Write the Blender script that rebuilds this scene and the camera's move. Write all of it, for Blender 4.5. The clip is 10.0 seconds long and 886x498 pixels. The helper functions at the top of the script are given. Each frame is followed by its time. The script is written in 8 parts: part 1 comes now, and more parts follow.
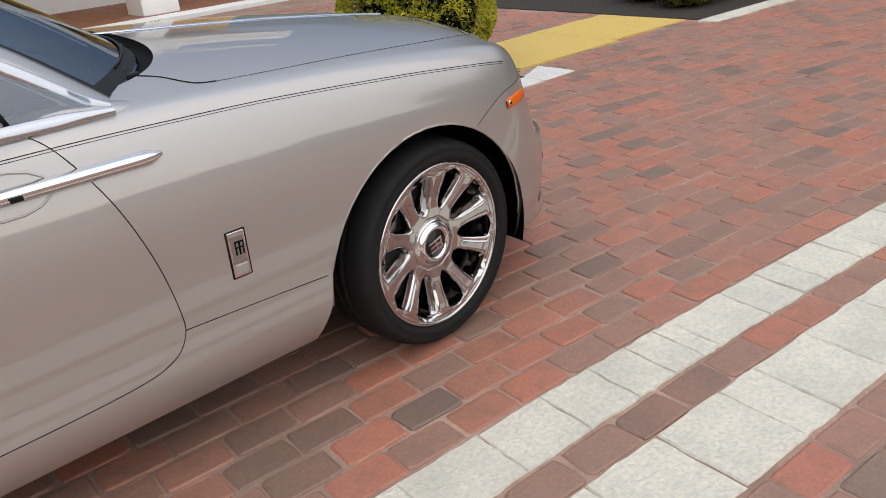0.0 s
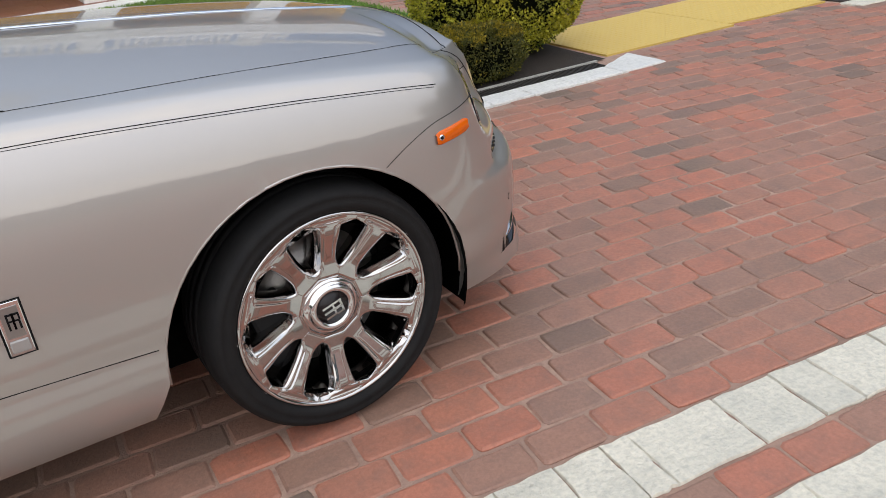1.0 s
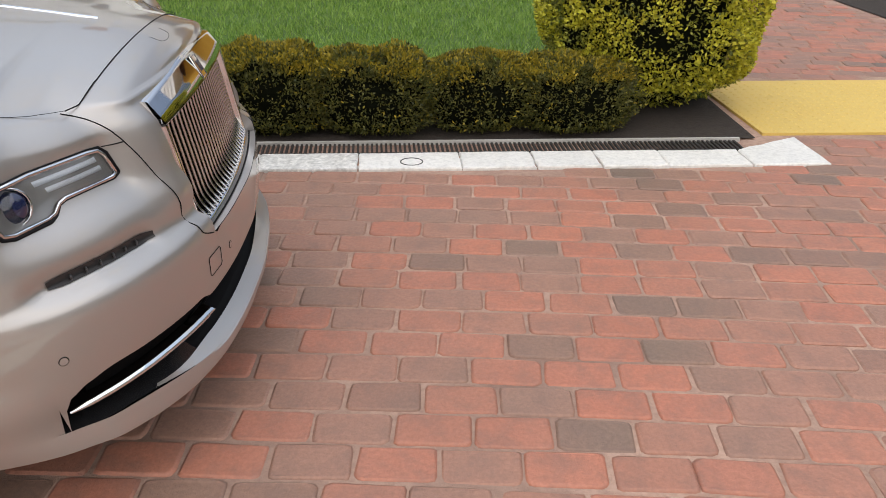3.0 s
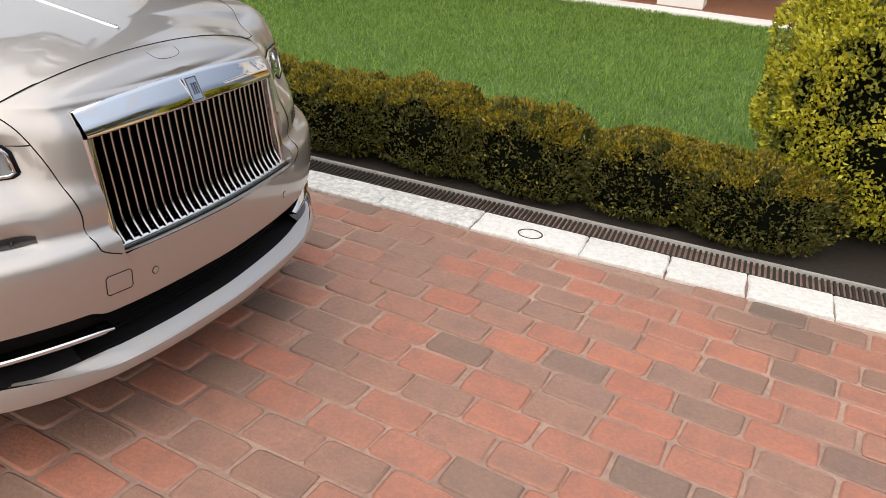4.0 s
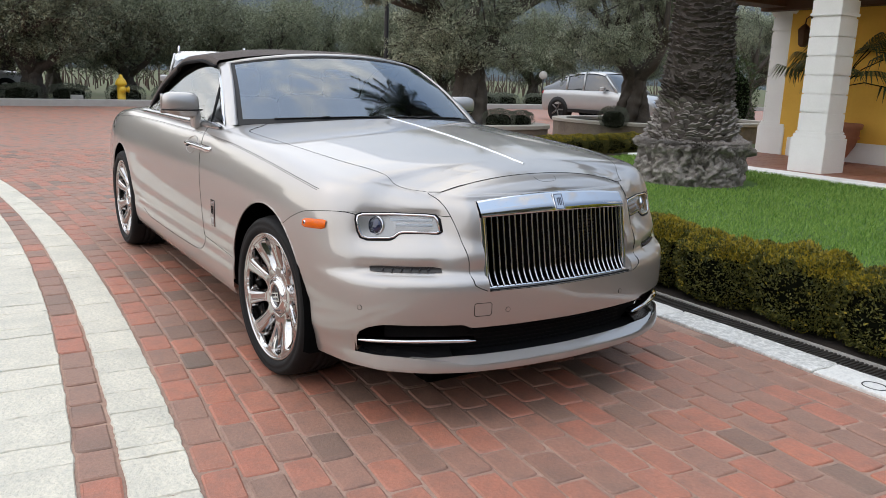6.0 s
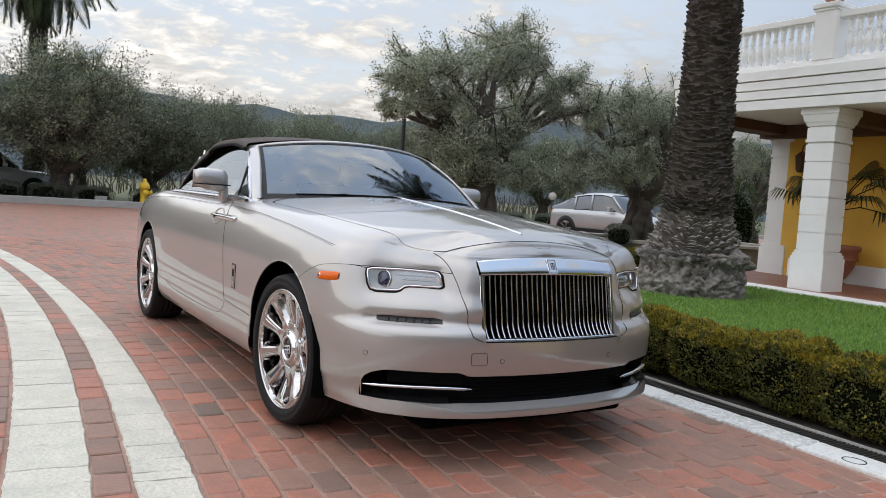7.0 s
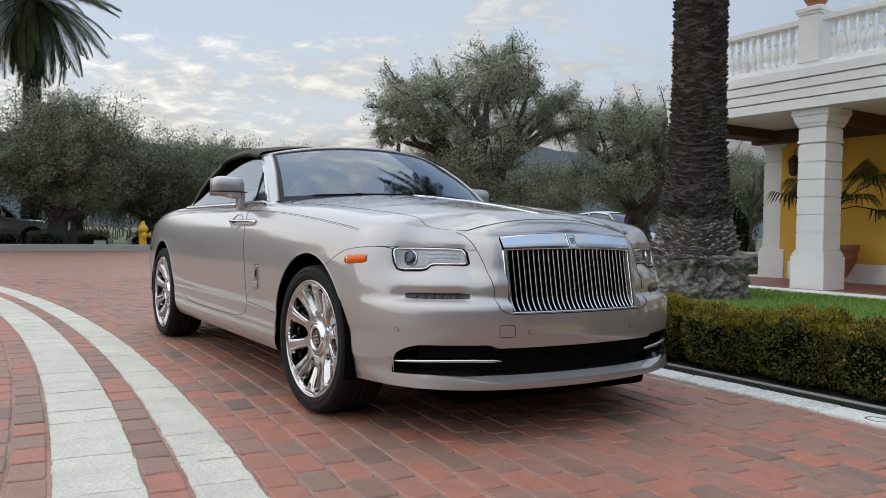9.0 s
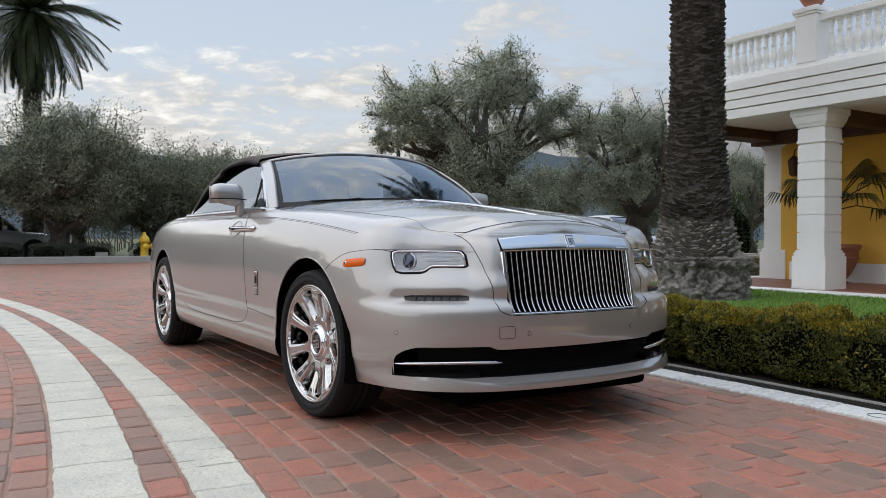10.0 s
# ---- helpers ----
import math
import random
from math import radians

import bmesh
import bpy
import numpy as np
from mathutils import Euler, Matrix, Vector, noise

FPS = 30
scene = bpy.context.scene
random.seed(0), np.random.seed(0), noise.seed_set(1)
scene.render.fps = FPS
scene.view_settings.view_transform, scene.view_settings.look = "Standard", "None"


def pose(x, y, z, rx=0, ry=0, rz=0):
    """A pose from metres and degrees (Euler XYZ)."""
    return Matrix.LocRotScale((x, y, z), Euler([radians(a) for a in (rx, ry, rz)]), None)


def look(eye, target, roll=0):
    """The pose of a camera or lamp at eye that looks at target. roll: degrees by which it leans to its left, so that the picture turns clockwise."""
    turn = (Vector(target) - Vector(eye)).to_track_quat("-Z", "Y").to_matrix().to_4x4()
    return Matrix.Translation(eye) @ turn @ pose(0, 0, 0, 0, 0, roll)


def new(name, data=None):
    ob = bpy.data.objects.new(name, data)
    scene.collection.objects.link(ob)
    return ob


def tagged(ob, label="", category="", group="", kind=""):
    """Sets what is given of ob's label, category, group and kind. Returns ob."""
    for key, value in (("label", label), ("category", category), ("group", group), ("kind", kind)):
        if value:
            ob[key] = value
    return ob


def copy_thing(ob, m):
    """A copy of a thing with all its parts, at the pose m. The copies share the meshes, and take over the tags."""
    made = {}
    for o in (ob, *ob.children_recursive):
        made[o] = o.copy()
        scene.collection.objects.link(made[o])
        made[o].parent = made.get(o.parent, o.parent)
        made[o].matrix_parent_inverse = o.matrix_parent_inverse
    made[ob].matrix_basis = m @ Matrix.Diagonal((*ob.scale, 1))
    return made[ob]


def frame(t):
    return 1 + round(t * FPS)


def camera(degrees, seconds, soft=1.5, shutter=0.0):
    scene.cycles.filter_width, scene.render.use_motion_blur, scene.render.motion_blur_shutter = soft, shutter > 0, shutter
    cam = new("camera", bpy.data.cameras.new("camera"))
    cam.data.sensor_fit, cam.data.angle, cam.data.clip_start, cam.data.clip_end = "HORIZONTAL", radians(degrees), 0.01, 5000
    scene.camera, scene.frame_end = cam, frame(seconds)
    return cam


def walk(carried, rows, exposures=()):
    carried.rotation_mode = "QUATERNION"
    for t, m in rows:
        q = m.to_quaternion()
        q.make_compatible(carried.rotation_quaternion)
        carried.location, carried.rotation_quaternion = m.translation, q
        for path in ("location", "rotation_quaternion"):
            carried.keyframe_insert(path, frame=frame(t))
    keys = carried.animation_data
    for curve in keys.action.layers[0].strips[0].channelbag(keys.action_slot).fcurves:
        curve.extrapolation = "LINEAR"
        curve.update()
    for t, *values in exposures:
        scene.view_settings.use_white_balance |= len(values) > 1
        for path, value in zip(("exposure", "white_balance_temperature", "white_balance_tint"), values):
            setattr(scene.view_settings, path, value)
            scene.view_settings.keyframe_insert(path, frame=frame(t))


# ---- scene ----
cam = camera(59.1, 10.0, 0.65)
PATH = [
    (0, (-1.6, -2.795, 1.483), (-0.406, -1.426, 0.646), -5.2),
    (0.5, (-1.117, -2.792, 1.455), (-0.089, -1.309, 0.593), -6.1),
    (1, (-0.639, -2.737, 1.472), (0.232, -1.176, 0.576), -5.5),
    (1.5, (-0.135, -2.603, 1.443), (0.634, -1.019, 0.496), -5.3),
    (2, (0.361, -2.547, 1.442), (0.958, -0.905, 0.469), -3.1),
    (2.5, (0.843, -2.338, 1.435), (1.258, -0.637, 0.47), -0.7),
    (2.7, (1.031, -2.293, 1.436), (1.366, -0.566, 0.483), 0.2),
    (3.8, (2.1, -1.827, 1.456), (1.634, -0.088, 0.584), 3.0),
    (4, (2.243, -1.732, 1.47), (1.628, -0.041, 0.598), 4.9),
    (4.5, (2.549, -1.553, 1.449), (1.439, -0.092, 0.654), 6.1),
    (5, (2.868, -1.595, 1.438), (1.384, -0.401, 0.828), 4.2),
    (5.5, (3.083, -1.91, 1.434), (1.475, -0.823, 0.951), 1.3),
    (5.7, (3.159, -2.058, 1.414), (1.539, -0.984, 0.942), 1.2),
    (6.8, (3.551, -2.24, 1.194), (1.861, -1.189, 0.996), 4.6),
    (7, (3.581, -2.303, 1.152), (1.889, -1.244, 1.021), 4.0),
    (7.5, (3.597, -2.405, 1.047), (1.906, -1.337, 0.995), 2.3),
    (8, (3.62, -2.422, 0.966), (1.929, -1.354, 0.916), 1.8),
    (8.5, (3.62, -2.431, 0.93), (1.93, -1.363, 0.878), 1.4),
    (9, (3.614, -2.455, 0.911), (1.923, -1.389, 0.865), 1.0),
    (9.5, (3.617, -2.457, 0.896), (1.925, -1.391, 0.858), 0.6),
    (10, (3.625, -2.444, 0.89), (1.931, -1.382, 0.862), 0.1),
]
EXPOSURES = [(0, 0.75, 7100, 13), (1.0, 0.77, 6900, 12), (2.5, 0.89, 7150, 13), (4.0, 1.18, 7800, 14.5), (4.5, 1.14, 7650, 13), (5.0, 1.05, 7050, 12), (5.7, 0.98, 6850, 11), (7.0, 0.79, 6700, 11), (8.0, 0.65, 6580, 10), (10, 0.61, 6560, 10)]
walk(cam, [(t, look(eye, target, roll)) for t, eye, target, roll in PATH], EXPOSURES)

# ---- world and sun ----
world = bpy.data.worlds.new("world")
scene.world = world
world.use_nodes = True
SUN_AZ, SUN_EL = radians(245.0), radians(44.0)


def build_world():
    nt = world.node_tree
    nt.nodes.clear()
    N, L = nt.nodes.new, nt.links.new
    out, bg = N("ShaderNodeOutputWorld"), N("ShaderNodeBackground")
    sky = N("ShaderNodeTexSky")
    sky.sky_type, sky.sun_disc = "NISHITA", False
    sky.sun_elevation, sky.sun_rotation = SUN_EL, radians(90) - SUN_AZ
    sky.air_density, sky.dust_density, sky.ozone_density = 1.0, 2.0, 1.5
    tc = N("ShaderNodeTexCoord")
    sep = N("ShaderNodeSeparateXYZ")
    L(tc.outputs["Generated"], sep.inputs[0])
    # cloud sheet: the way of view is laid out on a flat layer overhead
    up = N("ShaderNodeMath"); up.operation = "MAXIMUM"; up.inputs[1].default_value = 0.0
    L(sep.outputs["Z"], up.inputs[0])
    add = N("ShaderNodeMath"); add.operation = "ADD"; add.inputs[1].default_value = 0.16
    L(up.outputs[0], add.inputs[0])
    div = N("ShaderNodeVectorMath"); div.operation = "DIVIDE"
    comb = N("ShaderNodeCombineXYZ")
    for k in range(3):
        L(add.outputs[0], comb.inputs[k])
    L(tc.outputs["Generated"], div.inputs[0]); L(comb.outputs[0], div.inputs[1])
    flat = N("ShaderNodeVectorMath"); flat.operation = "MULTIPLY"; flat.inputs[1].default_value = (1, 1, 0)
    L(div.outputs[0], flat.inputs[0])
    n1 = N("ShaderNodeTexNoise")
    n1.inputs["Scale"].default_value, n1.inputs["Detail"].default_value = 1.25, 3.0
    n1.inputs["Roughness"].default_value = 0.5
    n2 = N("ShaderNodeTexNoise")
    n2.inputs["Scale"].default_value, n2.inputs["Detail"].default_value = 6.5, 7.0
    n2.inputs["Roughness"].default_value, n2.inputs["Distortion"].default_value = 0.6, 0.35
    L(flat.outputs[0], n1.inputs["Vector"]); L(flat.outputs[0], n2.inputs["Vector"])
    mixn = N("ShaderNodeMath"); mixn.operation = "MULTIPLY_ADD"
    mixn.inputs[1].default_value = 0.5
    L(n1.outputs["Fac"], mixn.inputs[0])
    half = N("ShaderNodeMath"); half.operation = "MULTIPLY"; half.inputs[1].default_value = 0.55
    L(n2.outputs["Fac"], half.inputs[0]); L(half.outputs[0], mixn.inputs[2])
    # more cloud towards the horizon, broken higher up
    low = N("ShaderNodeMapRange")
    low.inputs["From Min"].default_value, low.inputs["From Max"].default_value = 0.04, 0.25
    low.inputs["To Min"].default_value, low.inputs["To Max"].default_value = 0.20, -0.085
    L(up.outputs[0], low.inputs["Value"])
    summ = N("ShaderNodeMath"); summ.operation = "ADD"
    L(mixn.outputs[0], summ.inputs[0])
    over = N("ShaderNodeMapRange")
    over.inputs["From Min"].default_value, over.inputs["From Max"].default_value = 0.35, 0.70
    over.inputs["To Min"].default_value, over.inputs["To Max"].default_value = 0.0, 0.06
    L(up.outputs[0], over.inputs["Value"])
    both = N("ShaderNodeMath"); both.operation = "ADD"
    L(low.outputs[0], both.inputs[0]); L(over.outputs[0], both.inputs[1]); L(both.outputs[0], summ.inputs[1])
    cov = N("ShaderNodeMapRange"); cov.interpolation_type = "SMOOTHSTEP"
    cov.inputs["From Min"].default_value, cov.inputs["From Max"].default_value = 0.47, 0.64
    L(summ.outputs[0], cov.inputs["Value"])
    shade = N("ShaderNodeMapRange")
    shade.inputs["From Min"].default_value, shade.inputs["From Max"].default_value = 0.35, 0.68
    shade.inputs["To Min"].default_value, shade.inputs["To Max"].default_value = 0.58, 1.20
    L(n2.outputs["Fac"], shade.inputs["Value"])
    # clouds are brighter round the hidden sun
    sund = N("ShaderNodeVectorMath"); sund.operation = "DOT_PRODUCT"
    sund.inputs[1].default_value = (math.cos(SUN_EL) * math.cos(SUN_AZ), math.cos(SUN_EL) * math.sin(SUN_AZ), math.sin(SUN_EL))
    L(tc.outputs["Generated"], sund.inputs[0])
    glow = N("ShaderNodeMapRange")
    glow.inputs["From Min"].default_value, glow.inputs["From Max"].default_value = -0.3, 1.0
    glow.inputs["To Min"].default_value, glow.inputs["To Max"].default_value = 0.48, 1.72
    L(sund.outputs["Value"], glow.inputs["Value"])
    cl = N("ShaderNodeMath"); cl.operation = "MULTIPLY"
    L(shade.outputs[0], cl.inputs[0]); L(glow.outputs[0], cl.inputs[1])
    # an overcast sky is brightest overhead
    zen = N("ShaderNodeMapRange"); zen.interpolation_type = "SMOOTHSTEP"
    zen.inputs["From Min"].default_value, zen.inputs["From Max"].default_value = 0.24, 0.80
    zen.inputs["To Min"].default_value, zen.inputs["To Max"].default_value = 0.86, 0.98
    L(up.outputs[0], zen.inputs["Value"])
    cl2 = N("ShaderNodeMath"); cl2.operation = "MULTIPLY"
    L(cl.outputs[0], cl2.inputs[0]); L(zen.outputs[0], cl2.inputs[1])
    cl = cl2
    ccol = N("ShaderNodeVectorMath"); ccol.operation = "SCALE"
    tint = N("ShaderNodeMix"); tint.data_type = "RGBA"; tint.clamp_factor = True
    tint.inputs["A"].default_value, tint.inputs["B"].default_value = (CLOUD * 1.0, CLOUD * 0.99, CLOUD * 0.96, 1), (CLOUD * 1.02, CLOUD * 0.985, CLOUD * 0.92, 1)
    hi = N("ShaderNodeMapRange")
    hi.inputs["From Min"].default_value, hi.inputs["From Max"].default_value = 0.30, 0.7
    L(up.outputs[0], hi.inputs["Value"]); L(hi.outputs[0], tint.inputs["Factor"])
    L(tint.outputs["Result"], ccol.inputs[0])
    L(cl.outputs[0], ccol.inputs["Scale"])
    # thin haze veils the blue between the clouds
    veil = N("ShaderNodeMix"); veil.data_type = "RGBA"; veil.inputs["Factor"].default_value = 0.84
    haze = N("ShaderNodeMix"); haze.data_type = "RGBA"
    haze.inputs["A"].default_value, haze.inputs["B"].default_value = (CLOUD * 0.66, CLOUD * 0.71, CLOUD * 0.755, 1), (CLOUD * 0.44, CLOUD * 0.59, CLOUD * 0.82, 1)
    hz = N("ShaderNodeMapRange")
    hz.inputs["From Min"].default_value, hz.inputs["From Max"].default_value = 0.10, 0.65
    L(up.outputs[0], hz.inputs["Value"]); L(hz.outputs[0], haze.inputs["Factor"])
    L(haze.outputs["Result"], veil.inputs["B"])
    L(sky.outputs[0], veil.inputs["A"])
    vz = N("ShaderNodeMapRange")
    vz.inputs["From Min"].default_value, vz.inputs["From Max"].default_value = 0.30, 0.9
    vz.inputs["To Min"].default_value, vz.inputs["To Max"].default_value = 1.0, 1.5
    L(up.outputs[0], vz.inputs["Value"])
    vs = N("ShaderNodeVectorMath"); vs.operation = "SCALE"
    L(veil.outputs["Result"], vs.inputs[0]); L(vz.outputs[0], vs.inputs["Scale"])
    mix = N("ShaderNodeMix"); mix.data_type = "RGBA"
    L(cov.outputs[0], mix.inputs["Factor"])
    L(vs.outputs[0], mix.inputs["A"]); L(ccol.outputs[0], mix.inputs["B"])
    # dimmer and bluer away from the sun
    side = N("ShaderNodeMapRange"); side.interpolation_type = "SMOOTHSTEP"
    side.inputs["From Min"].default_value, side.inputs["From Max"].default_value = -0.62, 0.0
    L(sund.outputs["Value"], side.inputs["Value"])
    clear = N("ShaderNodeMix"); clear.data_type = "RGBA"
    clear.inputs["A"].default_value, clear.inputs["B"].default_value = (0.24, 0.31, 0.43, 1), (1, 1, 1, 1)
    L(side.outputs[0], clear.inputs["Factor"])
    dim = N("ShaderNodeVectorMath"); dim.operation = "MULTIPLY"
    L(mix.outputs["Result"], dim.inputs[0]); L(clear.outputs["Result"], dim.inputs[1])
    L(dim.outputs[0], bg.inputs["Color"])
    bg.inputs["Strength"].default_value = 0.13
    L(bg.outputs[0], out.inputs["Surface"])


CLOUD = 5.0
build_world()
sun = new("sun", bpy.data.lights.new("sun", "SUN"))
sun.data.energy, sun.data.angle, sun.data.color = 1.15, radians(150.0), (1.0, 0.975, 0.95)
sun.matrix_world = look((0, 0, 0), (-math.cos(SUN_EL) * math.cos(SUN_AZ), -math.cos(SUN_EL) * math.sin(SUN_AZ), -math.sin(SUN_EL)))

# ---- materials ----
def mat(name, color, rough=0.6, metal=0.0, coat=0.0, spec=0.5, coat_rough=0.03, vary=0.0, scale=8.0, vary2=0.0, scale2=60.0,
        color2=None, bump=0.0, bump_scale=80.0, island=0.0, rnd=0.0, rough_vary=0.0):
    """A Principled surface: colour varied by two noises and, piece by piece, by island or object; fine relief."""
    m = bpy.data.materials.new(name)
    m.use_nodes = True
    nt = m.node_tree
    N, L = nt.nodes.new, nt.links.new
    p = nt.nodes["Principled BSDF"]
    p.inputs["Roughness"].default_value, p.inputs["Metallic"].default_value = rough, metal
    p.inputs["Coat Weight"].default_value, p.inputs["Coat Roughness"].default_value = coat, coat_rough
    p.inputs["Specular IOR Level"].default_value = spec
    p.inputs["Base Color"].default_value = (*color, 1)
    geo = N("ShaderNodeTexCoord")
    last = None

    def noise_tex(s, d=4.0, r=0.6):
        n = N("ShaderNodeTexNoise")
        n.inputs["Scale"].default_value, n.inputs["Detail"].default_value, n.inputs["Roughness"].default_value = s, d, r
        L(geo.outputs["Object"], n.inputs["Vector"])
        return n

    c2 = color2 or tuple(v * 0.45 for v in color)
    rgb = N("ShaderNodeRGB"); rgb.outputs[0].default_value = (*color, 1)
    last = rgb.outputs[0]

    def blend(fac_socket, amount, other):
        nonlocal last
        mul = N("ShaderNodeMath"); mul.operation = "MULTIPLY"; mul.inputs[1].default_value = amount
        L(fac_socket, mul.inputs[0])
        mx = N("ShaderNodeMix"); mx.data_type = "RGBA"; mx.inputs["B"].default_value = (*other, 1)
        L(mul.outputs[0], mx.inputs["Factor"]); L(last, mx.inputs["A"])
        last = mx.outputs["Result"]

    if vary:
        n = noise_tex(scale)
        r = N("ShaderNodeMapRange"); r.inputs["From Min"].default_value, r.inputs["From Max"].default_value = 0.35, 0.7
        L(n.outputs["Fac"], r.inputs["Value"])
        blend(r.outputs[0], vary, c2)
    if vary2:
        n = noise_tex(scale2, 3.0)
        r = N("ShaderNodeMapRange"); r.inputs["From Min"].default_value, r.inputs["From Max"].default_value = 0.4, 0.7
        L(n.outputs["Fac"], r.inputs["Value"])
        blend(r.outputs[0], vary2, c2)
    if island:
        g = N("ShaderNodeNewGeometry")
        blend(g.outputs["Random Per Island"], island, c2)
    if rnd:
        g = N("ShaderNodeObjectInfo")
        blend(g.outputs["Random"], rnd, c2)
    L(last, p.inputs["Base Color"])
    if rough_vary:
        n = noise_tex(scale * 0.6)
        r = N("ShaderNodeMapRange")
        r.inputs["To Min"].default_value, r.inputs["To Max"].default_value = max(rough - rough_vary, 0.02), min(rough + rough_vary, 1.0)
        L(n.outputs["Fac"], r.inputs["Value"]); L(r.outputs[0], p.inputs["Roughness"])
    if bump:
        n = noise_tex(bump_scale, 5.0)
        b = N("ShaderNodeBump"); b.inputs["Strength"].default_value = bump; b.inputs["Distance"].default_value = 0.01
        L(n.outputs["Fac"], b.inputs["Height"]); L(b.outputs[0], p.inputs["Normal"])
    return m


def glass_mat(name, tint, ior=1.5, rough=0.0, sheen=(1, 1, 1)):
    """A thin pane: tinted, clear straight through, mirrored by Fresnel."""
    m = bpy.data.materials.new(name)
    m.use_nodes = True
    nt = m.node_tree
    nt.nodes.clear()
    N, L = nt.nodes.new, nt.links.new
    out, mix, tr, gl, fr = N("ShaderNodeOutputMaterial"), N("ShaderNodeMixShader"), N("ShaderNodeBsdfTransparent"), N("ShaderNodeBsdfGlossy"), N("ShaderNodeFresnel")
    tr.inputs["Color"].default_value = (*tint, 1)
    gl.inputs["Roughness"].default_value = rough
    gl.inputs["Color"].default_value = (*sheen, 1)
    fr.inputs["IOR"].default_value = ior
    L(fr.outputs[0], mix.inputs["Fac"]); L(tr.outputs[0], mix.inputs[1]); L(gl.outputs[0], mix.inputs[2])
    L(mix.outputs[0], out.inputs["Surface"])
    return m


PAINT = mat("champagne_metallic_paint", (0.395, 0.372, 0.349), 0.42, 0.70, coat=1.0, coat_rough=0.035, vary2=0.06, scale2=900.0)
PAINT.node_tree.nodes["Principled BSDF"].inputs["Coat IOR"].default_value = 1.78
SATIN = mat("satin_silver_trim", (0.50, 0.51, 0.53), 0.24, 1.0, rough_vary=0.03, scale=20)
CHROME = mat("polished_chrome", (0.68, 0.68, 0.69), 0.04, 1.0, rough_vary=0.025, scale=20)
VANE = mat("grille_vane_metal", (0.47, 0.47, 0.48), 0.09, 1.0, rough_vary=0.03, scale=20)
ALLOY = mat("polished_alloy", (0.50, 0.49, 0.485), 0.06, 1.0, rough_vary=0.03, scale=14)
BLACK = mat("black_plastic", (0.006, 0.006, 0.0065), 0.55, spec=0.3, vary=0.3, scale=30)
# near black without sheen: shade of wheel housings and underside put into the colour
VOID = mat("matt_black_void", (0.004, 0.004, 0.004), 1.0, spec=0.0, vary=0.4, scale=30)
SEAM = mat("dark_seam", (0.006, 0.006, 0.007), 0.8, spec=0.2)
RUBBER = mat("tyre_rubber", (0.007, 0.007, 0.0075), 0.75, spec=0.25, vary=0.3, scale=25, color2=(0.018, 0.017, 0.016), bump=0.15, bump_scale=200)
IRON = mat("brake_iron", (0.22, 0.21, 0.2), 0.4, 0.9, vary=0.4, scale=40)
AMBER = mat("amber_lens", (0.68, 0.115, 0.002), 0.2, spec=0.35, vary2=0.3, scale2=240.0, color2=(0.55, 0.09, 0.005))
SCREEN = glass_mat("tinted_glass", (0.40, 0.46, 0.50), 2.3, sheen=(0.78, 0.88, 1.0))
SIDE_GLASS = glass_mat("side_glass", (0.80, 0.84, 0.86), 2.3, sheen=(0.9, 0.95, 1.0))
CLEAR = glass_mat("clear_lens", (0.93, 0.95, 0.97), 1.5)
FABRIC = mat("brown_canvas", (0.085, 0.066, 0.057), 0.85, vary=0.3, scale=9, vary2=0.35, scale2=500, bump=0.3, bump_scale=700)
LEATHER = mat("pale_leather", (0.42, 0.38, 0.34), 0.5, vary=0.2, scale=12, bump=0.1, bump_scale=300)
DASH = mat("dark_leather", (0.03, 0.03, 0.035), 0.5, vary=0.2, scale=20, bump=0.1, bump_scale=300)
MORTAR = mat("sandy_joint", (0.44, 0.29, 0.22), 0.95, vary=0.85, scale=1.6, vary2=0.5, scale2=45, color2=(0.20, 0.12, 0.092), bump=0.4, bump_scale=150)
MARBLE = mat("weathered_white_stone", (0.73, 0.675, 0.555), 0.6, vary=0.38, scale=5.0, vary2=0.42, scale2=60, color2=(0.33, 0.33, 0.29), bump=0.9, bump_scale=55, rnd=0.22)
KERB_STONE = mat("veined_kerb_stone", (0.76, 0.75, 0.71), 0.5, vary=0.12, scale=2.0, vary2=0.32, scale2=48, color2=(0.27, 0.27, 0.255), bump=0.5, bump_scale=45, rnd=0.1)
KERB_VEINED = mat("mottled_kerb_stone", (0.78, 0.77, 0.73), 0.5, vary=0.5, scale=34, vary2=0.2, scale2=70, color2=(0.06, 0.065, 0.06), bump=0.5, bump_scale=45)
SOIL = mat("dark_mulch", (0.035, 0.026, 0.02), 0.95, vary=0.5, scale=20, bump=0.9, bump_scale=60)
STUCCO = mat("white_stucco", (0.85, 0.845, 0.82), 0.75, vary=0.15, scale=2.0, vary2=0.08, scale2=40, color2=(0.55, 0.53, 0.49), bump=0.12, bump_scale=120)
OCHRE = mat("ochre_wall", (0.82, 0.49, 0.085), 0.85, vary=0.35, scale=1.3, vary2=0.12, scale2=30, color2=(0.62, 0.32, 0.04), bump=0.15, bump_scale=90)
YELLOW = mat("yellow_tactile", (0.60, 0.42, 0.11), 0.6, vary=0.25, scale=3, vary2=0.2, scale2=50, color2=(0.58, 0.37, 0.08), bump=0.2, bump_scale=90)
GRATE = mat("cast_grate", (0.032, 0.03, 0.028), 0.6, 0.3, vary=0.5, scale=14, color2=(0.06, 0.052, 0.045), bump=0.3, bump_scale=120)
CONCRETE = mat("pale_concrete", (0.42, 0.41, 0.38), 0.85, vary=0.35, scale=4, vary2=0.3, scale2=50, color2=(0.25, 0.24, 0.22), bump=0.25, bump_scale=90)


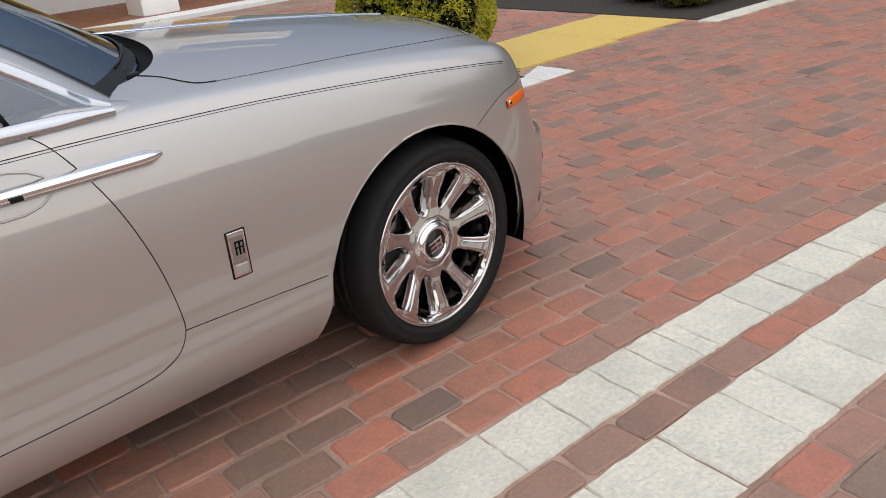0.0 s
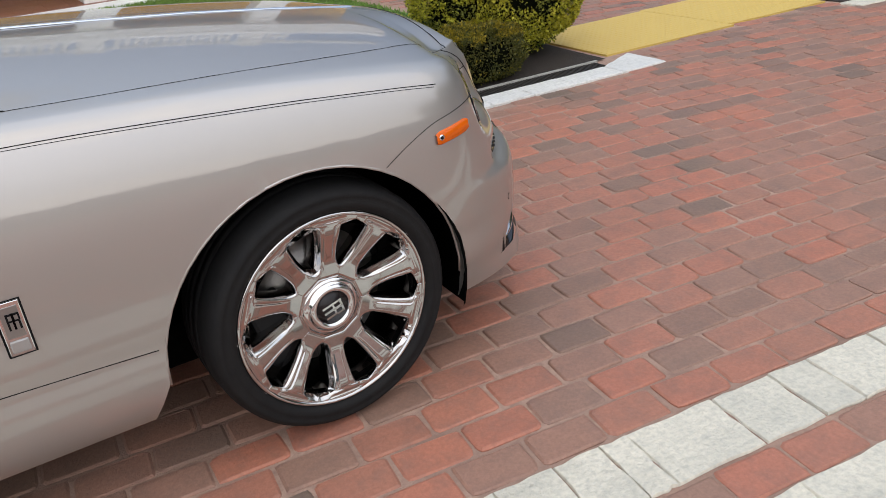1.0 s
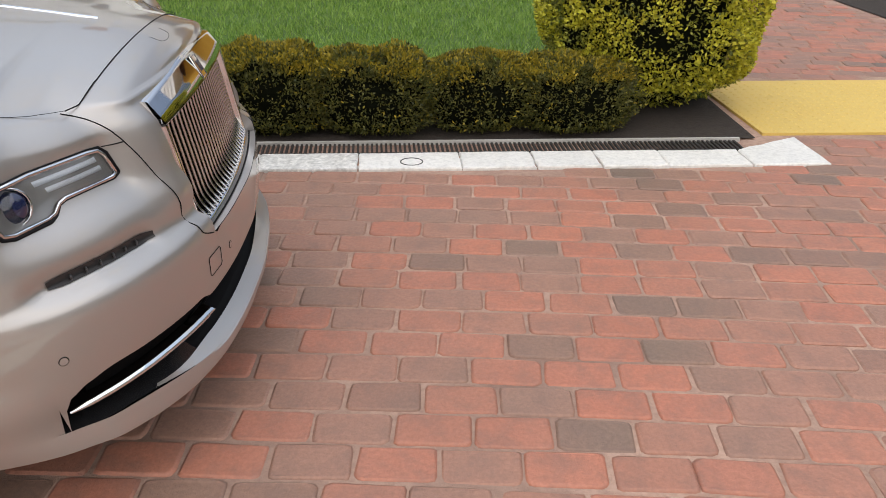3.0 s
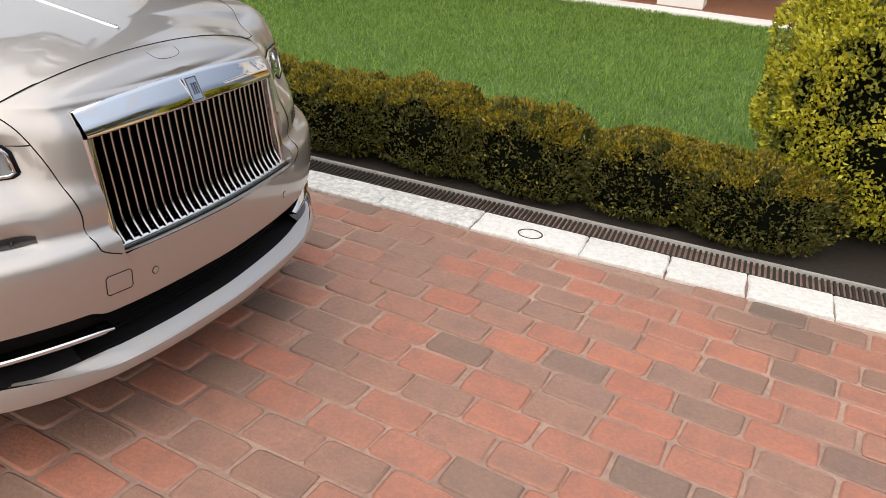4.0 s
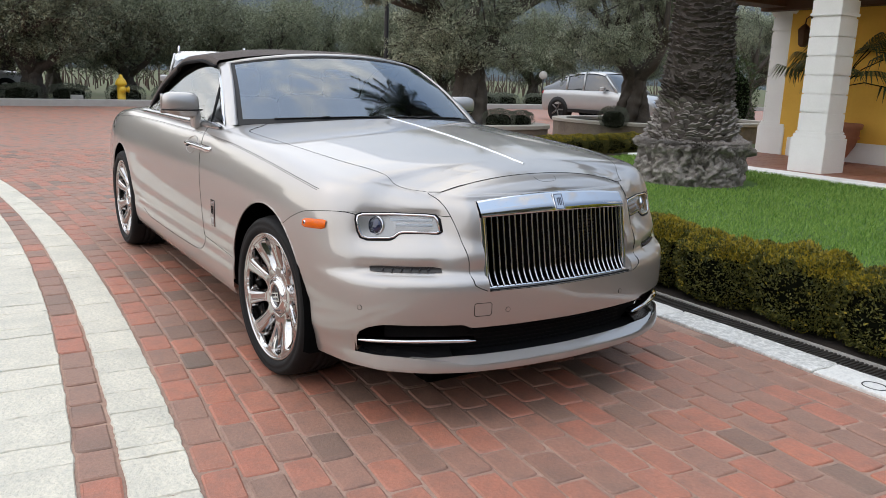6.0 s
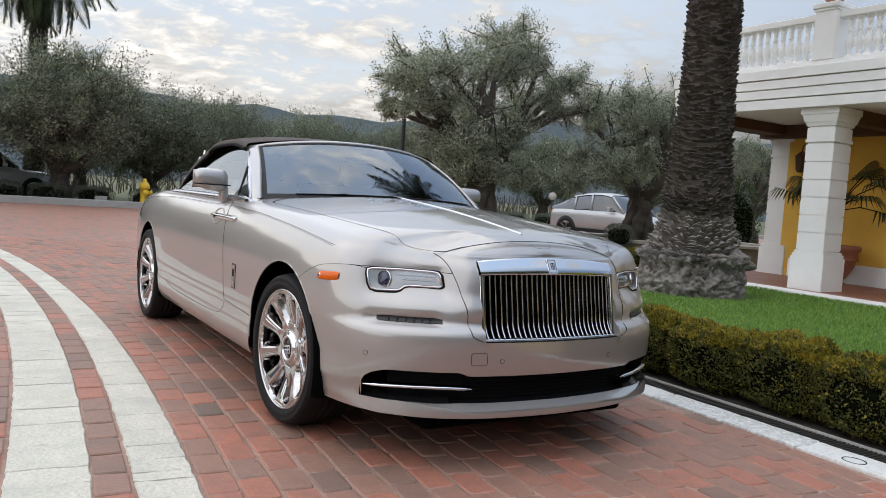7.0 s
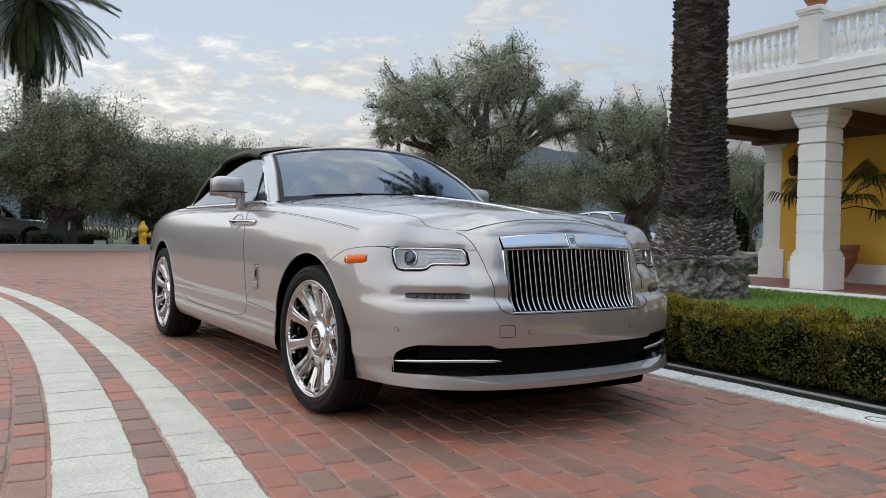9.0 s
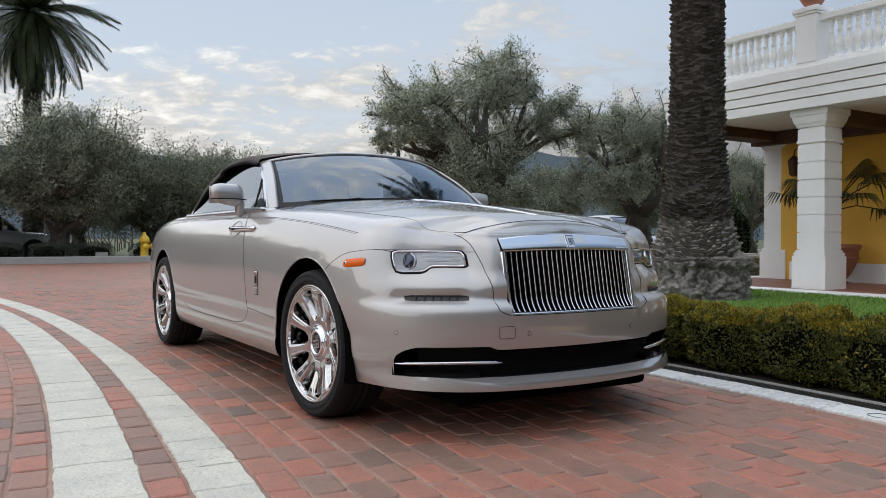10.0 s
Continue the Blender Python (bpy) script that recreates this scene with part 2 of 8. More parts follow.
def brick_colors(nt, fac):
    """Fired clay from orange red through dull red to grey brown, by a random number."""
    ramp = nt.nodes.new("ShaderNodeValToRGB")
    e = ramp.color_ramp.elements
    e[0].position, e[0].color = 0.0, (0.125, 0.092, 0.072, 1)
    e[1].position, e[1].color = 1.0, (0.37, 0.138, 0.085, 1)
    for pos, col in ((0.10, (0.165, 0.112, 0.083, 1)), (0.20, (0.215, 0.132, 0.098, 1)), (0.45, (0.255, 0.138, 0.098, 1)), (0.62, (0.305, 0.128, 0.084, 1)), (0.85, (0.335, 0.122, 0.078, 1))):
        ramp.color_ramp.elements.new(pos).color = col
    nt.links.new(fac, ramp.inputs["Fac"])
    return ramp.outputs["Color"]


def paver_mat(name, source):
    m = bpy.data.materials.new(name)
    m.use_nodes = True
    nt = m.node_tree
    N, L = nt.nodes.new, nt.links.new
    p = nt.nodes["Principled BSDF"]
    tc = N("ShaderNodeTexCoord")
    geo = N("ShaderNodeNewGeometry")
    height = None
    if source == "island":
        fac = geo.outputs["Random Per Island"]
    elif source == "object":
        fac = N("ShaderNodeObjectInfo").outputs["Random"]
    else:
        # far paving: courses on rings about one centre
        sub = N("ShaderNodeVectorMath"); sub.operation = "SUBTRACT"; sub.inputs[1].default_value = (ARC_X, ARC_Y, 0)
        L(geo.outputs["Position"], sub.inputs[0])
        sp = N("ShaderNodeSeparateXYZ"); L(sub.outputs[0], sp.inputs[0])
        at = N("ShaderNodeMath"); at.operation = "ARCTAN2"; L(sp.outputs["X"], at.inputs[0]); L(sp.outputs["Y"], at.inputs[1])
        ar = N("ShaderNodeMath"); ar.operation = "MULTIPLY"; ar.inputs[1].default_value = 40.0; L(at.outputs[0], ar.inputs[0])
        ln = N("ShaderNodeVectorMath"); ln.operation = "LENGTH"; L(sub.outputs[0], ln.inputs[0])
        cb = N("ShaderNodeCombineXYZ"); L(ar.outputs[0], cb.inputs["X"]); L(ln.outputs["Value"], cb.inputs["Y"])
        bt = N("ShaderNodeTexBrick")
        for key, v in (("Scale", 1.0), ("Mortar Size", 0.006), ("Brick Width", 0.222), ("Row Height", 0.138), ("Mortar Smooth", 0.3), ("Bias", 0.0)):
            bt.inputs[key].default_value = v
        bt.inputs["Color1"].default_value, bt.inputs["Color2"].default_value, bt.inputs["Mortar"].default_value = (0, 0, 0, 1), (1, 1, 1, 1), (0.5, 0.5, 0.5, 1)
        L(cb.outputs[0], bt.inputs["Vector"])
        fac = bt.outputs["Color"]
        height = bt.outputs["Fac"]
    col = brick_colors(nt, fac)
    n = N("ShaderNodeTexNoise"); n.inputs["Scale"].default_value, n.inputs["Detail"].default_value = 1.1, 5.0
    L(geo.outputs["Position"], n.inputs["Vector"])
    r = N("ShaderNodeMapRange"); r.inputs["From Min"].default_value, r.inputs["From Max"].default_value = 0.35, 0.75; r.inputs["To Max"].default_value = 0.72
    L(n.outputs["Fac"], r.inputs["Value"])
    dust = N("ShaderNodeMix"); dust.data_type = "RGBA"; dust.inputs["B"].default_value = (0.315, 0.150, 0.105, 1)
    L(r.outputs[0], dust.inputs["Factor"]); L(col, dust.inputs["A"])
    n2 = N("ShaderNodeTexNoise"); n2.inputs["Scale"].default_value, n2.inputs["Detail"].default_value, n2.inputs["Roughness"].default_value = 70.0, 4.0, 0.7
    L(geo.outputs["Position"], n2.inputs["Vector"])
    r2 = N("ShaderNodeMapRange"); r2.inputs["From Min"].default_value, r2.inputs["From Max"].default_value = 0.35, 0.7; r2.inputs["To Min"].default_value, r2.inputs["To Max"].default_value = 1.03, 1.34
    L(n2.outputs["Fac"], r2.inputs["Value"])
    sc = N("ShaderNodeVectorMath"); sc.operation = "SCALE"
    L(dust.outputs["Result"], sc.inputs[0]); L(r2.outputs[0], sc.inputs["Scale"])
    # blotches of soot and sand within each piece
    n3 = N("ShaderNodeTexNoise"); n3.inputs["Scale"].default_value, n3.inputs["Detail"].default_value, n3.inputs["Roughness"].default_value = 11.0, 6.0, 0.65
    L(geo.outputs["Position"], n3.inputs["Vector"])
    r3 = N("ShaderNodeMapRange"); r3.inputs["From Min"].default_value, r3.inputs["From Max"].default_value = 0.45, 0.72; r3.inputs["To Max"].default_value = 0.55
    L(n3.outputs["Fac"], r3.inputs["Value"])
    soot = N("ShaderNodeMix"); soot.data_type = "RGBA"; soot.inputs["B"].default_value = (0.175, 0.112, 0.09, 1)
    L(r3.outputs[0], soot.inputs["Factor"]); L(sc.outputs[0], soot.inputs["A"])
    last = soot.outputs["Result"]
    if height is not None:
        mx = N("ShaderNodeMix"); mx.data_type = "RGBA"; mx.inputs["B"].default_value = (0.30, 0.23, 0.19, 1)
        L(height, mx.inputs["Factor"]); L(last, mx.inputs["A"]); last = mx.outputs["Result"]
    L(last, p.inputs["Base Color"])
    p.inputs["Roughness"].default_value = 0.55
    p.inputs["Specular IOR Level"].default_value = 0.42
    b = N("ShaderNodeBump"); b.inputs["Strength"].default_value, b.inputs["Distance"].default_value = 0.6, 0.005
    L(n2.outputs["Fac"], b.inputs["Height"]); L(b.outputs[0], p.inputs["Normal"])
    return m


ARC_X, ARC_Y, ARC_R = -3.1, -39.305, 38.0
PAVER = paver_mat("clay_paver", "object")
PAVER_STUFF = paver_mat("clay_paver_field", "island")
PAVER_FAR = paver_mat("clay_paver_distant", "far")


# ---- helpers for meshes ----
def add_mesh(name, verts, faces, material, parent=None, label="", smooth=False):
    me = bpy.data.meshes.new(name)
    me.from_pydata([tuple(v) for v in verts], [], [tuple(f) for f in faces])
    if smooth:
        me.polygons.foreach_set("use_smooth", [True] * len(me.polygons))
    me.materials.append(material)
    me.update()
    ob = new(name, me)
    if parent is not None:
        ob.parent = parent
    if label:
        ob["label"] = label
    return ob


def part(name, bm, material, parent, label="", smooth=False):
    bmesh.ops.recalc_face_normals(bm, faces=bm.faces[:])
    me = bpy.data.meshes.new(name)
    bm.to_mesh(me)
    bm.free()
    if smooth:
        me.polygons.foreach_set("use_smooth", [True] * len(me.polygons))
    me.materials.append(material)
    ob = new(name, me)
    if parent is not None:
        ob.parent = parent
    if label:
        ob["label"] = label
    return ob


def thing(name, label, category, m=None, group="", kind=""):
    ob = new(name)
    if m is not None:
        ob.matrix_world = m
    return tagged(ob, label, category, group, kind)


def box_bm(bm, x0, x1, y0, y1, z0, z1, bevel=0.0, m=None, seg=2):
    r = bmesh.ops.create_cube(bm, size=1.0)
    vs = r["verts"]
    for v in vs:
        v.co = Vector(((x0 + x1) / 2 + v.co.x * (x1 - x0), (y0 + y1) / 2 + v.co.y * (y1 - y0), (z0 + z1) / 2 + v.co.z * (z1 - z0)))
    if bevel:
        es = list({e for v in vs for e in v.link_edges})
        g = bmesh.ops.bevel(bm, geom=es, offset=bevel, segments=seg, affect="EDGES", profile=0.5)
        vs = list({v for f in g["faces"] for v in f.verts} | {v for v in vs if v.is_valid})
    if m is not None:
        bmesh.ops.transform(bm, matrix=m, verts=vs)
    return vs


def box(name, x0, x1, y0, y1, z0, z1, material, parent=None, bevel=0.01, label=""):
    bm = bmesh.new()
    box_bm(bm, x0, x1, y0, y1, z0, z1, bevel)
    return part(name, bm, material, parent, label)


def lathe(name, profile, material, parent=None, n=24, m=None, label="", smooth=True, close=False):
    """profile: (radius, height) from bottom to top, turned about z."""
    verts, faces = [], []
    for r, z in profile:
        for k in range(n):
            a = 2 * math.pi * k / n
            v = Vector((r * math.cos(a), r * math.sin(a), z))
            verts.append(m @ v if m is not None else v)
    for j in range(len(profile) - 1):
        for k in range(n):
            k2 = (k + 1) % n
            faces.append((j * n + k, j * n + k2, (j + 1) * n + k2, (j + 1) * n + k))
    if close:
        faces.append(tuple(range(n - 1, -1, -1)))
        faces.append(tuple((len(profile) - 1) * n + k for k in range(n)))
    return add_mesh(name, verts, faces, material, parent, label, smooth)


def tube_data(points, radii, n=6, cap=True):
    pts = [Vector(p) for p in points]
    if not hasattr(radii, "__len__"):
        radii = [radii] * len(pts)
    verts, faces = [], []
    u = None
    for i, p in enumerate(pts):
        d = (pts[min(i + 1, len(pts) - 1)] - pts[max(i - 1, 0)])
        d = d.normalized() if d.length > 1e-9 else Vector((0, 0, 1))
        if u is None:
            u = d.orthogonal().normalized()
        else:
            u = (u - d * u.dot(d))
            u = u.normalized() if u.length > 1e-6 else d.orthogonal().normalized()
        w = d.cross(u)
        for k in range(n):
            a = 2 * math.pi * k / n
            verts.append(p + radii[i] * (math.cos(a) * u + math.sin(a) * w))
    for i in range(len(pts) - 1):
        for k in range(n):
            k2 = (k + 1) % n
            faces.append((i * n + k, i * n + k2, (i + 1) * n + k2, (i + 1) * n + k))
    if cap:
        faces.append(tuple(range(n - 1, -1, -1)))
        faces.append(tuple((len(pts) - 1) * n + k for k in range(n)))
    return verts, faces


def tube(name, points, radii, material, parent=None, n=6, label="", cap=True):
    v, f = tube_data(points, radii, n, cap)
    return add_mesh(name, v, f, material, parent, label, True)


def spline(keys):
    """A smooth function through (x, y) keys that does not overshoot."""
    xs = np.array([k[0] for k in keys], float)
    ys = np.array([k[1] for k in keys], float)
    d = np.diff(ys) / np.diff(xs)
    m = np.zeros(len(xs))
    m[0], m[-1] = d[0], d[-1]
    for i in range(1, len(xs) - 1):
        if d[i - 1] * d[i] > 0:
            w1, w2 = 2 * (xs[i + 1] - xs[i]) + xs[i] - xs[i - 1], xs[i + 1] - xs[i] + 2 * (xs[i] - xs[i - 1])
            m[i] = (w1 + w2) / (w1 / d[i - 1] + w2 / d[i])

    def f(x):
        x = min(max(x, xs[0]), xs[-1])
        i = min(int(np.searchsorted(xs, x, "right")) - 1, len(xs) - 2)
        h = xs[i + 1] - xs[i]
        t = (x - xs[i]) / h
        return float((1 + 2 * t) * (1 - t) ** 2 * ys[i] + t * (1 - t) ** 2 * h * m[i] + t * t * (3 - 2 * t) * ys[i + 1] + t * t * (t - 1) * h * m[i + 1])

    return f


def step(a, b, x):
    t = min(max((x - a) / (b - a), 0), 1)
    return t * t * (3 - 2 * t)


def grid_faces(nu, nv, keep=None):
    out = []
    for i in range(nu - 1):
        for j in range(nv - 1):
            if keep is None or keep(i, j):
                out.append((i * nv + j, (i + 1) * nv + j, (i + 1) * nv + j + 1, i * nv + j + 1))
    return out

# ---- ground ----
ground = tagged(add_mesh("ground", [(-900, -900, -0.06), (900, -900, -0.06), (900, 900, -0.06), (-900, 900, -0.06)], [(0, 1, 2, 3)],
                         mat("dry_soil", (0.10, 0.085, 0.05), 0.95, vary=0.9, scale=0.15, vary2=0.4, scale2=3, color2=(0.075, 0.11, 0.03), bump=0.5, bump_scale=8)),
                "brown soil and thin grass out to the hills", "ground", kind="structure")


def ring_strip(name, r0, r1, a0, a1, z, material, n=80):
    v, f = [], []
    for i in range(n + 1):
        a = a0 + (a1 - a0) * i / n
        for r in (r0, r1):
            v.append((ARC_X + r * math.sin(a), ARC_Y + r * math.cos(a), z))
    for i in range(n):
        f.append((2 * i, 2 * i + 2, 2 * i + 3, 2 * i + 1))
    return add_mesh(name, v, f, material)


# the drive: far paving as one sheet, sandy bed under the laid pavers
NEAR_X0, NEAR_X1 = -11.0, 8.5
road = tagged(add_mesh("road", [(-26.3, -26, -0.014), (NEAR_X0, -26, -0.014), (NEAR_X0, 3.2, -0.014), (NEAR_X0, 40, -0.014), (-26.3, 40, -0.014),
                                (NEAR_X1, -26, -0.014), (40, -26, -0.014), (40, 12, -0.014), (NEAR_X1, 12, -0.014),
                                (NEAR_X0, -4.2, -0.014), (NEAR_X1, -4.2, -0.014)],
                       [(0, 1, 9, 2, 3, 4), (5, 6, 7, 8, 10), (1, 5, 10, 9)], PAVER_FAR),
              "red brick paved drive laid in long curved courses", "driveway", kind="structure")
bed = tagged(add_mesh("paving_bed", [(NEAR_X0, -4.2, -0.0068), (NEAR_X1, -4.2, -0.0068), (NEAR_X1, 8.9, -0.0068), (NEAR_X0, 8.9, -0.0068)], [(0, 1, 2, 3)], MORTAR),
             "sandy joint bed between the brick pavers", "paving", kind="structure")


# ---- pavers ----
def paver_mesh(L, W, seed, h=0.03, soft=0.0095):
    """A tumbled clay paver: worn round corners, eased edge, top at z = 0."""
    rng = random.Random(seed)
    base = []
    for sx, sy in ((-1, -1), (1, -1), (1, 1), (-1, 1)):
        c = rng.uniform(0.010, 0.026)
        pts = [(sx * L / 2, sy * (W / 2 - c)), (sx * (L / 2 - 0.27 * c), sy * (W / 2 - 0.27 * c)), (sx * (L / 2 - c), sy * W / 2)]
        base += pts if sx * sy > 0 else pts[::-1]
    base = [(x + rng.uniform(-0.003, 0.003), y + rng.uniform(-0.003, 0.003)) for x, y in base]
    n = len(base)
    v = []
    for d, z in ((0.0, -h), (0.25 * soft, -0.0045), (soft, 0.0)):
        sy, sx = 1.0 - 2.0 * d / W, 1.0 - 2.0 * d / L
        v += [(x * sx, y * sy, z + (rng.uniform(-0.0015, 0.0010) if z == 0 else 0)) for x, y in base]
    f = [tuple(2 * n + k for k in range(n))]
    for j in range(2):
        for k in range(n):
            k2 = (k + 1) % n
            f.append((j * n + k, j * n + k2, (j + 1) * n + k2, (j + 1) * n + k))
    return v, f


COURSE, LONG = 0.138, 0.222
paver_shapes = [paver_mesh(LONG - 0.007, COURSE - 0.007, k) for k in range(12)]
paver_meshes = []
for v, f in paver_shapes:
    me = bpy.data.meshes.new("paver")
    me.from_pydata(v, [], f)
    me.polygons.foreach_set("use_smooth", [True] * len(me.polygons))
    me.polygons[0].use_smooth = False
    me.materials.append(PAVER)
    paver_meshes.append(me)


def kerb_y(x):
    """Near edge of the white kerb by the planting."""
    return 1.405 - 0.026 * x


def open_ground(x, y):
    """Where the pavers of the drive lie."""
    if y > kerb_y(x) - 0.02 and x < 3.66:
        return False
    if 3.4 <= x < 6.05 and 1.72 < y < 2.9:
        return False
    if x >= 6.0 and y > 1.36 - 0.06 * (x - 6.0):
        return False
    if x < 3.66 and y > 2.9:
        return False
    return y < 8.8


def lay_pavers():
    rng = random.Random(7)
    near, rest = [], []
    courses = [ARC_R + 0.006 + COURSE * (k + 0.5) for k in range(0, 72)]
    courses += [37.70]
    courses += [37.325 - COURSE * (k + 0.5) for k in range(0, 20)]
    for n, r in enumerate(courses):
        off = (n % 2) * LONG / 2 + rng.uniform(-0.02, 0.02)
        a = math.asin((NEAR_X0 - ARC_X) / r) + off / r
        while True:
            x, y = ARC_X + r * math.sin(a), ARC_Y + r * math.cos(a)
            if x > NEAR_X1:
                break
            if open_ground(x, y) and y > -4.2 and not (y > 3.2 and x < 3.3):
                place = (x + rng.uniform(-0.002, 0.002), y + rng.uniform(-0.002, 0.002), rng.uniform(-0.0025, 0.0012), -a + rng.uniform(-0.02, 0.02), rng.randrange(12), rng.uniform(-0.012, 0.012), rng.uniform(-0.016, 0.016))
                (near if 0.55 < x < 2.6 and -1.35 < y < 0.95 else rest).append(place)
            a += (LONG + rng.uniform(-0.006, 0.006)) / r
    return near, rest


near_pavers, rest_pavers = lay_pavers()
if len(near_pavers) > 300:
    rest_pavers += near_pavers[300:]
    near_pavers = near_pavers[:300]
pv, pf = [], []
for x, y, z, a, k, tx, ty in rest_pavers:
    v, f = paver_shapes[k]
    b, ca, sa = len(pv), math.cos(a), math.sin(a)
    pv += [(x + ca * p[0] - sa * p[1], y + sa * p[0] + ca * p[1], z + p[2] + tx * p[0] + ty * p[1]) for p in v]
    pf += [tuple(b + i for i in q) for q in f]
tagged(add_mesh("brick_paving", pv, pf, PAVER_STUFF, bed, "tumbled red and brown clay pavers"), kind="stuff")
for x, y, z, a, k, tx, ty in near_pavers:
    ob = new("paver", paver_meshes[k])
    ob.parent = bed
    ob.matrix_local = Matrix.Translation((x, y, z)) @ Matrix.Rotation(a, 4, "Z") @ Matrix.Rotation(ty, 4, "X") @ Matrix.Rotation(-tx, 4, "Y")


# ---- white stone bands ----
def stone_block(name, corners, top, material, parent, rng, h=0.05):
    """A hand-cut slab on four plan corners, its edges worn uneven."""
    ring = []
    for k in range(4):
        a, b = Vector((*corners[k], 0)), Vector((*corners[(k + 1) % 4], 0))
        n = 5
        for j in range(n):
            p = a.lerp(b, j / n)
            c = sum((Vector((*q, 0)) for q in corners), Vector()) / 4
            p += (c - p).normalized() * rng.uniform(-0.004, 0.005)
            ring.append(p)
    n = len(ring)
    c = sum(ring, Vector()) / n
    v = [(p.x, p.y, top - h) for p in ring] + [(p.x, p.y, top - 0.006) for p in ring]
    v += [(p.x + (c.x - p.x) * 0.03, p.y + (c.y - p.y) * 0.03, top + rng.uniform(-0.0015, 0.0015)) for p in ring]
    f = [tuple(2 * n + k for k in range(n))]
    for j in range(2):
        for k in range(n):
            f.append((j * n + k, j * n + (k + 1) % n, (j + 1) * n + (k + 1) % n, (j + 1) * n + k))
    return add_mesh(name, v, f, material, parent)


def stone_band(name, r0, r1, label, seed):
    rng = random.Random(seed)
    base = tagged(ring_strip(name, r0 + 0.004, r1 - 0.004, -0.27, 0.27, -0.006, MORTAR), label, "paving band", kind="structure")
    a = -0.27
    n = 0
    while a < 0.27:
        w = rng.choice((0.09, 0.15, 0.22, 0.3, 0.34, 0.18, 0.26)) / r0
        g = rng.uniform(0.0008, 0.0022) / r0
        cs = [(ARC_X + r * math.sin(t), ARC_Y + r * math.cos(t)) for r, t in ((r0, a + g), (r0, a + w - g), (r1, a + w - g), (r1, a + g))]
        stone_block("stone_slab", cs, 0.002 + rng.uniform(-0.002, 0.002), MARBLE, base, rng)
        a += w
    return base


stone_band("stone_band", 37.775, 37.995, "narrow curved band of weathered white stone slabs in the brick", 3)
stone_band("stone_band", 37.335, 37.63, "wide curved band of weathered white stone slabs in the brick", 4)

# ---- kerb, slot drain and planting strip ----
kerb = tagged(add_mesh("kerb", [(-7.5, kerb_y(-7.5), -0.012), (3.62, kerb_y(3.62), -0.012), (3.62, 1.74, -0.012), (-7.5, 1.86, -0.012)], [(0, 1, 2, 3)], MORTAR),
              "white weathered stone kerb along the hedge", "kerb", kind="structure")
rng = random.Random(12)
x = 3.62
while x > -7.4:
    w = rng.uniform(0.30, 0.52)
    stone_block("kerb_stone", [(x - w + 0.003, kerb_y(x - w)), (x - 0.003, kerb_y(x)), (x - 0.003, kerb_y(x) + (0.215 if x < 3.5 else 0.40)), (x - w + 0.003, kerb_y(x - w) + 0.215)], 0.010 + rng.uniform(-0.002, 0.002), KERB_VEINED if 0.55 < x < 1.30 else KERB_STONE, kerb, rng)
    x -= w
tube("ring_inlay", [(1.50 + 0.055 * math.cos(k * math.pi / 12), 1.452 + 0.05 * math.sin(k * math.pi / 12), 0.0095) for k in range(25)], 0.004, GRATE, kerb, 5, "small dark ring let into the kerb")
drain = thing("slot_drain", "dark cast grating in a pale concrete channel beside the kerb", "drain")
for nm, y0, y1, z1, mt in (("drain_edge", 0.372, 0.392, 0.014, CONCRETE), ("drain_edge", 0.222, 0.232, 0.006, GRATE), ("drain_floor", 0.222, 0.385, -0.045, BLACK)):
    v = []
    for x in (-7.4, 3.30):
        for y, z in ((y0, -0.06), (y0, z1), (y1, z1), (y1, -0.06)):
            v.append((x, kerb_y(x) + y, z))
    add_mesh(nm, v, grid_faces(2, 4) + [(0, 1, 2, 3), (7, 6, 5, 4)], mt, drain)
gv, gf = [], []
x = -7.35
while x < 3.28:
    b = len(gv)
    k = kerb_y(x)
    for xx in (x, x + 0.0115):
        sk = 0.0
        gv += [(xx, k + 0.230, -0.03), (xx, k + 0.230, 0.004), (xx + sk, k + 0.372, 0.004), (xx + sk, k + 0.372, -0.03)]
    gf += [(b, b + 1, b + 2, b + 3), (b + 7, b + 6, b + 5, b + 4), (b + 1, b + 5, b + 6, b + 2), (b, b + 4, b + 5, b + 1), (b + 3, b + 2, b + 6, b + 7)]
    x += 0.0245
tagged(add_mesh("grating", gv, gf, GRATE, drain, "dark slotted grating"), kind="stuff")
soil = tagged(add_mesh("planting_bed", [(-7.4, kerb_y(-7.4) + 0.40, 0.004), (3.40, kerb_y(3.4) + 0.40, 0.004), (3.44, 2.95, 0.004), (-7.4, 2.95, 0.004)], [(0, 1, 2, 3)], SOIL),
              "dark mulch under the clipped hedge", "planting bed", kind="structure")

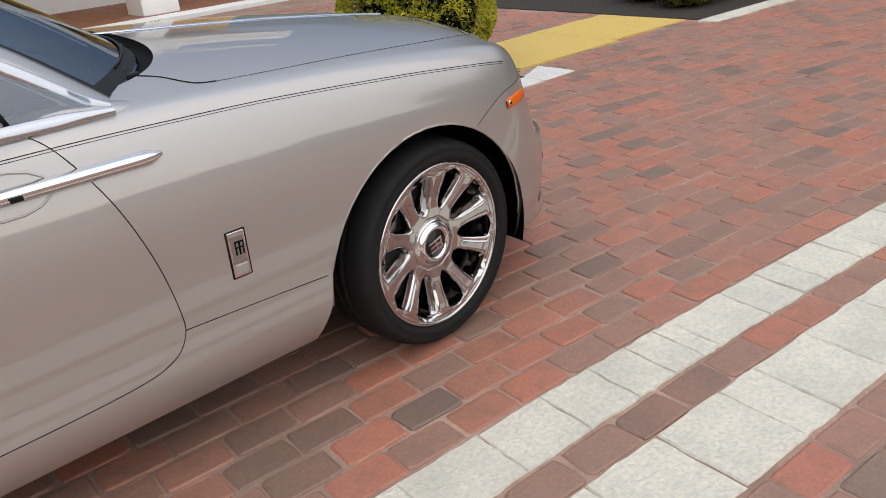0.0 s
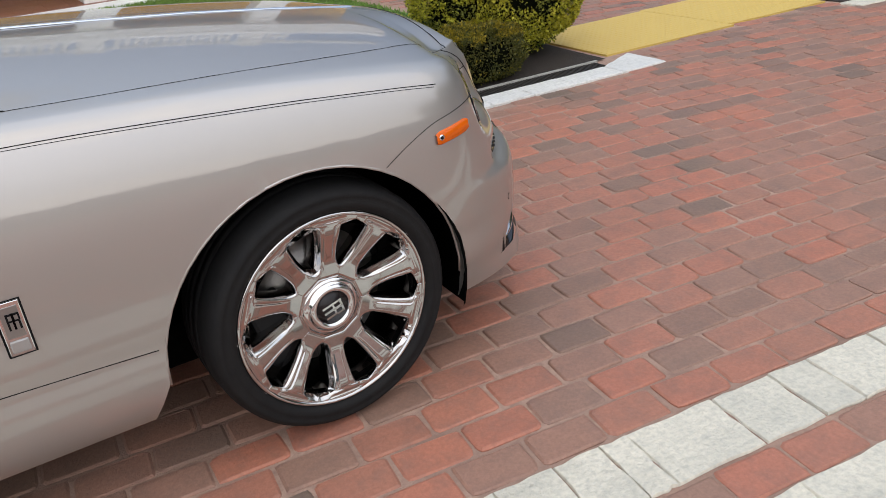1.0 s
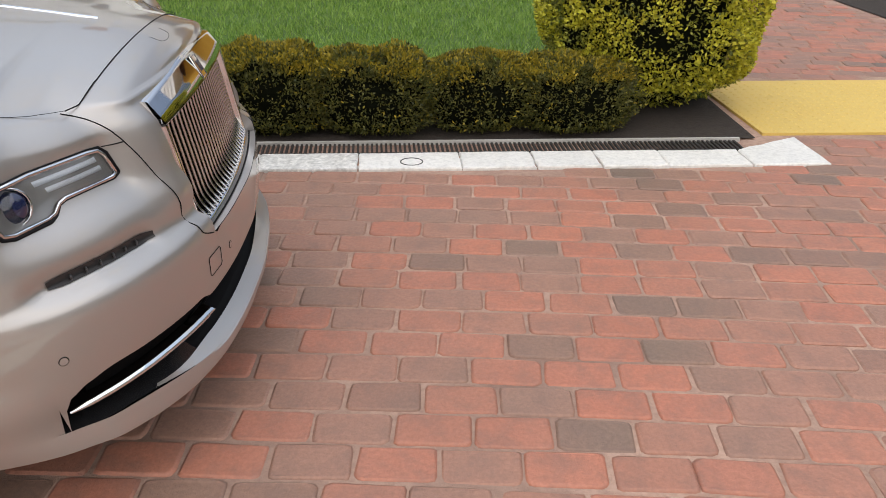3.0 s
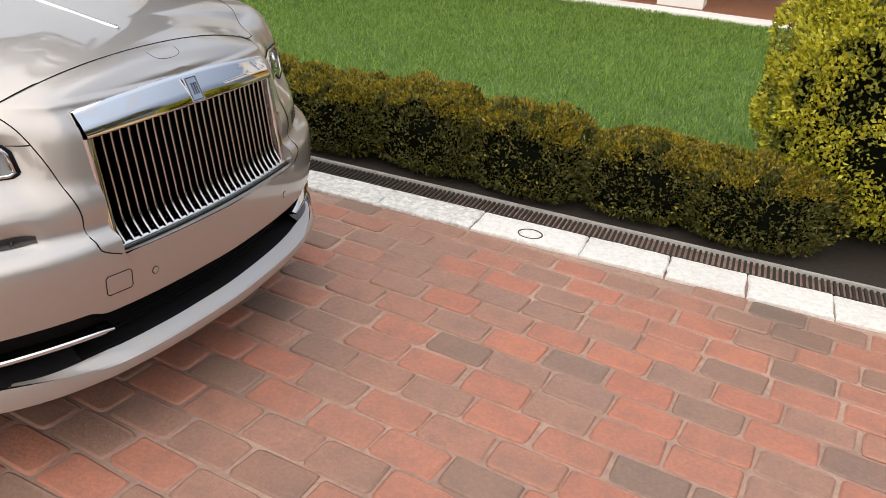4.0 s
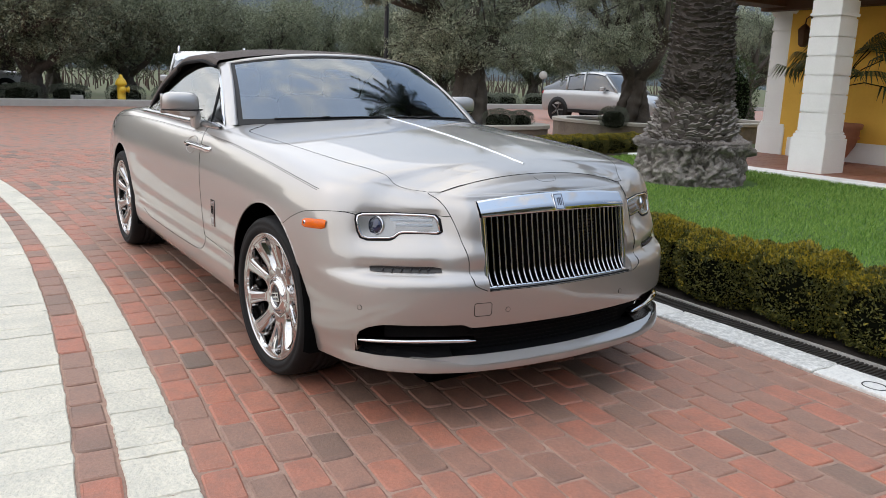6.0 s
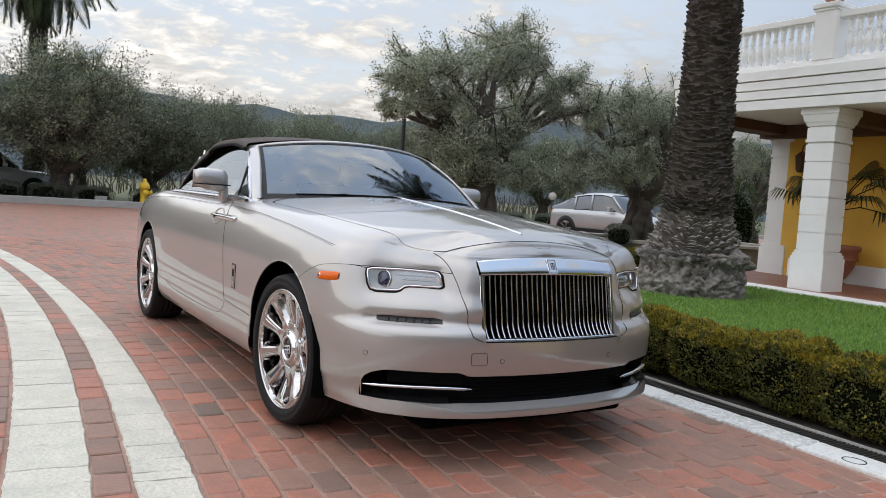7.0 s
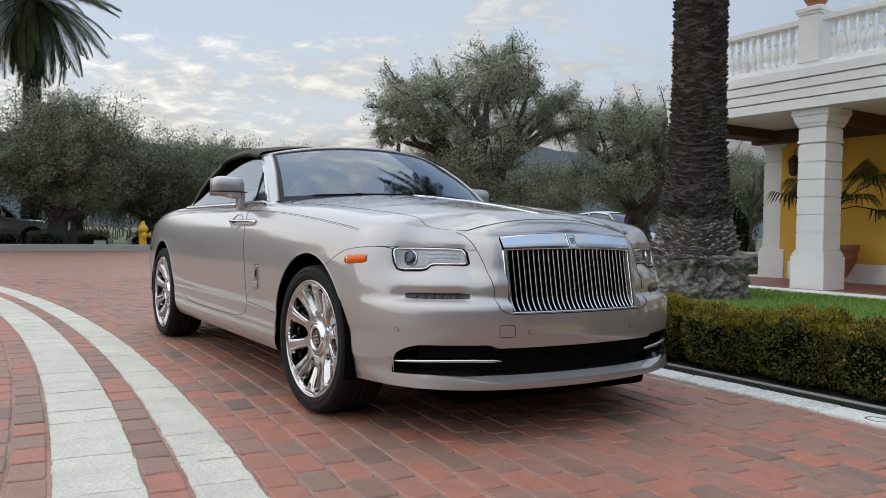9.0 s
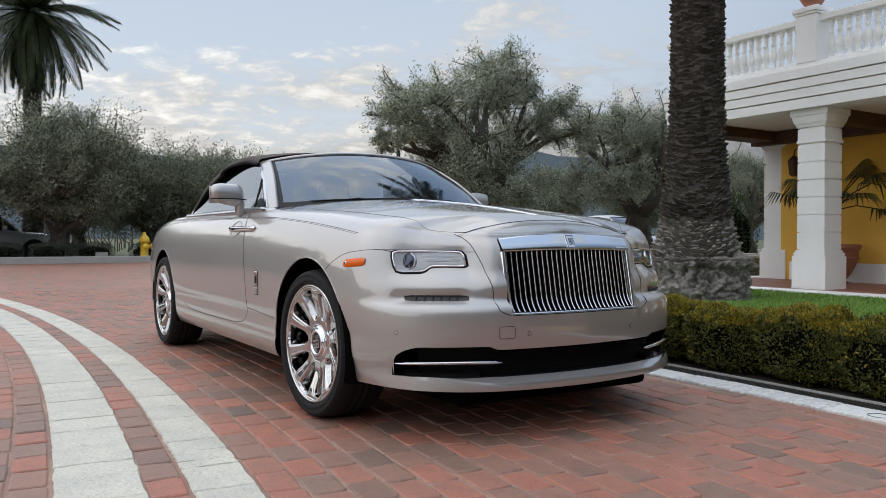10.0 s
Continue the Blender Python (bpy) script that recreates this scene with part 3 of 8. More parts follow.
# yellow warning paving, two courses of panels
rng = random.Random(5)
pad = thing("tactile_paving", "worn yellow tactile warning panels across the walkway", "tactile paving")
for x0, x1 in ((3.47, 4.83), (4.84, 6.03)):
    y0 = 1.78
    v = [(x0, y0, -0.03), (x1, y0 - 0.05, -0.03), (x1, 2.80, -0.03), (x0 + 0.0, 2.83, -0.03)]
    panel = add_mesh("warning_panel", v + [(p[0], p[1], 0.009) for p in v], [(4, 5, 6, 7), (0, 1, 5, 4), (1, 2, 6, 5), (2, 3, 7, 6), (3, 0, 4, 7)], YELLOW, pad)
    dv, df = [], []
    yy = y0 + 0.03
    while yy < 2.79:
        xx = x0 + 0.03
        while xx < x1 - 0.02:
            b = len(dv)
            for r, z in ((0.014, 0.009), (0.008, 0.0125)):
                dv += [(xx + r * math.cos(q * math.pi / 3), yy + r * math.sin(q * math.pi / 3), z) for q in range(6)]
            df += [(b + 6, b + 7, b + 8, b + 9, b + 10, b + 11)] + [(b + q, b + (q + 1) % 6, b + 6 + (q + 1) % 6, b + 6 + q) for q in range(6)]
            xx += 0.058
        yy += 0.058
    tagged(add_mesh("dome_relief", dv, df, YELLOW, panel), kind="stuff")


# ---- plants: shared builders ----
def quads_mesh(name, Q, material):
    """A mesh of loose four-cornered leaves; Q is (n, 4, 3)."""
    n = len(Q)
    me = bpy.data.meshes.new(name)
    me.vertices.add(n * 4)
    me.vertices.foreach_set("co", np.ascontiguousarray(Q, dtype=np.float32).ravel())
    me.loops.add(n * 4)
    me.loops.foreach_set("vertex_index", np.arange(n * 4, dtype=np.int32))
    me.polygons.add(n)
    me.polygons.foreach_set("loop_start", np.arange(0, n * 4, 4, dtype=np.int32))
    me.update(calc_edges=True)
    me.materials.append(material)
    return me


def leaf_quads(rng, centers, length, width, up=0.0, out=None):
    """Pointed leaves at centers, turned at random, leaning outwards where out is given."""
    n = len(centers)
    d = rng.normal(size=(n, 3))
    d[:, 2] += up
    if out is not None:
        d += out * 1.2
    d /= np.linalg.norm(d, axis=1)[:, None] + 1e-9
    s = np.cross(d, rng.normal(size=(n, 3)))
    s /= np.linalg.norm(s, axis=1)[:, None] + 1e-9
    L = length * rng.uniform(0.7, 1.25, (n, 1))
    W = width * rng.uniform(0.7, 1.25, (n, 1))
    fold = np.cross(d, s) * W * 0.35
    a = centers
    tip = centers + d * L
    mid = centers + d * L * 0.5 + fold
    return np.stack([a, mid + s * W * 0.5, tip, mid - s * W * 0.5], axis=1)


def leaf_mat(name, dark, light, rough=0.5, spec=0.35, trans=0.25):
    m = bpy.data.materials.new(name)
    m.use_nodes = True
    nt = m.node_tree
    N, L = nt.nodes.new, nt.links.new
    p = nt.nodes["Principled BSDF"]
    g = N("ShaderNodeNewGeometry")
    mx = N("ShaderNodeMix"); mx.data_type = "RGBA"
    mx.inputs["A"].default_value, mx.inputs["B"].default_value = (*dark, 1), (*light, 1)
    L(g.outputs["Random Per Island"], mx.inputs["Factor"])
    L(mx.outputs["Result"], p.inputs["Base Color"])
    p.inputs["Roughness"].default_value, p.inputs["Specular IOR Level"].default_value = rough, spec
    tr = N("ShaderNodeBsdfTranslucent"); L(mx.outputs["Result"], tr.inputs["Color"])
    ms = N("ShaderNodeMixShader"); ms.inputs["Fac"].default_value = trans
    L(p.outputs[0], ms.inputs[1]); L(tr.outputs[0], ms.inputs[2])
    L(ms.outputs[0], nt.nodes["Material Output"].inputs["Surface"])
    return m


BOX_LEAF = leaf_mat("boxwood_leaf", (0.032, 0.042, 0.012), (0.17, 0.16, 0.035))
BOX_TIP = leaf_mat("boxwood_young_leaf", (0.15, 0.14, 0.02), (0.42, 0.31, 0.03))
SHRUB_LEAF = leaf_mat("variegated_leaf", (0.07, 0.09, 0.018), (0.42, 0.42, 0.06))
SHRUB_TIP = leaf_mat("yellow_green_leaf", (0.40, 0.39, 0.03), (0.70, 0.65, 0.08))
DARK_LEAF = leaf_mat("glossy_dark_leaf", (0.012, 0.024, 0.008), (0.06, 0.095, 0.026), 0.3)
# olive leaf twice, light in the colour: paler near, darker in the backlit row
OLIVE_NEAR = leaf_mat("olive_leaf_lit", (0.09, 0.11, 0.07), (0.52, 0.55, 0.40))
OLIVE_LEAF = leaf_mat("olive_leaf", (0.045, 0.060, 0.034), (0.36, 0.39, 0.26))
PALM_LEAF = leaf_mat("palm_leaflet", (0.022, 0.034, 0.014), (0.09, 0.11, 0.04))
GRASS = leaf_mat("grass_blade", (0.085, 0.19, 0.03), (0.29, 0.43, 0.10), 0.55, 0.3, 0.35)
LAVENDER = leaf_mat("grey_green_leaf", (0.06, 0.072, 0.052), (0.20, 0.22, 0.165))
BARK = mat("olive_bark", (0.10, 0.085, 0.07), 0.95, vary=0.6, scale=6, vary2=0.5, scale2=40, color2=(0.035, 0.028, 0.022), bump=1.0, bump_scale=9)
# stalks and twigs; near black so shrub cores carry the inner shade in colour
TWIG_SHADE = mat("twigs_and_inner_shade", (0.006, 0.007, 0.004), 1.0, vary=0.4, scale=20, spec=0.0)


def blob_mesh(name, hx, hy, hz, seed, material, n=14, lump=0.12):
    """A near-black block in place of the shade inside a clipped shrub: rounded, with lumps, foot at z = 0."""
    bm = bmesh.new()
    bmesh.ops.create_uvsphere(bm, u_segments=n + 6, v_segments=n, radius=1.0)
    for v in bm.verts:
        c = Vector([math.copysign(abs(q) ** 0.7, q) for q in v.co])
        k = 1 + lump * noise.noise(c * 2.3 + Vector((seed * 7.1, 0, 0)))
        v.co = Vector((c.x * hx * k, c.y * hy * k, (c.z * 0.5 + 0.5) * hz * k))
    me = bpy.data.meshes.new(name)
    bm.to_mesh(me)
    bm.free()
    me.materials.append(material)
    return me


def shell_points(rng, hx, hy, hz, n, seed, lump=0.12, depth=0.10):
    """Points just inside the shell of such a shrub, with the way out."""
    w = rng.uniform(-1, 1, (n, 3))
    ax = rng.choice(3, n, p=np.array((hy * hz, hx * hz, hx * hy * 2)) / (hy * hz + hx * hz + hx * hy * 2))
    w[np.arange(n), ax] = np.where(rng.random(n) < (0.5 + 0.35 * (ax == 2)), 1, -1)
    c = w / (np.abs(w) ** 2.7).sum(1)[:, None] ** (1 / 2.7)
    u = c / np.linalg.norm(c, axis=1)[:, None]
    pts = np.empty_like(c)
    for i in range(n):
        k = 1 + lump * noise.noise(Vector(c[i]) * 2.3 + Vector((seed * 7.1, 0, 0)))
        k *= 1.02 - depth * rng.random() ** 2
        pts[i] = (c[i][0] * hx * k, c[i][1] * hy * k, (c[i][2] * 0.5 + 0.5) * hz * k)
    return pts, u


def shrub_meshes(seed, hx, hy, hz, n, ntip, leaf, width, mats, tip_at=0.6, lump=0.14):
    rng = np.random.default_rng(seed)
    core = blob_mesh("shrub_core", hx * 0.78, hy * 0.74, hz * 0.80, seed, TWIG_SHADE, lump=lump)
    p, u = shell_points(rng, hx, hy, hz, n, seed, lump, 0.24)
    # leaves thinned in patches so the black core reads as shade between sprigs
    gaps = np.array([noise.noise(Vector(q) * 13) for q in p]) > -0.24
    p, u = p[gaps], u[gaps]
    leaves = quads_mesh("leaves", leaf_quads(rng, p, leaf, width, 0.8, u), mats[0])
    p, u = shell_points(rng, hx, hy, hz, ntip * 4, seed, lump, 0.05)
    w = (p[:, 2] / hz > tip_at) | (rng.random(len(p)) < (0.10 if tip_at < 0.5 else 0.035))
    # young growth sits in patches
    patch = np.array([noise.noise(Vector(q) * (3.5 / max(hx, 0.3))) for q in p]) > (-0.22 if tip_at < 0.5 else -0.25)
    p, u = p[w & patch][:ntip], u[w & patch][:ntip]
    tips = quads_mesh("young_leaves", leaf_quads(rng, p, leaf * 1.05, width * 1.1, 0.7, u), mats[1])
    return core, leaves, tips


def place_shrub(name, meshes, m, label, category="shrub", group=""):
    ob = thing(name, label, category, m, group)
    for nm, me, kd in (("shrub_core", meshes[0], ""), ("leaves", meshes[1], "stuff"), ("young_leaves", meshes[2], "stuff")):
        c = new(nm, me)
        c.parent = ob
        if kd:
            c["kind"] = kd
    return ob


# ---- clipped hedge by the kerb ----
hedge_sets = [shrub_meshes(20 + k, 0.36, 0.25, 0.42, 11500, 3400, 0.023, 0.0105, (BOX_LEAF, BOX_TIP), 0.80, 0.16) for k in range(4)]
rng = random.Random(31)
x = 2.42
k = 0
while x > -6.9:
    place_shrub("boxwood_shrub", hedge_sets[k % 4], pose(x, kerb_y(x) + 0.40 + 0.25 + rng.uniform(-0.02, 0.02), 0.0, 0, 0, rng.choice((0, 180)) + rng.uniform(-8, 8)) @ Matrix.Diagonal((1, 1, rng.uniform(0.88, 1.10), 1)),
                "low clipped dark boxwood with yellowing tips along the drain", "hedge", "clipped kerb hedge")
    x -= rng.uniform(0.50, 0.60)
    k += 1
corner = shrub_meshes(40, 0.62, 0.57, 1.24, 26000, 30000, 0.027, 0.0155, (SHRUB_LEAF, SHRUB_TIP), 0.14, 0.14)
place_shrub("rounded_shrub", corner, pose(2.98, 2.52, 0.0), "tall rounded shrub with bright yellow-green leaves beside the walkway")
for x, y in ((6.95, 2.25), (7.65, 2.2), (8.35, 2.15), (9.05, 2.1), (7.2, 2.95)):
    place_shrub("boxwood_shrub", hedge_sets[int(x * 3) % 4], pose(x, y, 0.0) @ Matrix.Diagonal((1.15, 1.3, 1.2, 1)), "low clipped boxwood across the walkway", "hedge", "far walkway hedge")
for i in range(7):
    place_shrub("boxwood_shrub", hedge_sets[i % 4], pose(-7.55 - 0.08 * i, 5.9 + 0.62 * i, 0.0, 0, 0, 90) @ Matrix.Diagonal((1.1, 1.2, 0.85, 1)), "low clipped boxwood at the end of the lawn", "hedge", "lawn end hedge")

# second kerb and bed beyond the walkway
kerb2 = tagged(add_mesh("kerb", [(6.02, 1.36, -0.012), (12, 1.02, -0.012), (12, 1.24, -0.012), (6.02, 1.60, -0.012)], [(0, 1, 2, 3)], MORTAR), "white stone kerb beyond the walkway", "kerb", kind="structure")
rng = random.Random(14)
x = 6.02
while x < 11.6:
    w = rng.uniform(0.32, 0.5)
    f = lambda q: 1.36 - 0.057 * (q - 6.02)
    stone_block("kerb_stone", [(x + 0.003, f(x)), (x + w - 0.003, f(x + w)), (x + w - 0.003, f(x + w) + 0.22), (x + 0.003, f(x) + 0.22)], 0.010, MARBLE, kerb2, rng)
    x += w
tagged(add_mesh("planting_bed", [(6.1, 1.6, 0.003), (14, 1.3, 0.003), (14, 8.8, 0.003), (6.1, 8.8, 0.003)], [(0, 1, 2, 3)], SOIL), "dark mulch bed beyond the walkway", "planting bed", kind="structure")

# ---- lawn ----
LX0, LX1, LY0, LY1 = -7.3, 3.42, 2.45, 8.98
lawn_mat = mat("lawn_floor", (0.08, 0.165, 0.022), 0.9, vary=0.6, scale=1.2, vary2=0.5, scale2=30, color2=(0.028, 0.06, 0.012), bump=0.6, bump_scale=60)
lawn = tagged(add_mesh("lawn", [(LX0, LY0, 0.012), (LX1, LY0, 0.012), (LX1, LY1, 0.012), (LX0, LY1, 0.012)], [(0, 1, 2, 3)], lawn_mat), "green mown lawn between hedge and portico", "lawn", kind="structure")
rng = np.random.default_rng(3)
n = 110000
# thinner and finer with distance from the drive
gy = LY0 + (LY1 - LY0) * rng.random(n) ** 1.35
gx = rng.uniform(LX0, LX1, n)
hollow = (gx + 4.25) ** 2 + (gy - 6.95) ** 2 > 0.95 ** 2
gx, gy = gx[hollow], gy[hollow]
n = len(gx)
base = np.stack([gx, gy, np.full(n, 0.006)], 1)
lean = rng.normal(size=(n, 2)) * 0.5
clump = np.array([noise.noise(Vector((a * 1.7, b * 1.7, 0))) for a, b in zip(gx[::1], gy[::1])])
H = (0.042 + 0.020 * clump + 0.016 * rng.random(n))[:, None]
d = np.concatenate([lean * H, H], 1)
ang = rng.uniform(0, 2 * math.pi, n)
s = np.stack([np.cos(ang), np.sin(ang), np.zeros(n)], 1) * (0.0032 + 0.0009 * (gy - LY0))[:, None]
Q = np.stack([base - s, base + s, base + d * 0.6 + s * 0.7, base + d], 1)
gob = new("grass", quads_mesh("grass", Q, GRASS))
gob.parent = lawn
tagged(gob, "short green grass blades", kind="stuff")


# ---- palms ----
PALM_BARK = mat("palm_bark", (0.12, 0.10, 0.086), 0.95, vary=0.6, scale=5, vary2=0.5, scale2=45, color2=(0.03, 0.023, 0.019), bump=0.9, bump_scale=35, island=0.5)
PALM_ROOT = mat("palm_root_mass", (0.31, 0.285, 0.26), 0.97, vary=0.8, scale=9, vary2=0.7, scale2=55, color2=(0.13, 0.11, 0.10), bump=1.2, bump_scale=40)


def frond(rng, length, droop, rise):
    """Leaflets and rib of one feather frond along +x."""
    pts = []
    n = 26
    for i in range(n + 1):
        t = i / n
        pts.append(np.array((length * t * (1 - 0.18 * t), 0.0, rise * t - droop * t ** 2.2)))
    pts = np.array(pts)
    Q = []
    for i in range(2, n):
        for sub in range(3):
            for side in (-1, 1):
                t = (i + sub / 3) / n
                p = pts[i] + (pts[min(i + 1, n)] - pts[i]) * sub / 3
                ll = 0.48 * length / 4 * math.sin(math.pi * min(1, 0.15 + 0.85 * t)) ** 0.6 + 0.08
                fwd = pts[min(i + 1, n)] - pts[i - 1]
                fwd /= np.linalg.norm(fwd)
                d = fwd * 0.75 + np.array((0, side * (0.75 + 0.2 * rng.random()), 0.12 - 0.45 * rng.random()))
                d /= np.linalg.norm(d)
                w = np.cross(d, (0, 0, 1.0))
                w /= np.linalg.norm(w) + 1e-9
                w = w * 0.016
                tip = p + d * ll + np.array((0, 0, -0.22 * ll))
                mid = p + d * ll * 0.5
                Q.append((p - w * 0.6, mid + w, tip, mid - w))
    v, f = tube_data([Vector(p) for p in pts[::3]], [0.03 * (1 - 0.8 * i / 9) for i in range(len(pts[::3]))], 4)
    return np.array(Q), v, f


def palm_crown(seed, n, length, up0=78, up1=-58):
    rng = random.Random(seed)
    crown_q, ribs_v, ribs_f = [], [], []
    for k in range(n):
        e = radians(up0 + (up1 - up0) * (k / n) ** 0.9 + rng.uniform(-7, 7))
        az = k * 2.39996 + rng.uniform(-0.2, 0.2)
        ln = length * rng.uniform(0.85, 1.08)
        Q, v, f = frond(rng, ln, ln * rng.uniform(0.28, 0.42), 0.0)
        m = Matrix.Rotation(az, 4, "Z") @ Matrix.Rotation(-e, 4, "Y") @ Matrix.Rotation(rng.uniform(-0.4, 0.4), 4, "X")
        R = np.array(m.to_3x3())
        crown_q.append(Q @ R.T)
        b = len(ribs_v)
        ribs_v += [m @ p for p in v]
        ribs_f += [tuple(b + i for i in q) for q in f]
    return np.concatenate(crown_q), ribs_v, ribs_f


def palm(name, x, y, height, r0, r1, label, crown, flare=0.0, boots=True, seed=1):
    ob = thing(name, label, "palm tree", pose(x, y, 0))
    rng = random.Random(seed)
    rad = spline([(0, r0), (0.6, r0), (0.9, r1 + (r0 - r1) * 0.62), (1.3, r1 + (r0 - r1) * 0.40), (1.8, r1 + (r0 - r1) * 0.22), (2.6, r1 + (r0 - r1) * 0.08), (3.4, r1), (height, r1 * 0.95)])
    n, rows = 44, int(height / 0.07)
    v = []
    for j in range(rows + 1):
        z = height * j / rows
        for k in range(n):
            a = 2 * math.pi * k / n
            q = rad(z) * 0.95 + 0.02 * noise.noise(Vector((math.cos(a) * 3, math.sin(a) * 3, z * 4 + seed)))
            v.append((q * math.cos(a), q * math.sin(a), z))
    f = [(j * n + k, j * n + (k + 1) % n, (j + 1) * n + (k + 1) % n, (j + 1) * n + k) for j in range(rows) for k in range(n)]
    trunk = add_mesh("trunk", v, f, PALM_BARK, ob, "grey-brown palm trunk ringed with old leaf bases", True)
    if boots:
        # old leaf bases: small wedges in close rows, sharper higher up
        bv, bf = [], []
        z, row = 0.55, 0
        while z < height - 0.2:
            m = 25 if z > 1.7 else 36
            for k in range(m):
                a = 2 * math.pi * (k + 0.5 * (row % 2)) / m + (rng.uniform(-0.05, 0.05) if z > 1.7 else rng.uniform(-0.15, 0.15))
                q = rad(z)
                wd = 2 * math.pi * q / m * (rng.uniform(0.55, 0.85) if z > 1.7 else rng.uniform(0.3, 0.9))
                h = rng.uniform(0.035, 0.07) if z > 1.7 else rng.uniform(0.03, 0.085)
                o = rng.uniform(0.012, 0.06) * (1.0 if z > 1.4 else 1.3)
                ca, sa = math.cos(a), math.sin(a)
                zz = z + (rng.uniform(-0.045, 0.045) if z > 1.7 else rng.uniform(-0.10, 0.10))
                b = len(bv)
                for du, dz, do in ((-wd, -h * 0.4, -0.02), (wd, -h * 0.4, -0.02), (wd * 0.8, h * 0.35, o * 0.75), (0, h * 0.62, o), (-wd * 0.8, h * 0.35, o * 0.75), (0.0, h * 0.9, -0.03)):
                    rr = q * 0.96 + do
                    bv.append((rr * ca - du * sa, rr * sa + du * ca, zz + dz))
                bf += [(b, b + 1, b + 2, b + 3, b + 4), (b + 4, b + 3, b + 5), (b + 3, b + 2, b + 5), (b, b + 4, b + 5), (b + 2, b + 1, b + 5)]
            z += 0.042 if z < 1.7 else 0.05
            row += 1
        low = [q for q in bf if flare and bv[q[0]][2] < 1.15 + 0.25 * noise.noise(Vector(bv[q[0]]) * 3)]
        held = set(low)
        tagged(add_mesh("bark_scale", bv, [q for q in bf if q not in held], PALM_BARK, trunk, "overlapping stubs of cut leaf bases"), kind="stuff")
        if low:
            tagged(add_mesh("bark_chunk", bv, low, PALM_ROOT, trunk, "rough grey chunks of old bark"), kind="stuff")
    if flare:
        # swollen mass of roots round the foot with a ragged upper edge
        n, rows = 230, 40
        v = []
        for j in range(rows + 1):
            t = j / rows
            for k in range(n):
                a = 2 * math.pi * k / n
                rag = noise.noise(Vector((math.cos(a) * 2.2, math.sin(a) * 2.2, 3.0)))
                zt = 0.70 + 0.20 * rag
                z = zt * t
                bulge = flare * (0.98 + 0.05 * math.sin(t * 3.0) - 0.06 * step(0.35, 0.6, t) + 0.16 * step(0.62, 0.78, t) * (0.5 + 1.3 * rag))
                # a broken shelf of bark stands out on one side
                bulge += 0.20 * math.exp(-((math.cos(a) - 0.62) ** 2 + (math.sin(a) - 0.78) ** 2) / 0.10) * step(0.60, 0.72, t)
                q = bulge * (1 - 0.30 * max(0, (t - 0.80) / 0.20)) + 0.05 * noise.noise(Vector((math.cos(a) * 3, math.sin(a) * 3, z * 3))) + 0.07 * noise.noise(Vector((math.cos(a) * 9, math.sin(a) * 9, z * 11))) + 0.045 * noise.noise(Vector((math.cos(a) * 25, math.sin(a) * 25, z * 28)))
                v.append((q * math.cos(a), q * math.sin(a), z - 0.02))
        f = [(j * n + k, j * n + (k + 1) % n, (j + 1) * n + (k + 1) % n, (j + 1) * n + k) for j in range(rows) for k in range(n)]
        root = add_mesh("root_mass", v, f, PALM_ROOT, ob, "swollen grey root mass", True)
        # matted root ends and torn bark standing out of it
        bv, bf = [], []
        for _ in range(11000):
            a, z = rng.uniform(0, 2 * math.pi), rng.uniform(0.0, 0.62)
            q = flare * (0.96 if z < 0.5 else 0.99) - 0.5 * max(0, z - 0.66)
            d = Vector((math.cos(a), math.sin(a), 0))
            p = d * q + Vector((0, 0, z))
            s = Vector((-d.y, d.x, 0)) * rng.uniform(0.005, 0.018)
            u = Vector((0, 0, rng.uniform(0.012, 0.04))) + d * rng.uniform(-0.01, 0.02)
            o = d * rng.uniform(0.02, 0.10 if z > 0.5 else 0.055)
            b = len(bv)
            bv += [p - s - u * 0.5, p + s - u * 0.5, p + u * 0.6, p + o]
            bf += [(b, b + 1, b + 3), (b + 1, b + 2, b + 3), (b + 2, b, b + 3)]
        tagged(add_mesh("root_mat", bv, bf, PALM_ROOT, root, "matted root ends"), kind="stuff")
    c = new("crown", quads_mesh("crown", crown[0], PALM_LEAF))
    c.parent, c.location = ob, (0, 0, height)
    tagged(c, "long drooping feather fronds", kind="stuff")
    r = add_mesh("frond_ribs", crown[1], crown[2], TWIG_SHADE, ob)
    r.location = (0, 0, height)
    tagged(r, kind="stuff")
    return ob


crown = palm_crown(5, 62, 3.6)
palm("palm_tree", -4.25, 6.95, 9.6, 0.66, 0.375, "tall date palm with scaly trunk and swollen root foot", crown, 0.735)
palm("palm_tree", -32.0, 0.30, 10.0, 0.42, 0.33, "distant date palm with a full drooping crown behind olive trees", palm_crown(8, 120, 3.9, 75, -80), 0, True, 2)


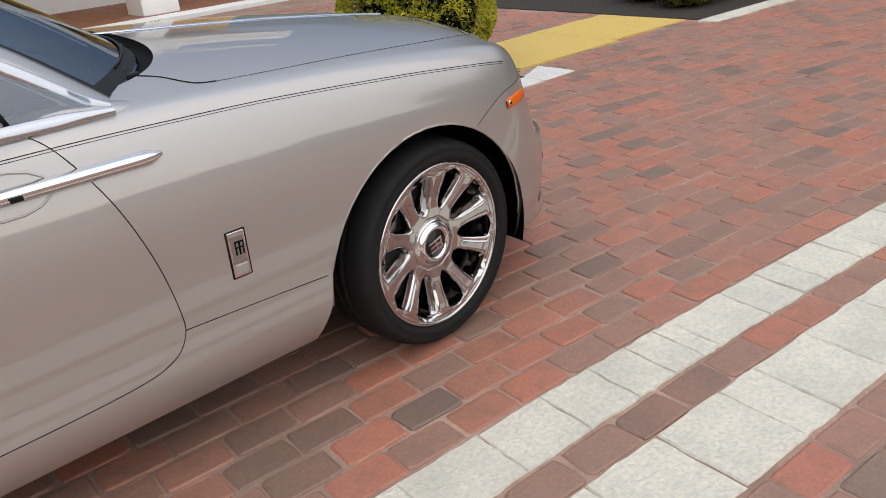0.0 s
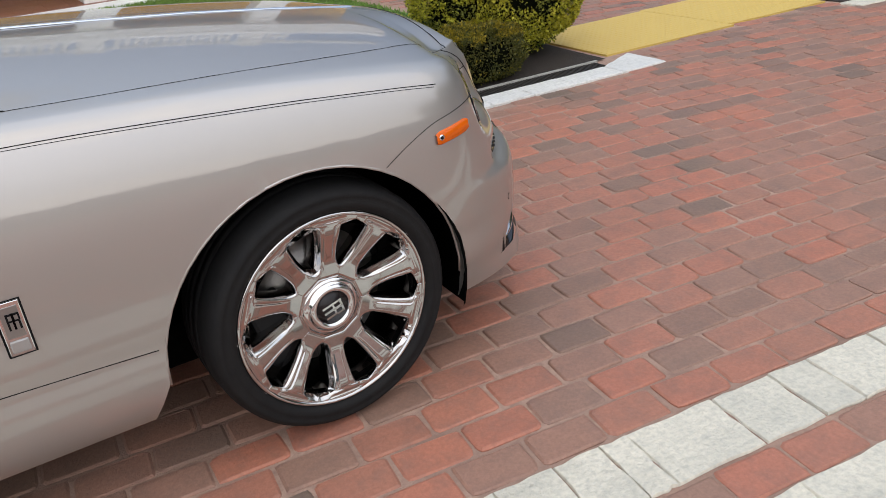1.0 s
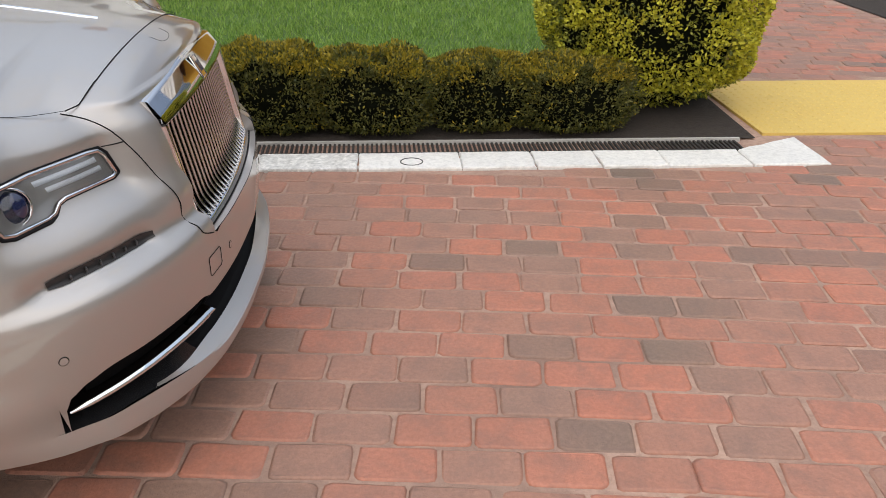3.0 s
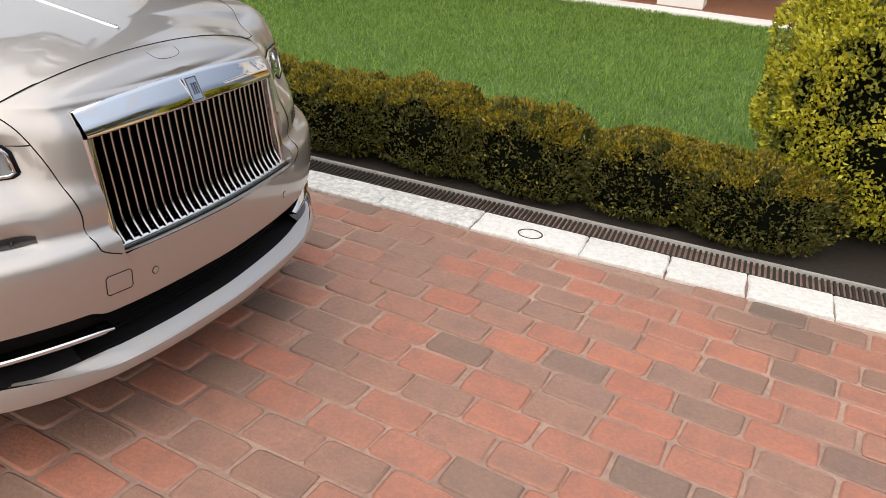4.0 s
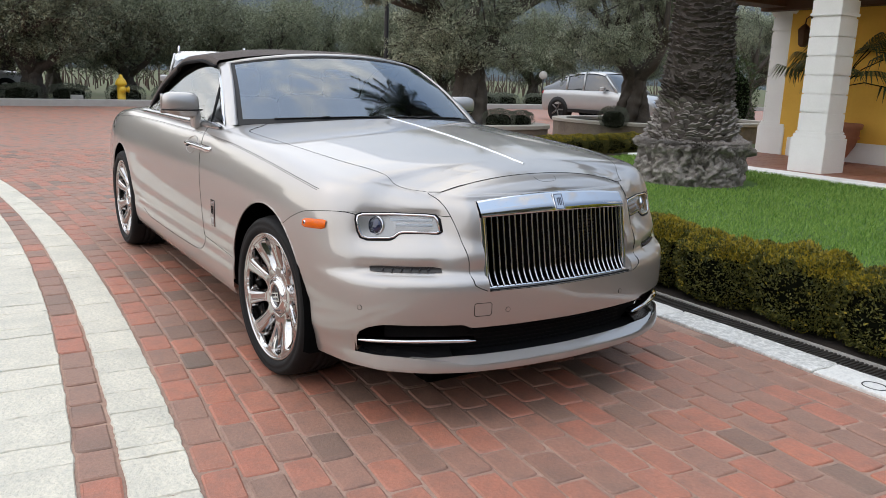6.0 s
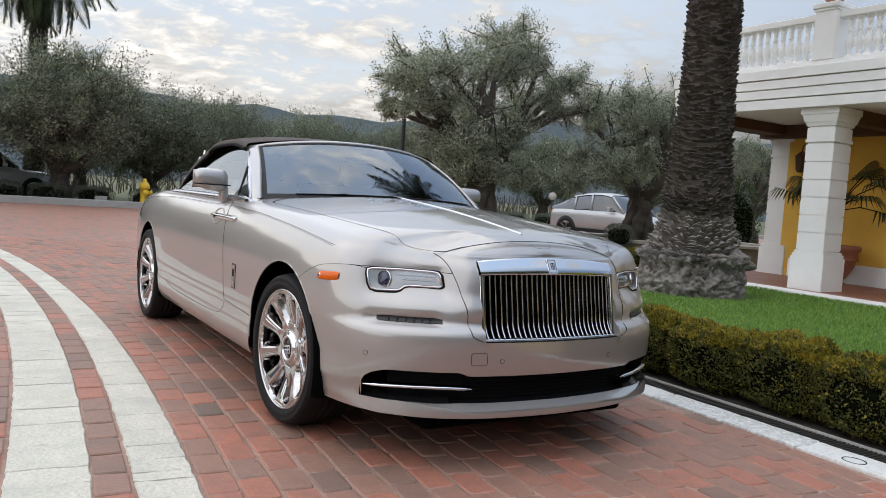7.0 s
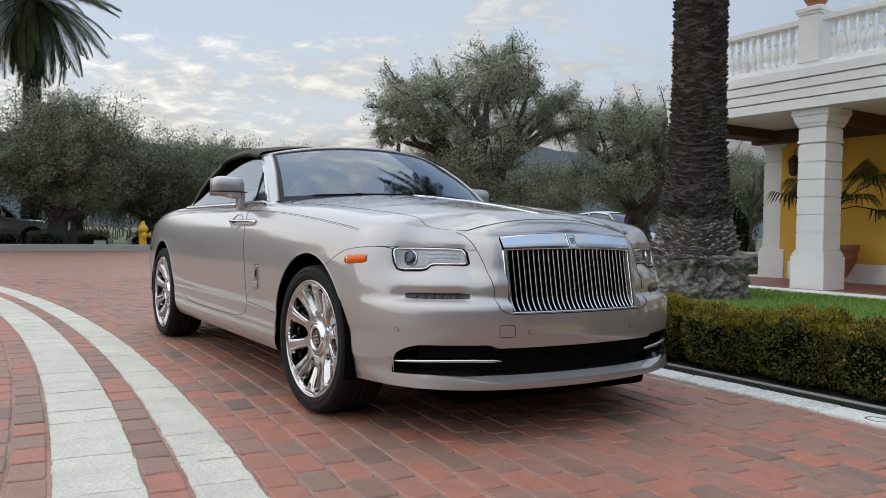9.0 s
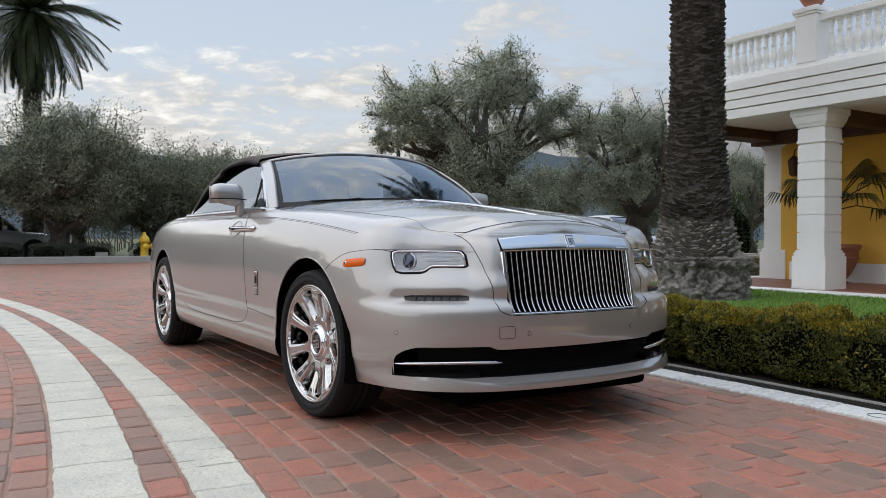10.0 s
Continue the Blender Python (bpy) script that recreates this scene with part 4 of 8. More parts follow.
# ---- olive trees ----
def olive_meshes(seed, height, spread, leaves, leaf, trunk_r, clumps=16, low=0.28, lobes=None, leaf_material=None):
    """Gnarled twisted trunk, limbs out to loose clumps, and narrow leaves filling the clumps unevenly."""
    rng = random.Random(seed)
    nrng = np.random.default_rng(seed)
    bv, bf = [], []

    def add(pts, rad, n):
        v, f = tube_data(pts, rad, n)
        b = len(bv)
        for q in v:
            k = 0.34 * rad[0] * noise.noise(q * 5) + (0.30 * rad[0] * abs(noise.noise(Vector((q.x * 14, q.y * 14, q.z * 3)))) if n > 8 else 0.0)
            bv.append(q + Vector((k, -k, 0)))
        bf.extend(tuple(b + i for i in q) for q in f)

    h0 = height * low
    fork = Vector((rng.uniform(-0.1, 0.1), rng.uniform(-0.1, 0.1), h0))
    # the trunk: strands that wind round each other, spread at the foot
    for k in range(5):
        a = 2 * math.pi * k / 5 + rng.uniform(-0.3, 0.3)
        pts, rad = [], []
        for i in range(19):
            t = i / 18
            r = trunk_r * (1.15 - 0.75 * t + 0.35 * max(0, t - 0.7))
            pts.append(Vector((fork.x * t + r * math.cos(a + 1.3 * t), fork.y * t + r * math.sin(a + 1.3 * t), h0 * t * 1.08 - 0.06)))
            rad.append(trunk_r * (0.75 - 0.25 * t) * rng.uniform(0.85, 1.1))
        add(pts, rad, 20)
    centers = []
    if lobes:
        for u, z, r in lobes:
            for dx in (-0.5, 0.45):
                centers.append((Vector((dx + rng.uniform(-0.35, 0.35), u + rng.uniform(-0.1, 0.1), z + rng.uniform(-0.1, 0.1))), r))
        clumps = len(centers)
    for k in range(0 if lobes else clumps):
        for _ in range(40):
            u = Vector((rng.uniform(-1, 1), rng.uniform(-1, 1), rng.uniform(-1, 1)))
            if u.length > 1 or u.length < 0.35:
                continue
            c = Vector((u.x * spread * 0.40, u.y * spread * 0.40, height * 0.60 + u.z * height * 0.31))
            if all((c - o).length > spread * 0.15 for o, _ in centers):
                break
        centers.append((c, spread * rng.uniform(0.105, 0.185)))
    mains = []
    for k in range(4):
        a = 2 * math.pi * k / 4 + rng.uniform(-0.5, 0.5)
        e = fork + Vector((math.cos(a) * spread * 0.17, math.sin(a) * spread * 0.17, height * rng.uniform(0.12, 0.24)))
        mid = fork.lerp(e, 0.5) + Vector((rng.uniform(-0.15, 0.15), rng.uniform(-0.15, 0.15), rng.uniform(-0.1, 0.15)))
        add([fork - Vector((0, 0, 0.15)), fork.lerp(mid, 0.5), mid, e], [trunk_r * 0.72, trunk_r * 0.6, trunk_r * 0.5, trunk_r * 0.36], 8)
        mains += [mid, e]
    P = []
    per = leaves // clumps
    for c, r in centers:
        m = min(mains, key=lambda q: (q - c).length)
        mid = m.lerp(c, 0.5) + Vector((rng.uniform(-0.25, 0.25), rng.uniform(-0.25, 0.25), rng.uniform(-0.05, 0.3)))
        add([m, m.lerp(mid, 0.5), mid, c], [trunk_r * 0.34, trunk_r * 0.28, trunk_r * 0.2, trunk_r * 0.1], 6)
        # twigs: leaves sit along them, so the clump has strands and gaps
        tw = 26
        n = per // tw
        for _ in range(tw):
            u = nrng.normal(size=3)
            u /= np.linalg.norm(u)
            u[2] = u[2] * 0.8 + 0.15
            base = np.array(c) + nrng.normal(size=3) * r * 0.25
            end = base + u * r * nrng.uniform(0.7, 1.65)
            end[2] -= 0.10 * r * nrng.random()
            t = nrng.random((n, 1)) ** 0.75
            P.append(base + (end - base) * t + nrng.normal(size=(n, 3)) * r * 0.155)
            if nrng.random() < 0.4:
                add([Vector(base), Vector(base + (end - base) * 0.5), Vector(end)], [trunk_r * 0.07, trunk_r * 0.05, trunk_r * 0.02], 4)
    C = np.concatenate(P)
    C = C[C[:, 2] > height * 0.16]
    me = bpy.data.meshes.new("trunk")
    me.from_pydata([tuple(q) for q in bv], [], bf)
    me.polygons.foreach_set("use_smooth", [True] * len(me.polygons))
    me.materials.append(BARK)
    return me, quads_mesh("crown", leaf_quads(nrng, C, leaf, leaf * 0.27, 0.45), leaf_material or OLIVE_LEAF)


def olive(meshes, m, label, group=""):
    ob = thing("olive_tree", label, "olive tree", m, group)
    t = new("trunk", meshes[0]); t.parent = ob; t["label"] = "gnarled grey-brown trunk and limbs"
    c = new("crown", meshes[1]); c.parent = ob
    tagged(c, "open crown of narrow grey-green leaves", kind="stuff")
    return ob


near_a = olive_meshes(3, 5.0, 4.8, 98000, 0.075, 0.29, 24, leaf_material=OLIVE_NEAR, lobes=[(-2.1, 3.15, 0.42), (-1.5, 3.5, 0.45), (-2.2, 2.75, 0.27), (-1.25, 2.8, 0.5), (-0.45, 3.75, 0.5), (0.5, 4.4, 0.5), (0.35, 3.6, 0.6), (1.25, 3.9, 0.5),
                                                                          (2.15, 3.6, 0.42), (2.55, 3.1, 0.4), (1.6, 3.15, 0.45), (0.05, 2.8, 0.62), (-0.65, 2.15, 0.6), (0.65, 2.1, 0.5), (-1.15, 2.0, 0.42), (-0.3, 1.65, 0.5), (-1.0, 1.5, 0.42), (0.45, 1.5, 0.36)])
near_b = olive_meshes(12, 4.0, 4.2, 66000, 0.075, 0.28, 19, leaf_material=OLIVE_NEAR, lobes=[(-0.95, 3.45, 0.42), (0.0, 3.55, 0.5), (-1.3, 2.9, 0.42), (0.25, 2.9, 0.55), (-0.55, 3.15, 0.5), (-1.65, 1.95, 0.45), (-1.05, 1.75, 0.42), (-1.95, 1.55, 0.38), (-0.5, 2.2, 0.5), (1.0, 3.6, 0.5), (0.9, 2.8, 0.5), (1.6, 3.1, 0.5)])
far_a = olive_meshes(21, 5.6, 6.4, 62000, 0.13, 0.30, 30, 0.2)
far_b = olive_meshes(27, 5.2, 6.6, 62000, 0.13, 0.28, 30, 0.2)
olive(near_a, pose(-10.9, 7.65, 0.35), "old olive tree with a twisted trunk in a stone planter", "planter olives")
olive(near_b, pose(-10.9, 12.6, 0.35), "old olive tree with low limbs in a curved stone planter", "planter olives")
olive(near_b, pose(-15.0, 22.5, 0.0, 0, 0, 160) @ Matrix.Scale(1.0, 4), "olive tree beside the portico corner", "planter olives")
rng = random.Random(9)
# last five are unseen, added ahead of the car to block sky and darken reflections
for i, (x, y, s) in enumerate(((-28.2, 0.9, 1.0), (-28.6, -3.6, 0.98), (-29.0, -8.5, 1.0), (-31, 4.6, 0.95), (-34, 8.6, 0.9), (-37, 12.5, 0.95), (-33, 17.5, 0.85), (-36, 23, 0.95), (-35, 29, 0.95), (-40, 3.0, 1.0), (-42, 17, 1.0), (-30, -14, 1.05), (-33, 36, 1.0), (-43, -4, 1.1), (-45, 30, 1.1),
                               (21, -17, 1.6), (22, -10, 1.75), (22.5, -3, 1.65), (22, 4.5, 1.75), (21, 12, 1.6))):
    olive((far_a, far_b)[i % 2], pose(x, y, 0, 0, 0, rng.uniform(0, 360)) @ Matrix.Scale(s, 4), "dark olive tree, far row plus five added out of view", "olive row")


# ---- portico with balcony ----
TILE = mat("terracotta_tile", (0.30, 0.125, 0.08), 0.55, vary=0.5, scale=2, vary2=0.3, scale2=30, color2=(0.20, 0.09, 0.065), bump=0.2, bump_scale=60)
WOOD = mat("dark_brown_beam", (0.10, 0.045, 0.022), 0.6, vary=0.5, scale=6, vary2=0.3, scale2=60, color2=(0.05, 0.022, 0.012), bump=0.3, bump_scale=50)
CLAY = mat("terracotta_pot", (0.40, 0.17, 0.10), 0.8, vary=0.4, scale=6, vary2=0.3, scale2=50, color2=(0.27, 0.12, 0.08), bump=0.3, bump_scale=60)
WROUGHT = mat("wrought_iron", (0.02, 0.018, 0.017), 0.5, 0.6, vary=0.4, scale=30)
FLOOR_Z = 0.05
PX0, PX1 = -7.15, 6.5
floor = tagged(box("floor", PX0, PX1, 9.42, 12.3, -0.05, FLOOR_Z, TILE, None, 0.004), "red terracotta tile floor of the portico", "floor", kind="structure")
# tiles
tv, tf = [], []
rng = random.Random(2)
for i in range(45):
    for j in range(9):
        x0, y0 = PX0 + 0.02 + 0.302 * i, 9.46 + 0.302 * j
        b = len(tv)
        z = FLOOR_Z + 0.004 + rng.uniform(0, 0.0015)
        tv += [(x0, y0, z), (x0 + 0.294, y0, z), (x0 + 0.294, y0 + 0.294, z), (x0, y0 + 0.294, z), (x0 - 0.002, y0 - 0.002, z - 0.006), (x0 + 0.296, y0 - 0.002, z - 0.006), (x0 + 0.296, y0 + 0.296, z - 0.006), (x0 - 0.002, y0 + 0.296, z - 0.006)]
        tf += [(b, b + 1, b + 2, b + 3), (b + 4, b + 5, b + 1, b), (b + 5, b + 6, b + 2, b + 1), (b + 6, b + 7, b + 3, b + 2), (b + 7, b + 4, b, b + 3)]
tagged(add_mesh("floor_tiles", tv, tf, TILE, floor), kind="stuff")
tagged(box("portico_kerb", PX0 - 0.3, PX1, 9.0, 9.42, -0.05, FLOOR_Z + 0.006, STUCCO, None, 0.012), "pale stone edging strip of the portico", "kerb", kind="structure")
tagged(box("portico_kerb", PX0 - 0.32, PX0, 9.42, 16.0, -0.05, FLOOR_Z + 0.006, STUCCO, None, 0.012), "pale stone edging strip of the portico", "kerb", kind="structure")
tagged(box("wall_north", -6.42, PX1, 12.15, 12.5, FLOOR_Z, 3.05, OCHRE, None, 0.004), "ochre yellow plastered wall behind the portico", "wall", kind="structure")
tagged(box("wall_west", -6.42, -6.12, 12.5, 18.0, FLOOR_Z, 3.05, OCHRE, None, 0.004), "ochre yellow plastered end wall", "wall", kind="structure")
tagged(box("baseboard", -6.2, PX1, 12.115, 12.15, FLOOR_Z, 0.42, STUCCO, None, 0.006), "white plinth along the ochre wall", "baseboard", kind="structure")


def column_part(name, hw, z0, z1, parent, bevel=0.006, flare=0.0):
    bm = bmesh.new()
    vs = box_bm(bm, -hw, hw, -hw, hw, z0, z1, 0)
    for v in bm.verts:
        if v.co.z > (z0 + z1) / 2:
            v.co.x *= 1 + flare / hw
            v.co.y *= 1 + flare / hw
    bmesh.ops.bevel(bm, geom=bm.edges[:], offset=bevel, segments=2, affect="EDGES")
    return part(name, bm, STUCCO, parent)


def build_column():
    c = thing("portico_column", "square white stucco column with grooved shaft and stepped base", "column", group="portico columns")
    column_part("column_base", 0.302, FLOOR_Z, 0.60, c)
    column_part("base_moulding", 0.288, 0.60, 0.66, c, 0.012)
    column_part("base_moulding", 0.268, 0.66, 0.70, c, 0.012)
    z = 0.70
    while z < 2.45:
        h = min(0.292, 2.48 - z)
        column_part("shaft_block", 0.245, z + 0.009, z + h - 0.004, c, 0.006)
        z += h
    column_part("shaft_core", 0.224, 0.66, 2.95, c, 0.002)
    column_part("capital_moulding", 0.262, 2.48, 2.53, c, 0.010)
    column_part("capital_block", 0.245, 2.53, 2.72, c, 0.006)
    column_part("capital_moulding", 0.255, 2.74, 2.80, c, 0.010, 0.022)
    column_part("capital_moulding", 0.285, 2.80, 2.93, c, 0.010, 0.035)
    column_part("capital_moulding", 0.335, 2.93, 3.035, c, 0.008)
    return c


col = build_column()
col.matrix_world = pose(-4.13, 9.86, 0)
for x, y in ((-1.47, 9.86), (1.2, 9.86), (3.8, 9.86), (-6.72, 9.86), (-6.60, 12.42)):
    copy_thing(col, pose(x, y, 0))

BX0, BY0 = -7.05, 9.42
slab = thing("balcony", "white balcony with stepped fascia over the portico", "balcony")
for z0, z1, o in ((3.035, 3.20, 0.0), (3.215, 3.36, 0.018), (3.375, 3.52, 0.036), (3.535, 3.70, 0.06)):
    box("fascia_band", BX0 - o, PX1, BY0 - o, 9.9, z0, z1, STUCCO, slab, 0.008)
    box("fascia_band", BX0 - o, BX0 + 0.5, 9.9, 15.0, z0, z1, STUCCO, slab, 0.008)
box("balcony_floor", BX0 + 0.03, PX1 - 0.02, BY0 + 0.03, 14.9, 3.36, 3.705, STUCCO, slab, 0.0)
box("balcony_plinth", BX0 + 0.06, PX1, BY0 + 0.06, BY0 + 0.36, 3.70, 3.80, STUCCO, slab, 0.008)
box("balcony_plinth", BX0 + 0.06, BX0 + 0.36, BY0 + 0.36, 14.9, 3.70, 3.80, STUCCO, slab, 0.008)
tagged(box("ceiling", BX0 + 0.4, PX1, 9.85, 12.3, 3.10, 3.14, STUCCO, None, 0.0), "plain white portico ceiling", "ceiling", kind="structure")
for x in (-4.13, -1.47, 1.2):
    ob = box("ceiling_beam", x - 0.13, x + 0.13, 9.92, 12.14, 2.86, 3.10, WOOD, None, 0.012)
    tagged(ob, "dark brown timber beam under the balcony", "beam", "portico beams")
ob = box("ceiling_beam", -6.98, 6.0, 11.9, 12.14, 2.84, 3.095, WOOD, None, 0.012)
tagged(ob, "long dark brown timber wall beam", "beam", "portico beams")
ob = box("ceiling_beam", -6.9, -6.4, 9.95, 16.0, 2.90, 3.095, WOOD, None, 0.012)
tagged(ob, "dark brown timber edge beam at the portico end", "beam", "portico beams")

rail = thing("balustrade", "white turned balustrade along the balcony edge", "balustrade")
box("top_rail", BX0 + 0.08, PX1, BY0 + 0.10, BY0 + 0.32, 4.44, 4.55, STUCCO, rail, 0.015)
box("top_rail", BX0 + 0.08, BX0 + 0.30, BY0 + 0.32, 14.9, 4.44, 4.55, STUCCO, rail, 0.015)
bal_prof = [(0.062, 3.80), (0.062, 3.845), (0.035, 3.86), (0.042, 3.875), (0.030, 3.90), (0.044, 3.95), (0.066, 4.01), (0.070, 4.05), (0.054, 4.11), (0.034, 4.17), (0.030, 4.20), (0.046, 4.225), (0.046, 4.24), (0.030, 4.265), (0.038, 4.33), (0.048, 4.36), (0.036, 4.385), (0.058, 4.40), (0.058, 4.445)]
bal_prof = [(r * 1.06, z) for r, z in bal_prof]
first = lathe("baluster", bal_prof, STUCCO, rail, 14, Matrix.Translation((0, 0, 0)))
x, k = BX0 + 0.55, 0
posts = [BX0 + 0.22, -4.13, -1.47, 1.2, 3.8]
while x < 4.5:
    if all(abs(x - p) > 0.265 for p in posts):
        b = first if k == 0 else new("baluster", first.data)
        b.parent = rail
        b.location = (x, BY0 + 0.21, 0)
        k += 1
    x += 0.150
y = BY0 + 0.75
while y < 14.5:
    b = new("baluster", first.data)
    b.parent, b.location = rail, (BX0 + 0.19, y, 0)
    y += 0.150
for p in posts:
    box("rail_post", p - 0.182, p + 0.182, BY0 + 0.02, BY0 + 0.40, 3.79, 4.60, STUCCO, rail, 0.01)
    box("post_cap", p - 0.225, p + 0.225, BY0 - 0.025, BY0 + 0.445, 4.60, 4.69, STUCCO, rail, 0.02)
    box("post_cap", p - 0.203, p + 0.203, BY0 - 0.002, BY0 + 0.422, 4.56, 4.60, STUCCO, rail, 0.01)


def clay_urn(x, y, z, s, label):
    u = thing("terracotta_urn", label, "urn", pose(x, y, z) @ Matrix.Scale(s, 4), "terracotta urns")
    lathe("urn_body", [(0.20, 0.0), (0.21, 0.03), (0.16, 0.06), (0.22, 0.14), (0.31, 0.30), (0.35, 0.46), (0.345, 0.54), (0.38, 0.56), (0.39, 0.62), (0.37, 0.64), (0.33, 0.62), (0.31, 0.55), (0.0, 0.53)], CLAY, u, 32)
    lathe("urn_band", [(0.352, 0.40), (0.362, 0.41), (0.362, 0.43), (0.354, 0.44)], CLAY, u, 32)
    return u


clay_urn(-4.13, BY0 + 0.215, 4.69, 0.75, "terracotta urn on the balcony post")
clay_urn(-1.47, BY0 + 0.215, 4.69, 0.75, "terracotta urn on the balcony post")
clay_urn(-0.75, 11.65, FLOOR_Z, 1.35, "large terracotta urn against the ochre wall")
pot_at = (-4.85, 11.5)
clay_urn(pot_at[0], pot_at[1], FLOOR_Z, 1.15, "terracotta urn holding a fan palm on the portico")
# fan palm in the urn
fp = thing("fan_palm", "small dark fan palm growing from a terracotta urn", "potted palm", pose(pot_at[0], pot_at[1], FLOOR_Z + 0.62))
tube("stem", [(0, 0, -0.1), (0.02, 0, 0.4), (0, 0.02, 0.8)], [0.07, 0.06, 0.05], TWIG_SHADE, fp, 8)
rng = random.Random(17)
for k in range(13):
    az = k * 2.4
    e = radians(rng.uniform(-5, 65))
    ln = rng.uniform(0.55, 0.85)
    d = Vector((math.cos(az) * math.cos(e), math.sin(az) * math.cos(e), math.sin(e)))
    hub = Vector((0, 0, 0.8)) + d * ln
    side = d.cross(Vector((0, 0, 1))).normalized()
    upv = side.cross(d)
    Q = []
    for j in range(19):
        a = radians(-95 + 190 * j / 18)
        w = d * math.cos(a) + side * math.sin(a)
        tip = hub + w * 0.52 + Vector((0, 0, -0.20 - 0.12 * rng.random()))
        mid = hub + w * 0.34
        n = w.cross(upv).normalized() * 0.021
        Q.append((hub, mid + n, tip, mid - n))
    c = new("fan_leaf", quads_mesh("fan_leaf", np.array([[tuple(q) for q in r] for r in Q]), PALM_LEAF))
    c.parent = fp
    tube("leaf_stalk", [(0, 0, 0.75), tuple(Vector((0, 0, 0.8)) + d * ln * 0.5 + Vector((0, 0, 0.05))), tuple(hub)], 0.010, TWIG_SHADE, fp, 5)

# iron bench
bench = thing("iron_bench", "black wrought iron garden bench against the ochre wall", "bench", pose(-2.55, 11.55, FLOOR_Z))
for k in range(9):
    y = -0.22 + 0.05 * k
    tube("seat_bar", [(-0.65, y, 0.44), (0.65, y, 0.44)], 0.008, WROUGHT, bench, 5)
for x in (-0.65, 0.0, 0.65):
    tube("bench_leg", [(x, -0.26, 0.0), (x, -0.20, 0.12), (x, -0.24, 0.28), (x, -0.23, 0.44)], 0.012, WROUGHT, bench, 6)
    tube("bench_leg", [(x, 0.26, 0.0), (x, 0.20, 0.15), (x, 0.22, 0.44), (x, 0.32, 0.95)], 0.012, WROUGHT, bench, 6)
    tube("bench_foot_rail", [(x, -0.26, 0.0), (x, 0.0, 0.10), (x, 0.26, 0.0)], 0.010, WROUGHT, bench, 6)
for x in (-0.65, 0.65):
    tube("arm_rest", [(x, -0.26, 0.44), (x, -0.30, 0.56), (x, -0.24, 0.66), (x, 0.0, 0.67), (x, 0.26, 0.64)], 0.012, WROUGHT, bench, 6)
for z, y in ((0.95, 0.32), (0.70, 0.265)):
    tube("back_rail", [(-0.65, y, z), (0.0, y + 0.01, z + (0.06 if z > 0.9 else 0)), (0.65, y, z)], 0.011, WROUGHT, bench, 6)
for k in range(13):
    x = -0.6 + 0.1 * k
    tube("back_bar", [(x, 0.235, 0.46), (x + 0.05 * (-1) ** k, 0.27, 0.72), (x, 0.32, 0.95)], 0.006, WROUGHT, bench, 5)
tube("stretcher", [(-0.65, 0.0, 0.10), (0.65, 0.0, 0.10)], 0.010, WROUGHT, bench, 6)

# wall lantern by the end column
lan = thing("wall_lantern", "rust brown wall lantern on a curled bracket", "lantern", pose(-5.95, 12.12, 2.3))
tube("bracket", [(0, 0.0, 0.32), (0, -0.10, 0.42), (0, -0.22, 0.36), (0, -0.24, 0.26)], 0.012, WOOD, lan, 6)
lathe("lantern_body", [(0.05, -0.16), (0.10, -0.12), (0.13, 0.14), (0.14, 0.15), (0.06, 0.23), (0.02, 0.26)], WOOD, lan, 6, Matrix.Translation((0, -0.24, 0)), smooth=False)


# ---- stone planters, kerb and far things ----
STONE = mat("rough_stone_wall", (0.20, 0.165, 0.13), 0.9, vary=0.6, scale=4, vary2=0.4, scale2=30, color2=(0.09, 0.075, 0.06), bump=0.8, bump_scale=14)
CAP = mat("pale_stone_cap", (0.40, 0.37, 0.32), 0.85, vary=0.4, scale=3, vary2=0.3, scale2=30, color2=(0.26, 0.24, 0.2), bump=0.3, bump_scale=40)


def rounded_plan(hx, hy, r, n=8):
    out = []
    for cx, cy, a0 in ((hx - r, hy - r, 0), (-hx + r, hy - r, 90), (-hx + r, -hy + r, 180), (hx - r, -hy + r, 270)):
        for k in range(n + 1):
            a = radians(a0 + 90 * k / n)
            out.append((cx + r * math.cos(a), cy + r * math.sin(a)))
    return out


def stone_planter(x, y, hx, hy, r, rot, label):
    p = thing("stone_planter", label, "planter", pose(x, y, 0, 0, 0, rot))
    ring = rounded_plan(hx, hy, r)
    n = len(ring)
    for nm, s0, s1, z0, z1, mt in (("planter_wall", 0.0, 0.24, -0.05, 0.38, STONE), ("planter_cap", -0.035, 0.28, 0.38, 0.455, CAP)):
        v = []
        for s, z in ((s0, z0), (s0, z1 - 0.01), (s0 + 0.012, z1), (s1 - 0.012, z1), (s1, z1 - 0.01), (s1, z0)):
            v += [(q[0] * (1 - s / hx), q[1] * (1 - s / hy), z) for q in ring]
        f = [(j * n + k, j * n + (k + 1) % n, (j + 1) * n + (k + 1) % n, (j + 1) * n + k) for j in range(5) for k in range(n)]
        add_mesh(nm, v, f, mt, p)
    add_mesh("planter_soil", [(q[0] * (1 - 0.2 / hx), q[1] * (1 - 0.2 / hy), 0.33) for q in ring], [tuple(range(n))], SOIL, p)
    return p


